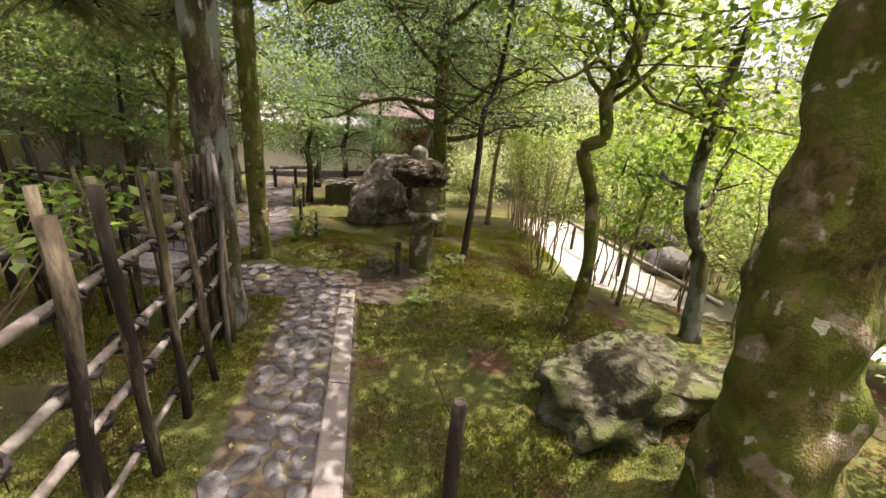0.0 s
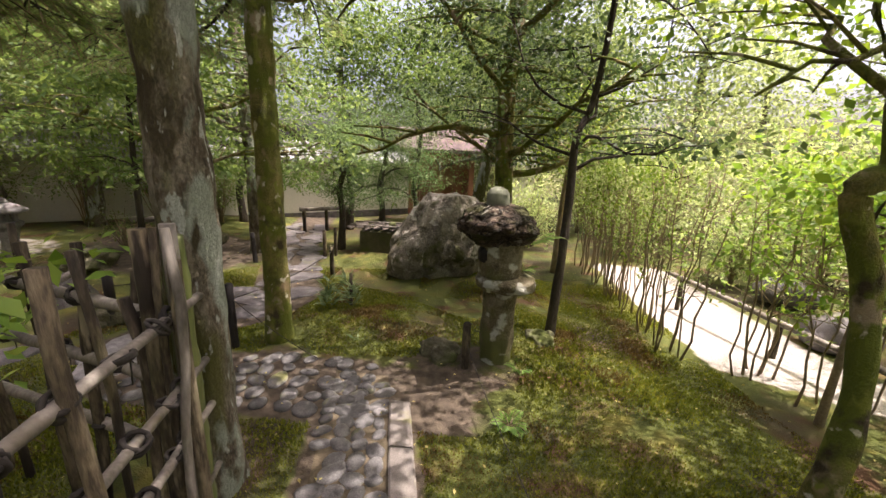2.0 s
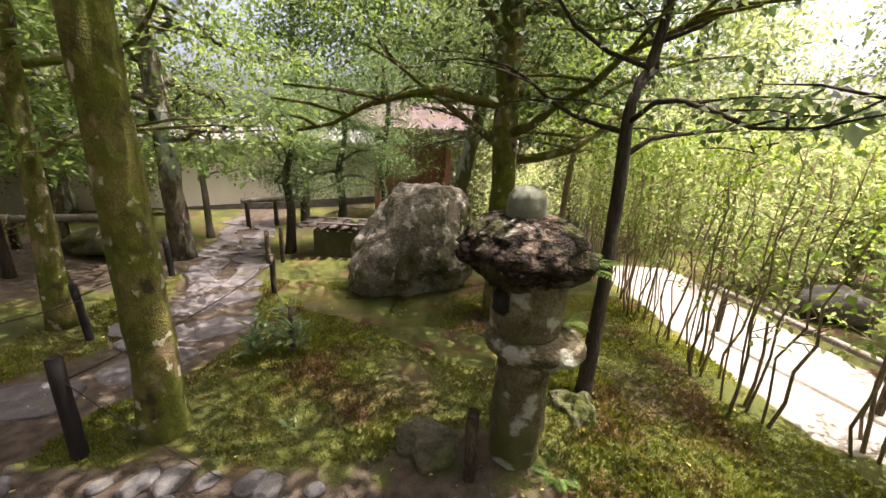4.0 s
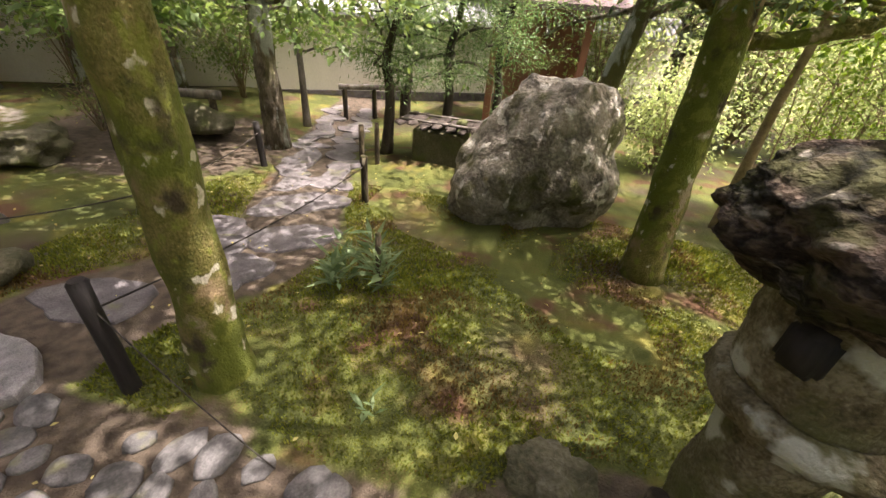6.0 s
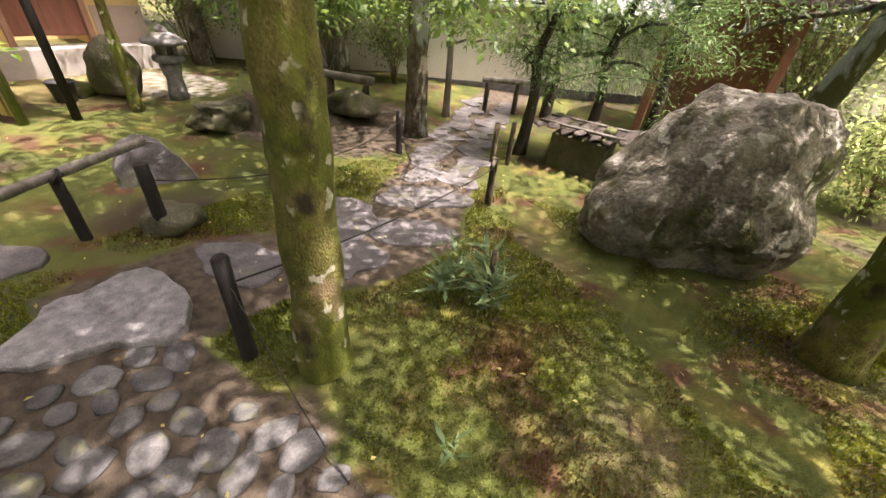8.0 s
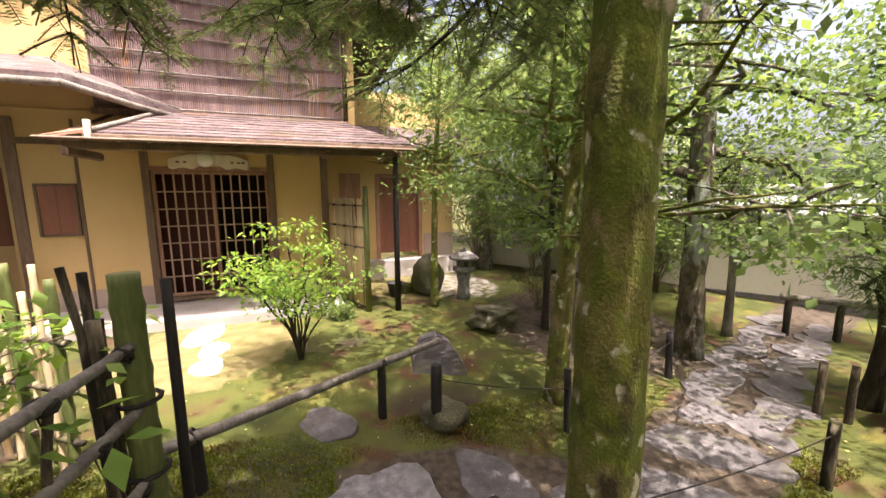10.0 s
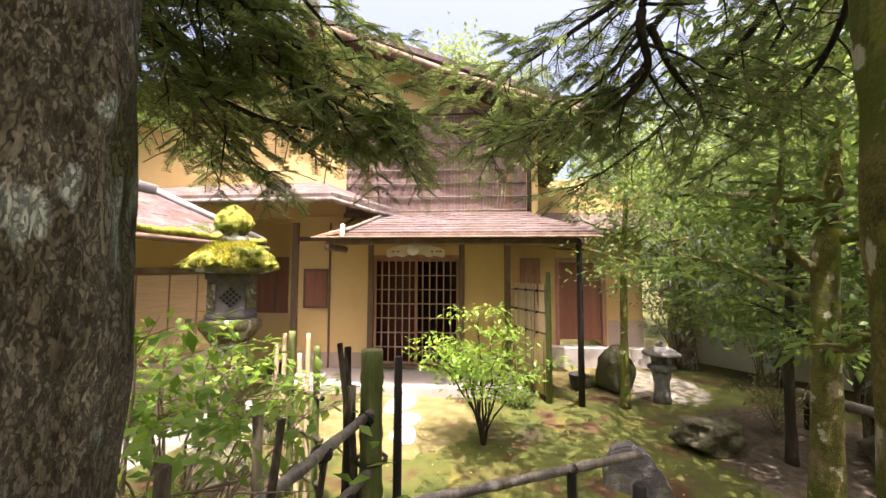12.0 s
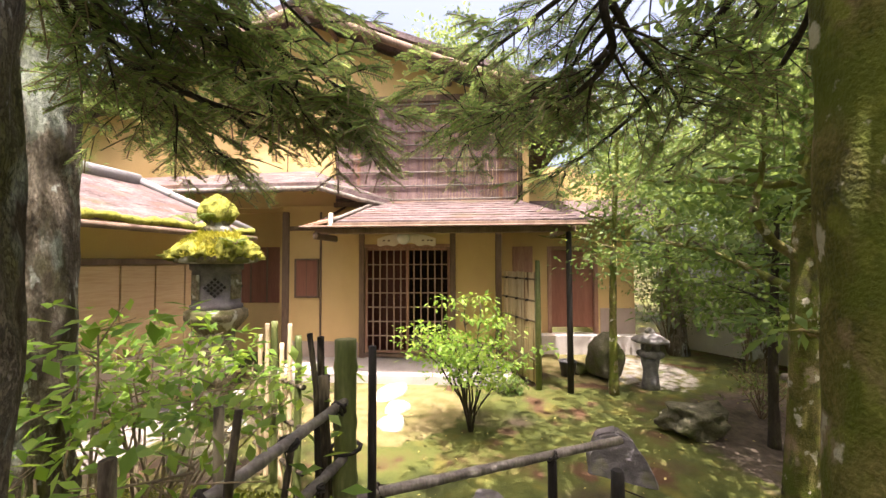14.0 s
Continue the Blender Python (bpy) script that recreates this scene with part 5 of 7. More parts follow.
def lattice_fence(a, b, count, height, rails, seed, label):
    a, b = Vector(a), Vector(b)
    f = thing("pole_fence", label, "fence", at=(a.x, a.y, g(a.x, a.y)))
    inv = Matrix.Translation(f.location).inverted()
    d = (b - a).normalized()
    side = Vector((-d.y, d.x, 0))
    rr = np.random.default_rng(seed)
    for z in rails:
        pole(f, inv, "rail", (a.x - d.x * 0.08, a.y - d.y * 0.08, g(a.x, a.y) + z), (b.x + d.x * 0.05, b.y + d.y * 0.05, g(b.x, b.y) + z + 0.02), 0.025, M_RAIL, seed + z * 10, 10, "grey weathered bamboo rail", 0.06, 7)
    for i in range(count):
        t = i / (count - 1)
        p = a.lerp(b, t) + side * (-0.045 if i % 3 == 1 else 0.045) + d * rr.normal() * 0.025
        z0 = g(p.x, p.y)
        h = height - 0.05 + rr.normal() * 0.11
        lean = Vector((rr.normal() * 0.035, rr.normal() * 0.045, 0))
        pole(f, inv, "stake", (p.x, p.y, z0 - 0.05), (p.x + lean.x, p.y + lean.y, z0 + h), 0.014 + rr.uniform(0, 0.010), M_POLE, seed * 3 + i, 12, "", 0.34, 0, 0.045)
        for z in rails:
            if (i + int(z * 10)) % 2 == 0:
                q = a.lerp(b, t)
                knot(f, inv, (q.x, q.y, z0 + z + 0.005), 0.034, seed + i * 1.3 + z)
    return f, inv


f1, inv1 = path_fence()
f2, inv2 = lattice_fence((-1.75, 2.50, 0), (-3.22, 2.80, 0), 9, 1.34, (0.45, 0.78, 1.06), 8, "rustic stake and bamboo fence running behind the trees")
# corner of the fence: clustered tall poles
for k, (x, y, h, r, m) in enumerate(((-1.62, 2.50, 1.42, 0.030, M_RAIL), (-1.70, 2.46, 1.40, 0.034, M_POLE), (-1.68, 2.58, 1.36, 0.045, M_BAMBOO), (-1.56, 2.44, 1.30, 0.026, M_POLE), (-1.76, 2.55, 1.30, 0.026, M_POLE))):
    pole(f1, inv1, "corner_pole", (x, y, g(x, y) - 0.05), (x + 0.01, y, g(x, y) + h), r, m, 60 + k, 10, "", 0.15, 4 if m is M_BAMBOO else 0)
# thick green bamboo at the second end
for k, (x, y, h, r, m) in enumerate(((-3.32, 2.80, 1.38, 0.062, M_BAMBOO), (-3.22, 2.72, 1.22, 0.028, M_POLE), (-3.36, 2.93, 1.34, 0.024, M_BLACKPOST), (-3.28, 2.68, 1.40, 0.02, M_POLE))):
    pole(f2, inv2, "end_pole", (x, y, g(x, y) - 0.05), (x, y, g(x, y) + h), r, m, 80 + k, 14, "thick green bamboo end post" if m is M_BAMBOO else "", 0.08, 5 if m is M_BAMBOO else 0)
knot(f2, inv2, (-3.32, 2.80, 0.62), 0.075, 5)
knot(f2, inv2, (-3.32, 2.80, 0.28), 0.075, 6)
# paler bamboo fence standing off towards the house
f3 = thing("bamboo_fence", "pale cut bamboo stakes of a low fence in the sun", "fence", at=(-4.0, 2.2, -0.27))
inv3 = Matrix.Translation(f3.location).inverted()
for i in range(6):
    t = i / 5
    x, y = -4.15 - 0.35 * t, 2.15 - 0.50 * t
    pole(f3, inv3, "stake", (x, y, g(x, y) - 0.05), (x, y, g(x, y) + 1.22 + 0.10 * math.sin(i * 2.3)), 0.019 if i % 3 else 0.028, M_PALEBAMBOO if i % 3 else M_BAMBOO, 100 + i, 9, "", 0.1, 4)
for z in (0.3, 0.62, 0.92):
    pole(f3, inv3, "rail", (-4.10, 2.22, -0.26 + z), (-4.55, 1.58, -0.26 + z), 0.020, M_POLE, 120 + z, 9, "", 0.1, 5)


def low_rail():
    f = thing("low_rail", "low rail of one grey bamboo pole on charred posts", "rail", at=(-3.72, 2.86, g(-3.72, 2.86)))
    inv = Matrix.Translation(f.location).inverted()
    pole(f, inv, "rail", (-3.62, 2.66, 0.16), (-4.53, 4.62, 0.165), 0.033, M_RAIL, 5, 12, "", 0.05, 6)
    for x, y in ((-3.74, 2.88), (-4.24, 4.03)):
        pole(f, inv, "post", (x, y, g(x, y) - 0.08), (x, y, 0.145), 0.036, M_BLACKPOST, x, 10, "charred post", 0.1)
        knot(f, inv, (x, y, 0.16), 0.042, x)


low_rail()


def garden_post(label, x, y, top, r, mat, lean=(0, 0), group=""):
    f = thing("garden_post", label, "post", group, at=(x, y, g(x, y)))
    inv = Matrix.Translation(f.location).inverted()
    pole(f, inv, "stake", (x, y, g(x, y) - 0.08), (x + lean[0], y + lean[1], top), r, mat, x * 3 + y, 14, "", 0.08)
    bm = bmesh.new()
    bmesh.ops.create_cone(bm, cap_ends=True, segments=14, radius1=r * 0.96, radius2=r * 0.7, depth=0.014)
    bmesh.ops.translate(bm, vec=(x + lean[0], y + lean[1], top + 0.006), verts=bm.verts[:])
    ob = part("post_top", bm, mat, f)
    ob.matrix_parent_inverse = inv
    return f


garden_post("charred black round post beside the mossy tree", -2.57, 4.14, 0.31, 0.038, M_BLACKPOST)
garden_post("dark round post on the lawn edge", 0.14, 1.24, 0.39, 0.037, M_DARKBARK)
garden_post("broken brown stake near the stone lantern", -0.52, 4.10, 0.13, 0.035, M_POLE, (0.0, 0.03))
garden_post("brown stake on the moss", -2.62, 6.58, 0.06, 0.035, M_POLE)
garden_post("thin grey stake in the moss", -1.86, 5.20, 0.12, 0.020, M_POLE)
garden_post("charred post beside the flagstones", -4.08, 6.98, 0.08, 0.036, M_BLACKPOST, (-0.02, 0.0))
garden_post("thick charred post by the low rail", -3.99, 4.40, 0.20, 0.045, M_BLACKPOST)
garden_post("dark stake by the slim tree", -3.62, 5.35, 0.14, 0.032, M_BLACKPOST, (-0.06, 0.02))
garden_post("stake below the pruned pine", -3.15, 7.6, 0.05, 0.035, M_POLE)
garden_post("second stake below the pruned pine", -2.95, 7.6, 0.1, 0.03, M_POLE)


def rope(a, b, sag, label, r=0.0045):
    pts = [Vector(a).lerp(Vector(b), t) - Vector((0, 0, sag * 4 * t * (1 - t))) for t in np.linspace(0, 1, 12)]
    tagged(tube("boundary_rope", pts, [r] * 12, M_ROPE, None, "", 6), label, "rope")


rope((-2.57, 4.14, 0.18), (-2.62, 6.58, -0.03), 0.06, "thin black rope from the charred post to a stake")
rope((-2.57, 4.14, 0.20), (-1.75, 4.02, g(-1.75, 4.02) + 0.01), 0.03, "thin grey cord trailing from the charred post", 0.003)
rope((-3.99, 4.40, 0.10), (-3.62, 5.35, 0.02), 0.03, "thin black rope between charred posts")
rope((-3.62, 5.35, 0.06), (-4.08, 6.98, -0.02), 0.06, "thin black rope along the flagstones")
rope((0.14, 1.24, 0.26), (-0.52, 4.10, -0.02), 0.12, "thin dark rope over the lawn", 0.003)


def log_rail(a, b, r, label):
    f = thing("log_rail", label, "rail", at=(a[0], a[1], g(a[0], a[1])))
    inv = Matrix.Translation(f.location).inverted()
    pole(f, inv, "log", a, b, r, M_RAIL, a[0], 10, "", 0.12)
    for t in (0.08, 0.5, 0.92):
        p = Vector(a).lerp(Vector(b), t)
        pole(f, inv, "post", (p.x, p.y, g(p.x, p.y) - 0.08), (p.x, p.y, p.z), r * 0.9, M_POLE, p.y, 9)


log_rail((2.12, 6.4, 0.04), (2.72, 3.30, 0.05), 0.032, "weathered brown pole rail along the gravel path")
log_rail((-5.2, 7.7, 0.12), (-6.6, 7.4, 0.10), 0.06, "pale log rail by the flagstones")
log_rail((-4.6, 9.7, 0.05), (-3.6, 10.4, 0.05), 0.05, "pale log rail before the garden wall")


# ---------------------------------------------------------------- stone lantern by the path
def rough_stack(parent, inv, name, rings, mat, seed, label="", sides=30, rough=0.12, freq=2.0, cx=0.0, cy=0.0, squash=1.0):
    """A turned stone form, its surface knocked about."""
    if sides >= 24:
        t0 = np.arange(len(rings))
        t1 = np.linspace(0, len(rings) - 1, (len(rings) - 1) * 4 + 1)
        rings = list(zip(np.interp(t1, t0, [q[0] for q in rings]), np.interp(t1, t0, [q[1] for q in rings])))
        sides = sides * 2
    V, F = [], []
    for j, (z, r) in enumerate(rings):
        for k in range(sides):
            a = 2 * math.pi * k / sides
            q = Vector((math.cos(a) * freq, math.sin(a) * freq, z * 6 + seed))
            rr = r * (1 + rough * noise.noise(q) + rough * 0.5 * noise.noise(q * 2.7) + rough * 0.3 * noise.noise(q * 6.1) + rough * 0.16 * noise.noise(q * 14.0))
            zz = z + rough * 0.10 * noise.noise(q * 1.9 + Vector((7, 7, 7)))
            V.append(Vector((cx + rr * math.cos(a), cy + rr * math.sin(a) * squash, zz)))
    n = len(rings)
    for j in range(n - 1):
        for k in range(sides):
            k2 = (k + 1) % sides
            F.append((j * sides + k, j * sides + k2, (j + 1) * sides + k2, (j + 1) * sides + k))
    F.append(tuple(range(sides))[::-1])
    F.append(tuple(range((n - 1) * sides, n * sides)))
    ob = data_part(name, (V, F), mat, parent, label)
    ob.matrix_parent_inverse = inv
    return ob


def rustic_lantern():
    x, y = -0.265, 4.28
    f = thing("stone_lantern", "rustic natural-stone lantern with broad rough cap, mossy", "lantern", at=(x, y, -0.25))
    inv = Matrix.Translation(f.location).inverted()
    rs = np.linspace
    rough_stack(f, inv, "pedestal", [(z, 0.138 - 0.006 * math.sin(i)) for i, z in enumerate(rs(-0.30, 0.42, 12))], M_LANTERN, 1, "lichen-spotted round pedestal", 30, 0.08, 2, x, y)
    rough_stack(f, inv, "platform", [(0.40, 0.14), (0.415, 0.20), (0.43, 0.238), (0.47, 0.252), (0.505, 0.245), (0.525, 0.215), (0.535, 0.1)], M_LANTERN, 2, "irregular grey platform stone", 30, 0.14, 1.3, x + 0.02, y)
    rough_stack(f, inv, "fire_box", [(0.52, 0.158), (0.54, 0.172), (0.60, 0.177), (0.68, 0.177), (0.78, 0.180), (0.83, 0.168)], M_LANTERN, 3, "", 30, 0.07, 1.6, x - 0.02, y)
    # no hole is cut: a black block stands for the opening's shade
    bm = bmesh.new()
    bmesh.ops.create_cube(bm, size=0.105)
    bmesh.ops.bevel(bm, geom=bm.edges[:], offset=0.016, segments=3, affect="EDGES")
    bmesh.ops.rotate(bm, cent=(0, 0, 0), matrix=Matrix.Rotation(math.atan2(-0.6, -0.8), 3, "Z"), verts=bm.verts[:])
    bmesh.ops.scale(bm, vec=(0.85, 0.85, 1.1), verts=bm.verts[:])
    bmesh.ops.translate(bm, vec=(x - 0.150, y - 0.098, 0.715), verts=bm.verts[:])
    ob = part("light_hole", bm, M_BLACKPOST, f, "dark squarish block for the shaded opening", True)
    ob.matrix_parent_inverse = inv
    rough_stack(f, inv, "cap", [(0.79, 0.10), (0.795, 0.19), (0.83, 0.235), (0.87, 0.27), (0.92, 0.305), (0.985, 0.30), (1.02, 0.275), (1.05, 0.255), (1.08, 0.20), (1.10, 0.11), (1.11, 0.04)], M_CAPSTONE, 4, "flaking reddish-brown cap stone", 56, 0.28, 1.5, x - 0.06, y)
    rough_stack(f, inv, "finial", [(1.08, 0.085), (1.11, 0.092), (1.15, 0.092), (1.19, 0.085), (1.22, 0.066), (1.24, 0.03)], M_FINIAL, 5, "grey-green round finial", 24, 0.08, 1.5, x - 0.075, y)


rustic_lantern()


def fern(x, y, z, n, length, seed, label, mat=None, category="fern", leaflets=16, width=0.22, arch=0.6):
    """Arching fronds with paired leaflets."""
    r = np.random.default_rng(seed)
    f = thing("fern", label, category, at=(x, y, z))
    inv = Matrix.Translation(f.location).inverted()
    C, D, N, Ln = [], [], [], []
    lots = []
    for i in range(n):
        az = 2 * math.pi * i / n + r.uniform(-0.3, 0.3)
        L = length * r.uniform(0.7, 1.15)
        rib = []
        for t in np.linspace(0, 1, 8):
            rr = L * t
            rib.append(Vector((x + math.cos(az) * rr * 0.85, y + math.sin(az) * rr * 0.85, z + L * (0.9 * t - arch * 1.2 * t * t))))
        lots.append(tube_data(rib, list(np.linspace(0.003, 0.001, 8)), 4))
        out = Vector((math.cos(az), math.sin(az), 0))
        sd = Vector((-out.y, out.x, 0))
        for k in range(leaflets):
            t = 0.15 + 0.83 * k / leaflets
            m = t * 7
            p = rib[int(m)].lerp(rib[min(int(m) + 1, 7)], m - int(m))
            w = width * L * math.sin(math.pi * min(1, t * 0.9 + 0.12))
            for s in (1, -1):
                C.append(p)
                D.append(sd * s + out * 0.35 + Vector((0, 0, -0.15)))
                N.append((0.1 * s, 0, 1))
                Ln.append(max(w, 0.008))
    Ln = np.array(Ln)
    ob = kites("frond", C, D, N, Ln, Ln * 0.17, mat or L_FERN, f, 0.1)
    ob.matrix_parent_inverse = inv
    ob = data_part("rib", join_data(lots), M_TWIG, f)
    ob.matrix_parent_inverse = inv


fern(-0.02, 4.52, 0.72, 7, 0.34, 1, "green fern growing behind the lantern cap")
fern(-0.06, 4.14, -0.26, 8, 0.18, 2, "small fern at the lantern's foot")
fern(-0.20, 3.42, -0.24, 9, 0.20, 3, "low leafy fern in the moss")
fern(-0.10, 4.30, 0.55, 5, 0.22, 4, "fern tuft on the lantern's platform")
fern(-0.38, 4.42, 1.0, 4, 0.2, 6, "fern tuft on the lantern's cap")


def tall_lantern():
    """Carved lantern with a hexagonal fire box and moss-grown roof."""
    x, y, b = -5.20, 0.76, -0.28
    f = thing("stone_lantern", "tall carved granite lantern with a bright mossy roof", "lantern", at=(x, y, b))
    inv = Matrix.Translation(f.location).inverted()

    def hexa(name, rings, mat, label="", sides=6):
        return rough_stack(f, inv, name, rings, mat, 9, label, sides, 0.03, 1.5, x, y)
    rough_stack(f, inv, "base", [(b - 0.05, 0.42), (b + 0.12, 0.40), (b + 0.2, 0.30), (b + 0.26, 0.24)], M_LANTERN, 11, "", 18, 0.08, 1.5, x, y)
    rough_stack(f, inv, "shaft", [(b + 0.24, 0.19), (0.2, 0.165), (0.35, 0.18), (0.38, 0.195), (0.42, 0.18), (0.6, 0.16), (0.86, 0.18)], M_LANTERN, 12, "", 20, 0.06, 1.5, x, y)
    hexa("platform", [(0.84, 0.18), (0.92, 0.24), (1.0, 0.30), (1.08, 0.30), (1.1, 0.26)], M_LANTERN)
    hexa("fire_box", [(1.09, 0.25), (1.14, 0.25), (1.15, 0.23), (1.50, 0.23), (1.51, 0.25), (1.58, 0.25)], M_GRANITE, "grey granite fire box with carved panels")
    for k in range(6):
        a = math.pi / 6 + k * math.pi / 3
        c = Vector((x + 0.207 * math.cos(a), y + 0.207 * math.sin(a), 1.33))
        m = Matrix.Translation(c) @ Matrix.Rotation(a, 4, "Z")
        bm = bmesh.new()
        # black squares laid on the face give the shade of pierced holes
        for i in range(4):
            for j in range(4):
                if k % 2 == 0:
                    add_box(bm, (0, -0.075 + i * 0.04, -0.075 + j * 0.04), (0.012, -0.05 + i * 0.04, -0.05 + j * 0.04), m @ Matrix.Rotation(math.pi / 4, 4, "X"))
        if k % 2:
            add_box(bm, (-0.005, -0.085, -0.13), (0.010, 0.085, 0.13), m, 0.01)
            for i in range(6):
                add_box(bm, (0.005, -0.05 + 0.02 * i, -0.08 + 0.025 * ((i * 3) % 6)), (0.022, -0.02 + 0.02 * i, -0.03 + 0.025 * ((i * 3) % 6)), m, 0.006)
        ob = part("carved_panel" if k % 2 else "window_lattice", bm, M_LANTERN if k % 2 else M_BLACKPOST, f, "carved relief panel" if k % 2 else "black squares for the shaded lattice openings")
        ob.matrix_parent_inverse = inv
    hexa("roof", [(1.57, 0.30), (1.585, 0.385), (1.63, 0.395), (1.70, 0.33), (1.80, 0.22), (1.86, 0.15)], M_LANTERN, "", 18)
    rough_stack(f, inv, "roof_moss", [(1.61, 0.40), (1.65, 0.415), (1.72, 0.38), (1.81, 0.27), (1.875, 0.16), (1.885, 0.05)], M_CAPMOSS, 13, "thick yellow-green moss cushion", 56, 0.34, 5.0, x, y)
    rough_stack(f, inv, "neck", [(1.86, 0.11), (1.90, 0.145), (1.95, 0.145), (1.98, 0.10), (2.02, 0.13)], M_LANTERN, 14, "", 20, 0.06, 1.5, x, y)
    rough_stack(f, inv, "finial", [(2.0, 0.11), (2.05, 0.16), (2.12, 0.172), (2.17, 0.155), (2.21, 0.13), (2.27, 0.075), (2.30, 0.02)], M_CAPMOSS, 15, "mossy onion-shaped finial", 32, 0.26, 4, x, y)
    r = np.random.default_rng(5)
    n = 5200
    a, t = r.uniform(0, 6.283, n), r.uniform(0, 1, n)
    rad, z = 0.15 + 0.27 * t, 1.88 - 0.24 * t ** 1.4
    C = np.stack([x + rad * np.cos(a), y + rad * np.sin(a), z], 1)
    ob = kites("moss_fringe", C, unit(n, r) + np.array([0, 0, 0.6]), unit(n, r), 0.045 * r.uniform(0.5, 1.6, n), 0.007, leaf_cap, f)
    ob.matrix_parent_inverse = inv


leaf_cap = leaf_material("cap_moss_blades", (0.20, 0.22, 0.03), (0.34, 0.34, 0.05), (0.48, 0.44, 0.10), 0.3, 0.8)
tall_lantern()
fern(-4.98, 1.10, 1.76, 9, 0.24, 21, "small fern on the lantern's roof")
fern(-5.05, 0.60, 1.98, 9, 0.32, 22, "spiky fern beside the lantern's finial")


def small_lantern():
    x, y = -7.25, 6.05
    b = g(x, y)
    f = thing("small_lantern", "small grey stone lantern beside the entrance court", "lantern", at=(x, y, b))
    inv = Matrix.Translation(f.location).inverted()
    S = lambda name, rings, sides=20: rough_stack(f, inv, name, [(b + z, r) for z, r in rings], M_PALESTONE, 17, "", sides, 0.05, 1.5, x, y)
    S("pedestal", [(-0.03, 0.125), (0.12, 0.115), (0.26, 0.095), (0.34, 0.115), (0.42, 0.13), (0.45, 0.11)])
    S("platform", [(0.44, 0.14), (0.47, 0.185), (0.52, 0.185), (0.54, 0.15)], 6)
    for k in range(4):
        a = math.pi / 4 + k * math.pi / 2
        ob = box("pillar", (x + 0.10 * math.cos(a) - 0.028, y + 0.10 * math.sin(a) - 0.028, b + 0.53), (x + 0.10 * math.cos(a) + 0.028, y + 0.10 * math.sin(a) + 0.028, b + 0.66), M_PALESTONE, f)
        ob.matrix_parent_inverse = inv
    S("cap", [(0.65, 0.16), (0.67, 0.25), (0.71, 0.255), (0.77, 0.16), (0.80, 0.09)], 6)
    S("finial", [(0.79, 0.06), (0.82, 0.07), (0.86, 0.05), (0.88, 0.02)])


small_lantern()


# ---------------------------------------------------------------- rocks
def rock(label, x, y, z, size, seed, mat=None, rough=0.28, cuts=4, flat=None, turn=0.0, freq=1.3, name="boulder", facet=0.0, taper=0.0):
    ob = lump(name, size, mat or M_ROCK, (x, y, z), seed, rough, cuts, None, "", flat, turn, freq, False, facet, taper)
    return tagged(ob, label, "rock")


rock("great upright grey boulder with pale lichen on the moss", -1.03, 7.02, 0.14, (0.72, 0.62, 0.90), 3, None, 0.20, 5, 0.82, 0.25, 1.2, facet=0.30, taper=0.32)
rock("low rough boulder at the trunk's foot", 1.12, 1.92, -0.06, (0.44, 0.38, 0.29), 5, M_DARKROCK, 0.42, 5, None, 0.3, 1.6, facet=0.4)
rock("broad flat-topped boulder behind the trunk", 1.65, 2.15, -0.06, (0.52, 0.42, 0.27), 8, M_DARKROCK, 0.40, 5, 0.6, 0, 1.5, facet=0.3)
rock("dark mossy boulder in the house garden", -5.85, 5.88, -0.17, (0.30, 0.38, 0.25), 11, M_DARKROCK, 0.34, 5, 0.6, 0.4, 1.6, facet=0.35)
def leaning_slab(x, y, label):
    """A split slab with a sloping shoulder, tipped back a little."""
    bm = bmesh.new()
    f = bm.faces.new([bm.verts.new((0, u, z)) for u, z in ((-0.26, -0.15), (0.34, -0.15), (0.24, 0.08), (0.12, 0.26), (-0.02, 0.33), (-0.19, 0.27), (-0.25, 0.10))])
    r = bmesh.ops.extrude_face_region(bm, geom=[f])
    bmesh.ops.translate(bm, vec=(0.13, 0.02, -0.03), verts=[v for v in r["geom"] if isinstance(v, bmesh.types.BMVert)])
    bmesh.ops.recalc_face_normals(bm, faces=bm.faces[:])
    bmesh.ops.bevel(bm, geom=bm.edges[:], offset=0.014, segments=2, affect="EDGES")
    bmesh.ops.triangulate(bm, faces=bm.faces[:])
    bmesh.ops.subdivide_edges(bm, edges=[e for e in bm.edges if e.calc_length() > 0.05], cuts=4, use_grid_fill=True)
    for v in bm.verts:
        q = v.co * 9
        v.co += Vector((noise.noise(q), noise.noise(q + Vector((5, 0, 0))), noise.noise(q + Vector((0, 7, 0))))) * 0.018
    m = Matrix.Translation((x, y, g(x, y) + 0.06)) @ Matrix.Rotation(-0.35, 4, "Z") @ Matrix.Rotation(-0.22, 4, "Y")
    bmesh.ops.transform(bm, matrix=m, verts=bm.verts[:])
    return tagged(part("boulder", bm, M_GRANITE), label, "rock")


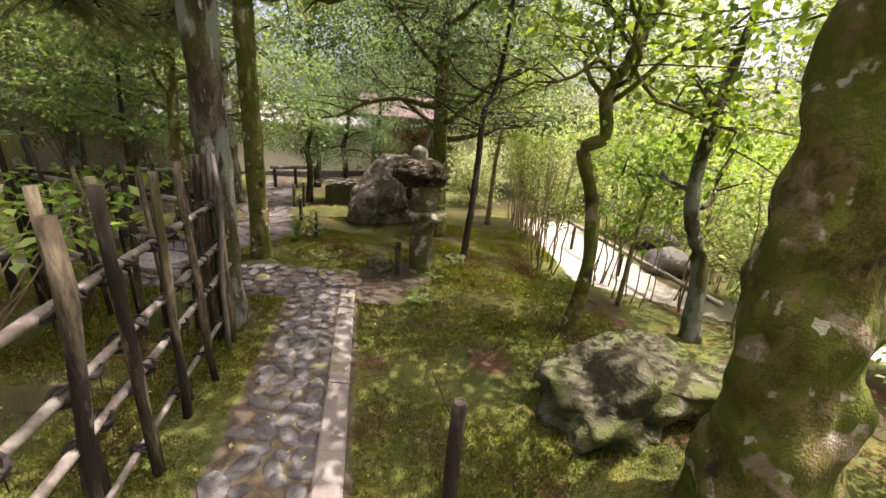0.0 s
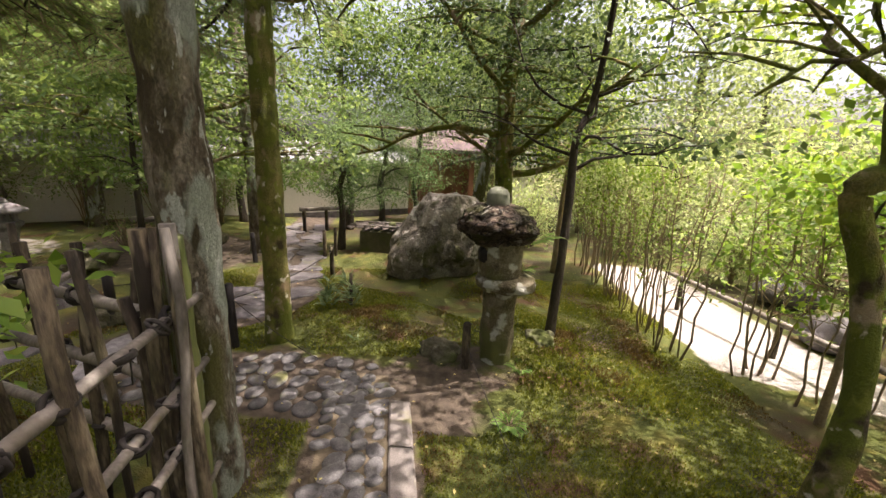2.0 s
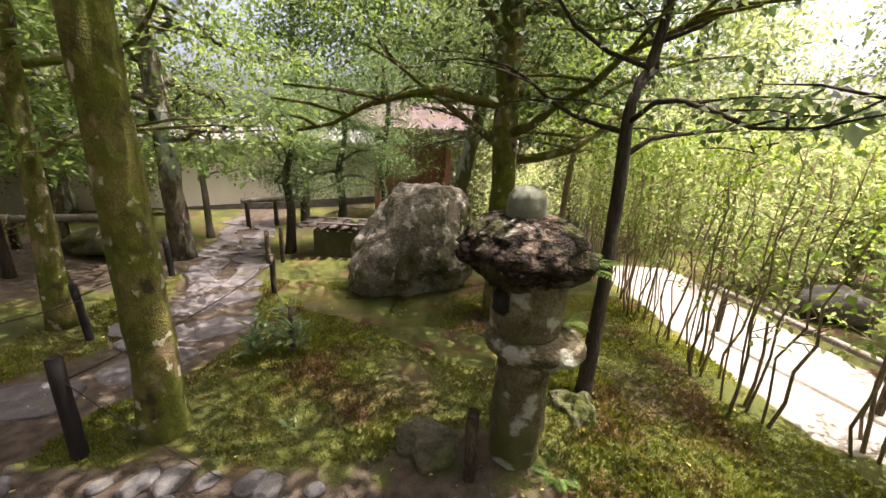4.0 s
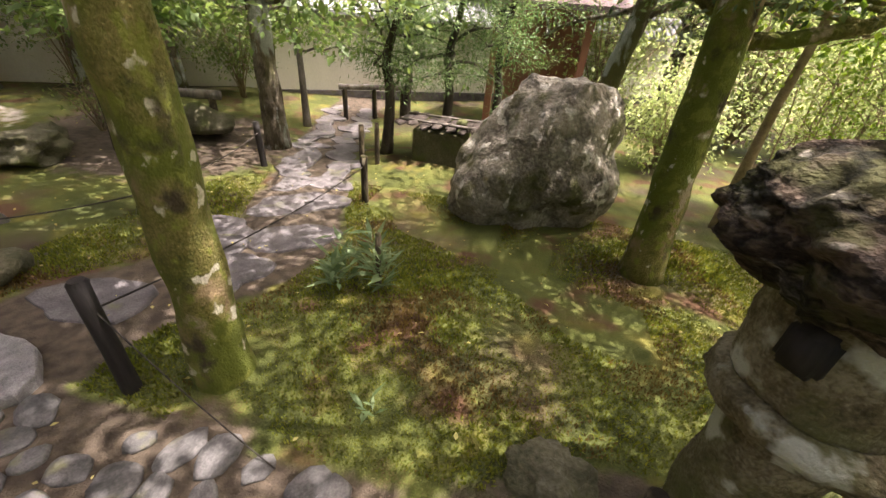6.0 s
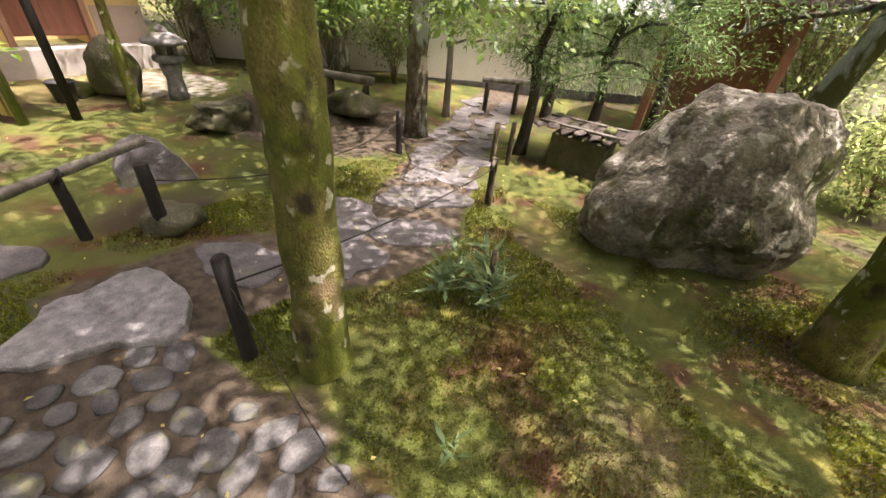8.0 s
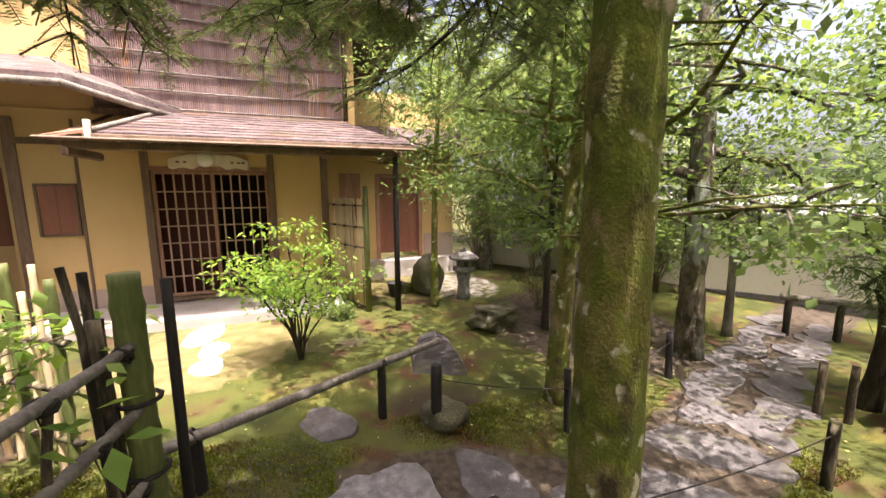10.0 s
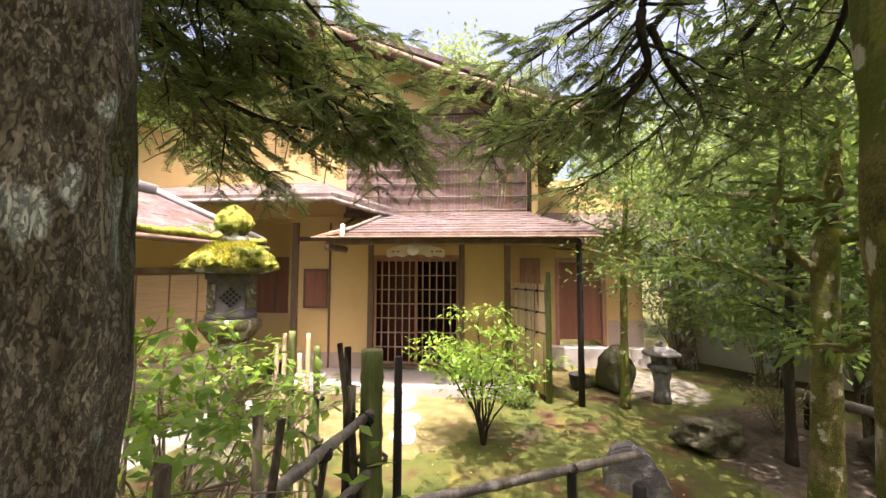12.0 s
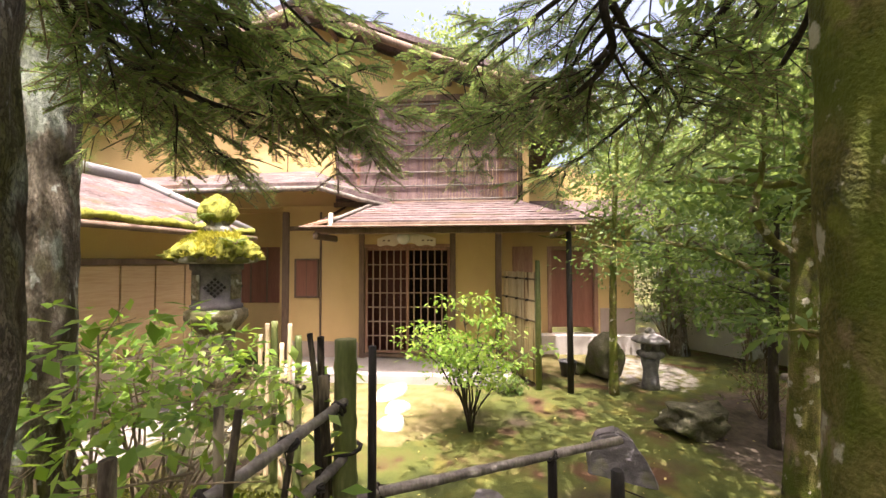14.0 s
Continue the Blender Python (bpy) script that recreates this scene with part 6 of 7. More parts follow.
leaning_slab(-4.95, 4.74, "leaning grey slab of rock behind the low rail")
rock("dark rounded standing stone beside the small lantern", -7.65, 5.55, 0.02, (0.30, 0.27, 0.42), 16, M_DARKROCK, 0.18, 4)
rock("small dark stone near the pail", -7.95, 5.2, -0.2, (0.22, 0.15, 0.12), 18, M_DARKROCK, 0.2, 3)
rock("mossy stone at the charred post", -4.05, 4.48, -0.25, (0.20, 0.17, 0.12), 20, M_DARKROCK, 0.25, 3)
rock("mossy foot stone beside the lantern", -0.74, 4.30, -0.24, (0.16, 0.15, 0.11), 22, M_DARKROCK, 0.35, 4, None, 0, 1.8)
rock("mossy stone below the lantern", 0.16, 4.62, -0.22, (0.14, 0.15, 0.10), 24, M_DARKROCK, 0.35, 4, None, 0, 1.8)
rock("pale garden stone beyond the gravel path", 3.3, 5.2, -0.2, (0.32, 0.28, 0.22), 26, M_GRANITE, 0.22, 3)
rock("grey garden stone beyond the gravel path", 3.8, 6.6, -0.22, (0.35, 0.3, 0.22), 27, M_GRANITE, 0.22, 3)
rock("mossy stone beneath the log rail", -5.4, 7.5, -0.2, (0.4, 0.3, 0.22), 28, M_DARKROCK, 0.25, 3)
rock("dark stone under the mossy tall lantern", -4.6, 1.1, -0.2, (0.3, 0.25, 0.2), 29, M_DARKROCK, 0.25, 3)


def pail():
    x, y = -7.75, 4.98
    f = thing("pail", "small dark pail standing by the porch post", "pail", at=(x, y, g(x, y)))
    inv = Matrix.Translation(f.location).inverted()
    rough_stack(f, inv, "bucket", [(g(x, y), 0.10), (g(x, y) + 0.22, 0.14), (g(x, y) + 0.225, 0.15), (g(x, y) + 0.24, 0.15), (g(x, y) + 0.24, 0.13), (g(x, y) + 0.08, 0.11)], M_BUCKET, 1, "", 20, 0.0, 1, x, y)


pail()


def covered_box():
    """A boarded well box under a rough bark roof."""
    f = thing("well_box", "low weathered box with a rough bark roof", "well", at=(-2.27, 8.0, -0.4))
    inv = Matrix.Translation(f.location).inverted()

    def P(ob):
        ob.matrix_parent_inverse = inv
        return ob
    P(box("body", (-2.58, 7.80, -0.45), (-1.96, 8.25, 0.06), M_DARKROCK, f, "mossy dark stone body", 0.02))
    for i in range(7):
        t = i / 6
        P(lump("bark_strip", (0.075, 0.36, 0.022), M_BARKROOF, (-2.72 + 0.90 * t, 8.02, 0.115 + 0.02 * math.sin(i * 2.3)), i, 0.35, 2, f))
    P(tube("roof_batten", [(-2.76, 7.85, 0.145), (-1.80, 7.83, 0.15)], [0.016, 0.016], M_RAIL, f, "", 7))
    P(tube("roof_batten", [(-2.76, 8.18, 0.145), (-1.80, 8.20, 0.15)], [0.016, 0.016], M_RAIL, f, "", 7))
    P(lump("roof_stone", (0.07, 0.07, 0.06), M_DARKROCK, (-2.0, 7.9, 0.17), 3, 0.2, 2, f))


covered_box()


def shelter():
    """A small timber shelter far behind the boulder."""
    f = thing("garden_shelter", "small brown timber shelter with a shingled roof", "shelter", at=(-1.4, 11.2, -0.5))
    inv = Matrix.Translation(f.location).inverted()
    for x in (-2.2, -0.7):
        for y in (10.9, 12.0):
            box("post", (x - 0.06, y - 0.06, -0.55), (x + 0.06, y + 0.06, 1.55), M_REDWOOD, f).matrix_parent_inverse = inv
    box("back_board", (-2.2, 11.97, -0.4), (-0.7, 12.03, 1.5), M_REDWOOD, f).matrix_parent_inverse = inv
    for s in (-1, 1):
        bm = bmesh.new()
        fc = bm.faces.new([bm.verts.new(p) for p in ((-2.7, 11.45 + s * 1.0, 1.45), (-0.2, 11.45 + s * 1.0, 1.45), (-0.2, 11.45, 2.0), (-2.7, 11.45, 2.0))])
        r = bmesh.ops.extrude_face_region(bm, geom=[fc])
        bmesh.ops.translate(bm, vec=(0, 0, 0.08), verts=[v for v in r["geom"] if isinstance(v, bmesh.types.BMVert)])
        part("roof", bm, M_ROOF, f).matrix_parent_inverse = inv


shelter()
tree("tree", "pale leaning trunk behind the great boulder", [G(-0.55, 8.3), (-0.5, 8.3, 0.6), (-0.38, 8.3, 1.3), (-0.2, 8.3, 2.2), (0.1, 8.3, 3.8)], [0.14, 0.11, 0.10, 0.09, 0.03], M_BARK, L_PINE, 81,
     limbs=10, start=0.5, length=1.3, rise=0.3, per=110, clumps=6, spread=0.24, flat=0.4, size=0.07, aspect=0.12)


# ---------------------------------------------------------------- shrubs
def shrub(name, label, x, y, n, height, spread, leaf, seed, per=22, size=0.06, low=0.35, lens=0.09, flat=0.6, aspect=0.3, bark=None, group="", clumps=5, lean=(0, 0), r0=0.011, category="shrub", zb=None):
    """Several stems fanning from one root, with twigs and leaves on their upper parts."""
    r = np.random.default_rng(seed)
    b = g(x, y) if zb is None else zb
    t = thing(name, label, category, group, at=(x, y, b))
    inv = Matrix.Translation(t.location).inverted()
    C = []
    for i in range(n):
        az = i * 2.4 + r.uniform(-0.5, 0.5)
        rad = spread * math.sqrt((i + 0.5) / n) * r.uniform(0.75, 1.1)
        h = height * r.uniform(0.72, 1.05) * (1 - 0.30 * (rad / spread) ** 2)
        q = []
        for s in np.linspace(0, 1, 7):
            k = s ** 1.25
            q.append(Vector((x + (math.cos(az) * rad + lean[0]) * k + r.normal() * 0.018, y + (math.sin(az) * rad + lean[1]) * k + r.normal() * 0.018, b - 0.04 + h * s ** 0.85)))
        lots = [tube_data(q, list(np.linspace(r0, r0 * 0.3, 7)), 6, 0.1, i)]
        for j in range(clumps):
            m = (low + (1 - low) * (j + r.uniform(0, 1)) / clumps) * 6
            p = q[min(int(m), 5)].lerp(q[min(int(m) + 1, 6)], m - int(m))
            e = p + Vector((r.normal() * 0.12, r.normal() * 0.12, r.uniform(-0.02, 0.10))) * (spread / 0.6)
            C.append(tuple(e))
            lots.append(tube_data([p, e], [r0 * 0.35, r0 * 0.15], 4))
        ob = data_part("stem", join_data(lots), bark or M_TWIG, t)
        ob.matrix_parent_inverse = inv
    ob = leaf_mesh("foliage", C, per, lens, flat, size, leaf, t, r, aspect * 0.85, "stuff", 2.0)
    ob.matrix_parent_inverse = inv
    return t


shrub("shrub", "bright green airy shrub in the sunny court", -5.58, 3.42, 11, 1.55, 0.66, L_BRIGHT, 3, 27, 0.066, 0.50, 0.10, 0.20, clumps=8, bark=M_DARKBARK, r0=0.015)
shrub("shrub", "leafy green shrub growing through the fence", -2.80, 1.85, 14, 1.50, 0.95, L_BRIGHT, 4, 11, 0.088, 0.84, 0.12, 0.16, clumps=5, lean=(-0.15, 0.1))
shrub("shrub", "leafy green shrub growing behind the fence", -3.5, 1.55, 13, 1.5, 0.85, L_BRIGHT, 5, 13, 0.088, 0.82, 0.12, 0.16, clumps=5)
shrub("shrub", "dark-leaved shrub behind the fence stakes", -2.3, 0.4, 16, 1.7, 0.8, L_BROAD, 6, 22, 0.09, 0.2, 0.14, 0.6, clumps=6)
shrub("shrub", "dark-leaved bush beside the fence", -2.7, -0.1, 16, 2.1, 0.9, L_BROAD, 16, 26, 0.09, 0.2, 0.16, 0.6, clumps=7)
shrub("shrub", "thin twiggy bush beside the small lantern", -6.3, 6.9, 12, 0.8, 0.5, L_FAR, 7, 5, 0.05, 0.3, 0.08)
shrub("shrub", "small sprig at the bamboo screen's foot", -6.85, 4.0, 6, 0.28, 0.22, L_BROAD, 8, 14, 0.06, 0.3, 0.05)
shrub("shrub", "low round bush beneath the pruned pines", -1.2, 8.6, 12, 1.1, 0.6, L_PINE, 9, 40, 0.05, 0.2, 0.10)
def hedge_shrub(x, y, half, low, top, stems, leaves, leaf, seed, label, size=0.045, bark=None):
    """A clipped hedge plant: bare upright stems below, twiggy leafy box above."""
    r = np.random.default_rng(seed)
    b = g(x, y)
    t = thing("hedge_shrub", label, "shrub", "hedge along the gravel path", at=(x, y, b))
    inv = Matrix.Translation(t.location).inverted()
    tips = []
    for i in range(stems):
        az = i * 2.4 + r.uniform(-0.5, 0.5)
        k = math.sqrt((i + 0.5) / stems)
        ex, ey, h = x + math.cos(az) * half[0] * k, y + math.sin(az) * half[1] * k, top * r.uniform(0.72, 0.98)
        q = [Vector((x + (ex - x) * (0.5 + 0.5 * s ** 1.3) + r.normal() * 0.02, y + (ey - y) * (0.5 + 0.5 * s ** 1.3) + r.normal() * 0.02, b - 0.04 + (h - b) * s)) for s in np.linspace(0, 1, 8)]
        lots = [tube_data(q, list(np.linspace(0.0105, 0.0035, 8) * r.uniform(0.7, 1.3)), 6, 0.1, i)]
        for j in range(9):
            m = r.uniform(2.4, 6.9)
            p = q[int(m)].lerp(q[int(m) + 1], m - int(m))
            e = p + Vector((r.normal() * 0.13, r.normal() * 0.13, r.uniform(0.04, 0.22)))
            e.z = min(e.z, top)
            lots.append(tube_data([p, p.lerp(e, 0.5) + Vector((0.01, 0, 0.015)), e], [0.0045, 0.003, 0.0015], 4))
            tips.append(e)
        data_part("stem", join_data(lots), bark or M_TWIG, t).matrix_parent_inverse = inv
    n = leaves
    z = low + (top - low) * r.beta(1.9, 1.0, n)
    C = np.stack([x + half[0] * r.uniform(-1.05, 1.05, n), y + half[1] * r.uniform(-1.05, 1.05, n), z + r.normal(size=n) * 0.012], 1)
    pat = np.array([noise.noise(Vector(c) * 3.4 + Vector((seed, 0, 0))) for c in C])
    C = C[pat > -0.12 - 0.35 * (C[:, 2] - low) / (top - low)]
    T = np.repeat(np.array([tuple(e) for e in tips]), 7, axis=0)
    C = np.concatenate([C, T + r.normal(size=T.shape) * 0.035])
    n = len(C)
    ln = size * r.uniform(0.6, 1.3, n)
    D = unit(n, r) + np.array([0, 0, 0.25])
    kites("foliage", C, D, unit(n, r) + np.array([0, 0, 1.6]), ln, ln * 0.27, leaf, t, 0.2, "stuff").matrix_parent_inverse = inv
    return t


# every other hedge plant takes the leaves with sunlight in their colour
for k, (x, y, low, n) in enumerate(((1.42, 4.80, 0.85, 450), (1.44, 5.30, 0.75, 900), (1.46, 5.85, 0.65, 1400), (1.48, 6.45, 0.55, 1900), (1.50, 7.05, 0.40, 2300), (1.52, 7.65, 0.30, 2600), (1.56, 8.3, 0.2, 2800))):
    hedge_shrub(x, y, (0.34, 0.32), low, 1.60, 7 if y < 6 else 11, n, L_MAPLE if k % 2 else L_SUNTINT, 200 + k, "tall clipped hedge shrub with bare brown stems")
for k, (x, y, hx, hy, low, top, st, n) in enumerate(((1.98, 4.46, 0.42, 0.30, 0.85, 1.52, 7, 450), (2.08, 3.88, 0.50, 0.45, 0.95, 1.58, 4, 650), (2.62, 3.95, 0.50, 0.5, 0.95, 1.60, 4, 700), (3.1, 3.2, 0.55, 0.6, 0.9, 1.62, 5, 900), (3.75, 4.7, 0.55, 0.7, 0.7, 1.62, 7, 1300), (3.9, 6.1, 0.55, 0.7, 0.5, 1.62, 7, 1500))):
    hedge_shrub(x, y, (hx, hy), low, top, st, n, L_BRIGHT if k % 2 == 0 else L_MAPLE, 220 + k, "airy clipped shrub with a flat leafy top", 0.055)
# bushes and tall shrubs on the bright side, leaf colour paled for sunlight
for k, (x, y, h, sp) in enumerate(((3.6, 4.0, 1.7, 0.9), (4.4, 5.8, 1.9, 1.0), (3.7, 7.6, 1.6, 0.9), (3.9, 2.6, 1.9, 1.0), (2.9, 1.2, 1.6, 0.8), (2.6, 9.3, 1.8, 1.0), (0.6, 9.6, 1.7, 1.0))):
    shrub("shrub", "green bush beyond the gravel path, sunlight put into its leaf colour", x, y, 16, h, sp, L_SUNTINT, 230 + k, 26, 0.075, 0.15, 0.18, 0.6, clumps=8, group="bushes beyond the path")
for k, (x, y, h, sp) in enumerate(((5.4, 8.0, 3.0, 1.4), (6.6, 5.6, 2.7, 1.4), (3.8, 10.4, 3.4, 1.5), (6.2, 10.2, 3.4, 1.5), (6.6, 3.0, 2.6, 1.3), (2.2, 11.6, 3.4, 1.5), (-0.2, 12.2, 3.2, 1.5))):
    shrub("tall_shrub", "tall shrub at the garden's far side, leaves coloured as sunlit", x, y, 22, h, sp, L_SUNTINT, 270 + k, 30, 0.085, 0.12, 0.24, 0.7, clumps=10, group="tall shrubs", r0=0.02)
for k, (x, y, h, sp) in enumerate(((-9.5, 7.4, 2.7, 1.0), (-7.5, 8.9, 2.6, 1.0), (-8.4, 8.2, 2.7, 1.0), (-6.4, 9.5, 2.0, 0.8))):
    shrub("shrub", "green bush by the white wall", x, y, 14, h, sp, L_FAR, 250 + k, 34, 0.07, 0.30, 0.16, 0.6, clumps=7, group="bushes by the wall")


def rosette(x, y, label, n, length, seed, mat, z=None, tall=0.0):
    r = np.random.default_rng(seed)
    az = r.uniform(0, 6.283, n)
    D = np.stack([np.cos(az), np.sin(az), r.uniform(0.15, 1.1, n)], 1)
    C = np.tile([x, y, (g(x, y) if z is None else z) + 0.02], (n, 1)) + r.normal(size=(n, 3)) * [0.02, 0.02, 0.03] + np.outer(r.uniform(0, 1, n), [0.0, 0.0, tall])
    ln = length * r.uniform(0.6, 1.1, n)
    tagged(kites("plant", C, D, np.tile([0, 0, 1.0], (n, 1)) + r.normal(size=(n, 3)) * 0.2, ln, ln * 0.095, mat, None, 0.35), label, "plant")


rosette(-1.52, 4.33, "small grey-green leafy plant on the moss", 11, 0.10, 1, L_GREY)
for k in range(4):
    rosette(-1.98 + 0.16 * math.cos(k * 1.3), 5.16 + 0.14 * math.sin(k * 1.3), "grey-green long-leaved plant on the moss mound", 40, 0.17, 3 + k, L_GREY, None, 0.20 + 0.05 * (k % 3))
rosette(-3.55, 2.55, "low green plant beneath the fence", 14, 0.12, 9, L_BROAD)


# ---------------------------------------------------------------- conifer boughs near the eye
def sprays(name, parent, inv, roots, dirs, length, seed, mat, needle=0.022, step=0.0075):
    """Flat comb-like twigs of short needles."""
    r = np.random.default_rng(seed)
    C, D, N = [], [], []
    lots = []
    for p, d in zip(roots, dirs):
        p, d = Vector(p), Vector(d).normalized()
        L = length * r.uniform(0.6, 1.2)
        up = Vector((r.normal() * 0.25, r.normal() * 0.25, 1)).normalized()
        sd = d.cross(up).normalized()
        k = int(L / step)
        pts = []
        for i in range(k + 1):
            t = i / k
            q = p + d * L * t + Vector((0, 0, -0.15 * L * t * t))
            pts.append(q)
            for s in (1, -1):
                C.append(q)
                D.append(sd * s + d * 0.30 + up * r.uniform(-0.12, 0.2))
                N.append(up)
        lots.append(tube_data(pts[::3] + [pts[-1]], [0.0022] * (len(pts[::3]) + 1), 4))
    n = len(C)
    ln = needle * r.uniform(0.7, 1.15, n)
    ob = kites(name, C, D, N, ln, ln * 0.15, mat, parent, 0.1, "stuff")
    ob.matrix_parent_inverse = inv
    ob = data_part("fine_wood", join_data(lots), M_TWIG, parent)
    ob["kind"] = "stuff"
    ob.matrix_parent_inverse = inv


def bough(parent, path, r0, seed, density, length, side_len, mat=None, needle=0.024, drop=0.0):
    """One crooked bough with side shoots carrying needle sprays."""
    r = np.random.default_rng(seed)
    inv = Matrix.Translation(parent.location).inverted()
    P = smooth_path(path, 6)
    lots = [tube_data(P, list(np.linspace(r0, r0 * 0.3, len(P))), 9, 0.2, seed)]
    roots, dirs = [], []
    for i in range(density):
        s = (0.12 + 0.88 * i / density) * (len(P) - 1)
        k = min(int(s), len(P) - 2)
        p = P[k].lerp(P[k + 1], s - k)
        d = (P[k + 1] - P[k]).normalized()
        sd = d.cross(Vector((0, 0, 1))).normalized() * (1 if i % 2 else -1)
        L = side_len * r.uniform(0.5, 1.2)
        dirn = (sd * 0.9 + d * 0.6 + Vector((0, 0, r.uniform(-0.35, 0.15) - drop))).normalized()
        q = [p]
        for j in range(4):
            dirn = (dirn + Vector(r.normal(size=3)) * 0.18 + Vector((0, 0, -0.05))).normalized()
            q.append(q[-1] + dirn * L / 4)
        lots.append(tube_data(q, list(np.linspace(r0 * 0.28, r0 * 0.1, 5)), 5))
        for j in range(1, 5):
            for e in ((-1, 1) if j != 2 else (1,)):
                dd = (q[j] - q[j - 1]).normalized()
                ss = dd.cross(Vector((0, 0, 1))).normalized() * e
                roots.append(q[j])
                dirs.append(ss * 0.8 + dd * 0.8 + Vector((0, 0, r.uniform(-0.3, 0.15))))
        roots.append(q[-1])
        dirs.append(dirn)
    ob = data_part("bough", join_data(lots), M_DARKBARK, parent)
    ob.matrix_parent_inverse = inv
    sprays("needle_sprays", parent, inv, roots, dirs, length, seed + 1, mat or L_YEW, needle)


second = tree("conifer", "mossy-barked conifer standing behind the leafy shrubs", [G(-3.02, 1.38), (-3.02, 1.38, 1.2), (-3.03, 1.37, 2.6), (-3.0, 1.4, 5), (-3.0, 1.4, 6.5)], [0.17, 0.15, 0.14, 0.10, 0.03], M_BARK, L_NEEDLE, 71,
              limbs=6, start=0.60, length=1.3, rise=0.2, per=100, clumps=8, spread=0.25, flat=0.3, size=0.06, sides=40, aspect=0.16, relief=0.008, over=0.12)
thick = [o for o in scene.objects if o.get("label", "").startswith("thick grey-barked")][0]
bough(thick, [(-1.74, 2.70, 2.85), (-1.98, 2.52, 2.62), (-2.22, 2.36, 2.42), (-2.40, 2.42, 2.20), (-2.48, 2.56, 2.12), (-2.55, 2.75, 2.06)], 0.022, 301, 24, 0.11, 0.24, needle=0.027)
bough(thick, [(-1.75, 2.70, 2.80), (-2.12, 2.52, 2.58), (-2.42, 2.58, 2.36), (-2.56, 2.86, 2.17), (-2.62, 3.10, 2.05)], 0.018, 302, 42, 0.11, 0.26, needle=0.027)
bough(thick, [(-2.12, 2.52, 2.58), (-2.55, 2.50, 2.44), (-2.80, 2.65, 2.28), (-2.92, 2.95, 2.10)], 0.014, 303, 35, 0.11, 0.28, needle=0.027)
bough(thick, [(-2.22, 2.36, 2.42), (-2.55, 2.22, 2.34), (-2.85, 2.20, 2.20), (-3.05, 2.35, 2.05)], 0.014, 304, 33, 0.11, 0.28, needle=0.027)
bough(thick, [(-1.74, 2.70, 3.0), (-2.3, 2.6, 2.9), (-2.7, 2.6, 2.75), (-3.1, 2.8, 2.6)], 0.018, 311, 26, 0.11, 0.34, needle=0.027)
mossy = [o for o in scene.objects if o.get("label", "").startswith("upright moss-covered")][0]
bough(mossy, [(-2.26, 4.36, 2.95), (-2.50, 4.05, 2.80), (-2.66, 3.96, 2.62), (-2.62, 3.90, 2.42), (-2.70, 3.95, 2.30), (-2.78, 3.82, 2.18), (-2.85, 3.62, 2.13)], 0.024, 305, 18, 0.11, 0.30, needle=0.027)
bough(mossy, [(-2.68, 3.93, 2.30), (-2.85, 3.80, 2.22), (-3.0, 3.55, 2.22), (-3.05, 3.3, 2.24)], 0.012, 306, 18, 0.11, 0.28, needle=0.027)
bough(mossy, [(-2.66, 3.96, 2.62), (-2.95, 3.75, 2.62), (-3.2, 3.55, 2.6), (-3.4, 3.4, 2.55)], 0.014, 307, 22, 0.11, 0.34, needle=0.027)
bough(mossy, [(-2.62, 3.93, 2.42), (-2.80, 4.1, 2.34), (-3.0, 4.3, 2.30), (-3.3, 4.5, 2.28)], 0.014, 308, 22, 0.11, 0.32, needle=0.027)
bough(mossy, [(-2.26, 4.36, 3.1), (-2.7, 4.6, 2.9), (-3.2, 4.8, 2.75), (-3.7, 4.9, 2.6)], 0.018, 310, 24, 0.11, 0.34, needle=0.027)
for k, (path, r0, n) in enumerate((
        ([(-2.26, 4.4, 2.95), (-2.6, 5.0, 2.85), (-2.9, 5.6, 2.65), (-3.1, 6.1, 2.45)], 0.017, 26),
        ([(-2.26, 4.4, 3.15), (-2.3, 5.1, 3.05), (-2.4, 5.8, 2.9), (-2.6, 6.4, 2.75)], 0.017, 26),
        ([(-2.26, 4.36, 3.0), (-2.75, 4.2, 2.75), (-3.1, 3.95, 2.5), (-3.35, 3.6, 2.35), (-3.5, 3.3, 2.3)], 0.018, 24),
        ([(-2.26, 4.36, 2.9), (-2.8, 4.45, 2.6), (-3.2, 4.3, 2.35), (-3.5, 4.1, 2.18), (-3.7, 3.9, 2.08)], 0.016, 22),
        ([(-2.3, 4.4, 2.8), (-2.9, 4.75, 2.5), (-3.4, 4.8, 2.3), (-3.9, 4.7, 2.15)], 0.016, 22))):
    bough(mossy, path, r0, 320 + k, n, 0.12, 0.36, needle=0.028)
bough(thick, [(-1.75, 2.70, 2.9), (-2.2, 2.45, 2.7), (-2.6, 2.3, 2.5), (-3.0, 2.15, 2.36)], 0.016, 331, 26, 0.11, 0.28, needle=0.027)
bough(thick, [(-2.22, 2.36, 2.42), (-2.55, 2.12, 2.34), (-2.9, 1.98, 2.27), (-3.2, 2.0, 2.18)], 0.013, 332, 24, 0.11, 0.26, needle=0.027)
bough(thick, [(-1.98, 2.52, 2.62), (-2.30, 2.62, 2.40), (-2.55, 2.90, 2.24), (-2.62, 3.05, 2.16)], 0.013, 330, 22, 0.11, 0.27, needle=0.027)


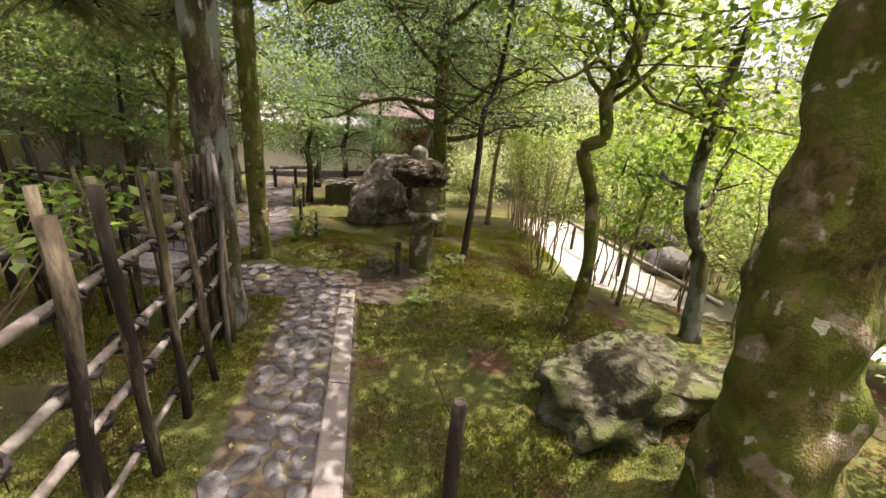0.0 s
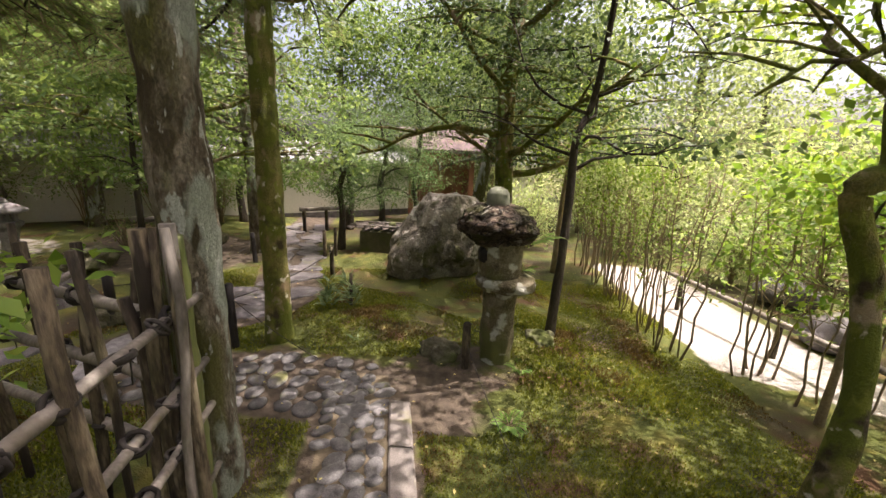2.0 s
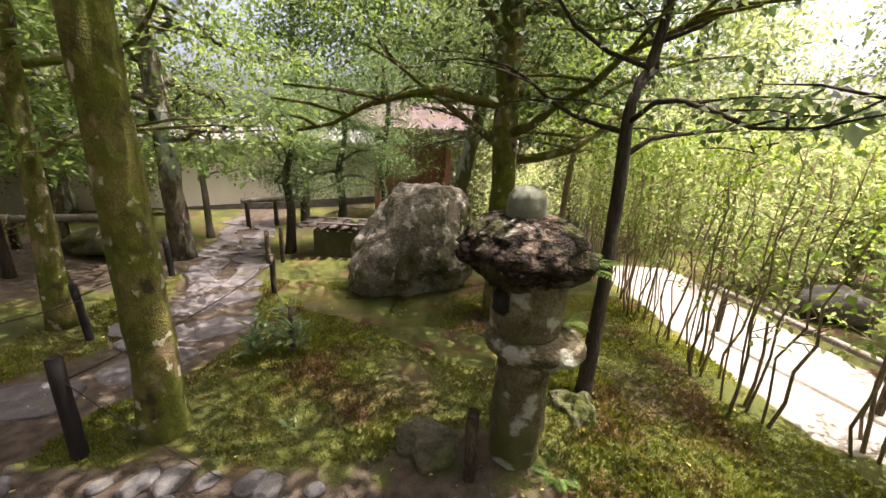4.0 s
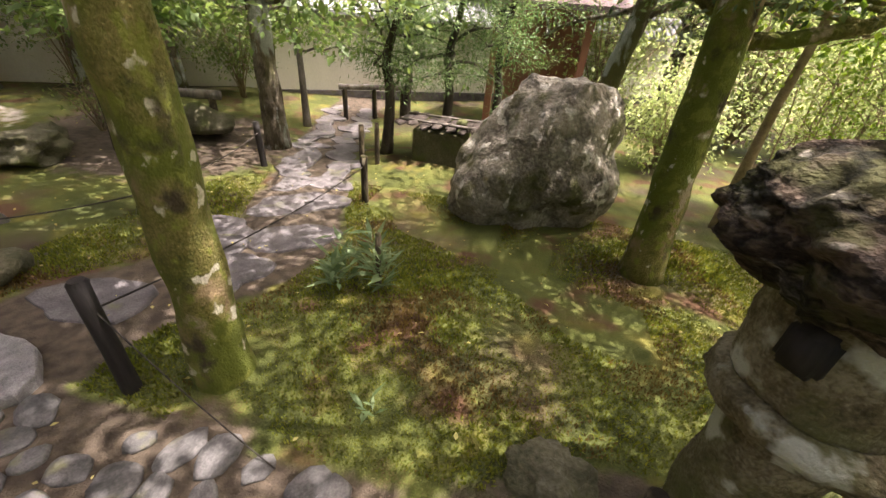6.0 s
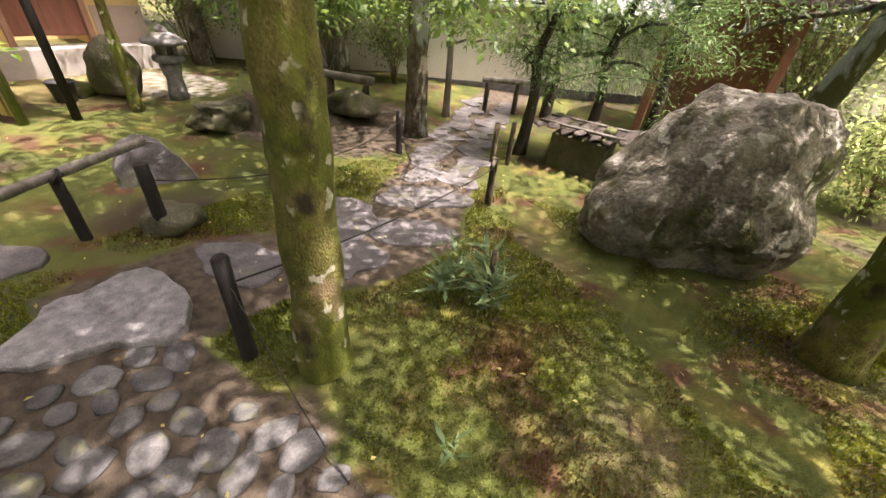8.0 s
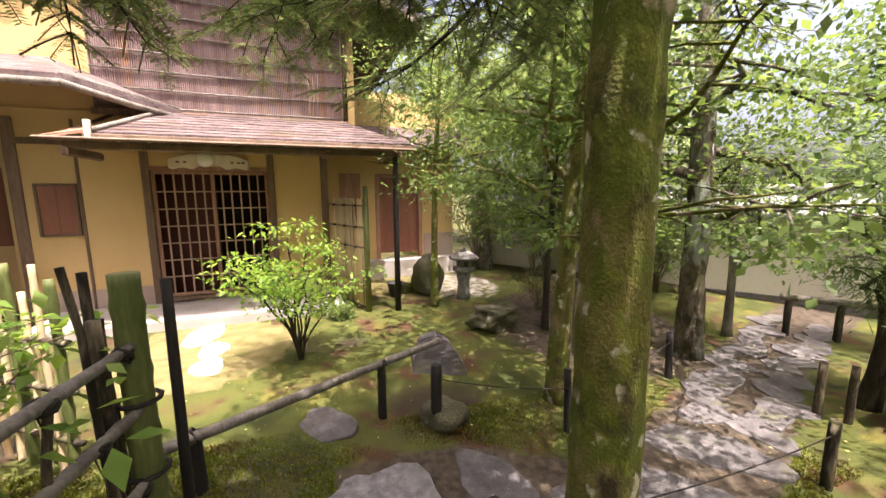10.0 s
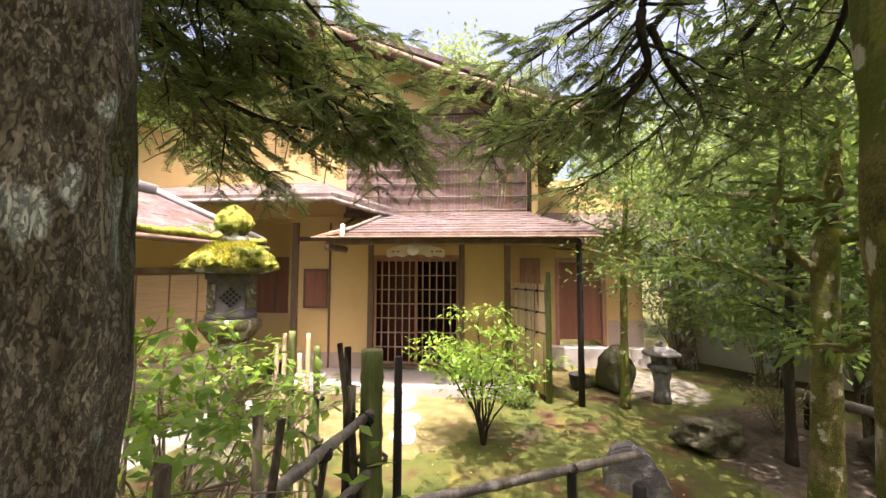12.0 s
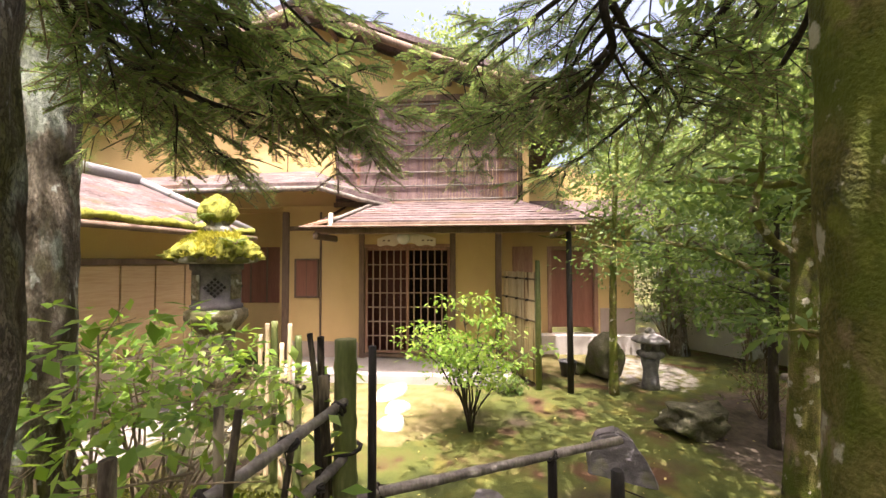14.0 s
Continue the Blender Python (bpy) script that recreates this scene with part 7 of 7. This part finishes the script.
# ---------------------------------------------------------------- paving
def kerb():
    f = thing("kerb", "long worn granite kerb slabs along the cobbled path", "kerb", kind="structure", at=(-0.4, 1.4, -0.2))
    inv = Matrix.Translation(f.location).inverted()
    y = -1.6
    k = 0
    while y < 3.5:
        y2 = min(y + (1.25, 0.95, 1.4, 1.1, 0.9)[k % 5], 3.56)
        bm = bmesh.new()
        rows = []
        for t in np.linspace(0, 1, 9):
            yy = y + 0.006 + (y2 - y - 0.012) * t
            xr = -0.08 - 0.226 * yy + 0.006 * noise.noise(Vector((yy * 6, 0, 0)))
            xl = xr - 0.15 + 0.006 * noise.noise(Vector((yy * 6, 5, 0)))
            z = g(xr, yy) + 0.028
            rows.append([bm.verts.new(c) for c in ((xl, yy, z - 0.1), (xl, yy, z - 0.012), (xl + 0.012, yy, z), ((xl + xr) / 2, yy, z + 0.003 * noise.noise(Vector((yy * 9, 9, 0)))), (xr - 0.012, yy, z), (xr, yy, z - 0.012), (xr, yy, z - 0.1))])
        for a, b in zip(rows, rows[1:]):
            for i in range(6):
                bm.faces.new((a[i], a[i + 1], b[i + 1], b[i]))
        bm.faces.new(rows[0])
        bm.faces.new(rows[-1][::-1])
        ob = part("kerb_slab", bm, M_KERB, f)
        ob.matrix_parent_inverse = inv
        y, k = y2, k + 1


kerb()


def cobble_path():
    bm = bmesh.new()
    prev = None
    for y in np.arange(-1.6, 3.95, 0.1):
        xr = -0.08 - 0.226 * y - 0.16
        xl = xr - 0.42
        cur = [bm.verts.new((x, y, g(x, y) + 0.006)) for x in np.linspace(xl, xr, 6)]
        if prev:
            for i in range(5):
                bm.faces.new((prev[i], prev[i + 1], cur[i + 1], cur[i]))
        prev = cur
    f = part("cobble_path", bm, M_SOIL, None, "", True)
    tagged(f, "path of rounded river cobbles set in brown earth", "path", kind="structure")
    shapes = [lump("cobble", (0.074, 0.060, 0.026), M_COBBLE, (0, 0, 0), s, 0.16, 2, mesh_only=True, flat_top=0.45) for s in range(6)]
    r = np.random.default_rng(17)
    spots = []
    # along the kerb
    y = -1.5
    while y < 3.80:
        xr = -0.08 - 0.226 * y - 0.165
        x = xr - 0.05
        while x > xr - 0.42:
            spots.append((x + r.normal() * 0.010, y + r.normal() * 0.016, r.uniform(0.70, 1.08)))
            x -= r.uniform(0.100, 0.135)
        y += 0.112
    # the arm towards the house
    x = -1.30
    while x > -3.0:
        for yy in np.arange(3.38, 3.99, 0.148):
            if r.uniform() < 0.93:
                spots.append((x + r.normal() * 0.02 + (0.06 if int(round(yy * 8)) % 2 else 0), yy + r.normal() * 0.014 + 0.03 * math.sin(x * 3), r.uniform(0.85, 1.4)))
        x -= 0.170
    for x, y, s in spots:
        ob = new("cobble", shapes[int(r.integers(6))])
        ob.matrix_world = Matrix.Translation((x, y, g(x, y) + 0.006)) @ Matrix.Rotation(r.uniform(0, 6.28), 4, "Z") @ Matrix.Diagonal((s * r.uniform(0.85, 1.25), s * r.uniform(0.85, 1.05), r.uniform(0.7, 1.0), 1))
        ob.parent = f


def flagstones():
    f = thing("flagstone_path", "path of large irregular grey flagstones in bare earth", "path", kind="structure", at=(-3, 6, -0.35))
    inv = Matrix.Translation(f.location).inverted()
    big = [(-3.30, 3.82, 0.37, 0.33, 0.55), (-3.28, 4.52, 0.30, 0.20, 0.3), (-2.88, 5.02, 0.28, 0.22, 0.8), (-3.12, 6.22, 0.42, 0.26, 0.6), (-2.80, 5.62, 0.34, 0.20, 0.6), (-3.38, 5.55, 0.24, 0.18, 0.2), (-4.25, 3.6, 0.24, 0.16, 0.4)]
    r = np.random.default_rng(23)
    for i in range(34):
        y = 5.0 + 0.165 * i
        x = float(np.interp(y, [5.0, 5.7, 6.3, 7.5, 8.5, 10.6], [-2.95, -2.85, -3.15, -3.7, -4.1, -4.75])) + (0.27 if i % 2 else -0.25) + r.normal() * 0.05
        if math.hypot(x + 3.12, y - 6.22) < 0.5 or math.hypot(x + 2.8, y - 5.62) < 0.42 or math.hypot(x + 2.88, y - 5.02) < 0.38:
            continue
        big.append((x, y, r.uniform(0.20, 0.30), r.uniform(0.13, 0.20), r.uniform(0, 3)))
    for i, (x, y, rx, ry, a) in enumerate(big):
        z = g(x, y)
        ob = data_part("flagstone", slab_data(blob_outline(x, y, rx, ry, i * 1.37 + 2, 22, 0.45, a), z - 0.05, z + (0.05 if i == 0 else 0.020), 0.015), M_PALESTONE if i == 0 else M_GRANITE, f, "", False)
        ob.matrix_parent_inverse = inv
    for i, (x, y, rx, ry) in enumerate(((-6.75, 2.30, 0.38, 0.22), (-6.15, 2.50, 0.22, 0.15), (-5.62, 2.54, 0.22, 0.15))):
        z = g(x, y)
        ob = data_part("stepping_stone", slab_data(blob_outline(x, y, rx, ry, i * 2.1 + 9, 20, 0.35), z - 0.05, z + 0.035, 0.03), M_STEPSTONE, f, "pale stepping stone", False)
        ob.matrix_parent_inverse = inv


flagstones()
cobble_path()


# ---------------------------------------------------------------- moss, litter
def moss_blades():
    r = np.random.default_rng(31)
    n = 330000
    x, y = r.uniform(-4.2, 1.7, n), r.uniform(0.6, 7.0, n)
    s, p, v = zones(x, y)
    pat = np.array([noise.noise(Vector((a * 1.6, b * 1.6, 3.0))) for a, b in zip(x, y)])
    band = np.abs((y - 6.6) + (x + 2.2) * 0.66) < 0.30 + 0.5 * pat
    keep = (np.maximum.reduce([s, p, v]) < 0.35 + 0.35 * pat) & (pat > -0.38) & ~(band & (x > -2.6) & (x < -0.2))
    x, y, pat = x[keep], y[keep], pat[keep]
    n = len(x)
    C = np.stack([x, y, level(x, y) - 0.004], 1)
    D = r.normal(size=(n, 3)) * 0.55 + np.array([0, 0, 1.0])
    ln = (0.016 + 0.028 * np.clip(pat + 0.25, 0, 0.6)) * r.uniform(0.6, 1.3, n)
    rust = np.array([noise.noise(Vector((a * 2.2 + 9, b * 2.2, 8.0))) for a, b in zip(x, y)]) + r.normal(size=n) * 0.12 + bell(x, y, -1.68, 4.89, 0.25, 0.16, 0.4) + bell(x, y, -0.5, 4.9, 0.3, 0.2, 0.35) + bell(x, y, -1.2, 4.5, 0.35, 0.2, 0.35) > 0.26
    nn = unit(n, r)
    for name, m, mat, label in (("moss", ~rust, L_MOSS, "soft cushions of green moss over the ground"), ("rusty_moss", rust, L_MOSSRED, "rust-brown patches of moss on the ground")):
        tagged(kites(name, C[m], D[m], nn[m], ln[m], ln[m] * 0.17, mat), label, "moss", kind="stuff")


def litter():
    r = np.random.default_rng(41)
    n = 800
    x, y = r.uniform(-7, 2.2, n), r.uniform(0.5, 8, n)
    C = np.stack([x, y, level(x, y) + 0.022], 1)
    D = r.normal(size=(n, 3)) * np.array([1, 1, 0.12])
    ln = r.uniform(0.014, 0.036, n)
    ob = kites("leaf_litter", C, D, np.tile([0, 0, 1.0], (n, 1)) + r.normal(size=(n, 3)) * 0.25, ln, ln * 0.3, L_LITTER, None, 0.3)
    tagged(ob, "scattered dry fallen leaves on the moss", "leaf litter", kind="stuff")


moss_blades()
litter()
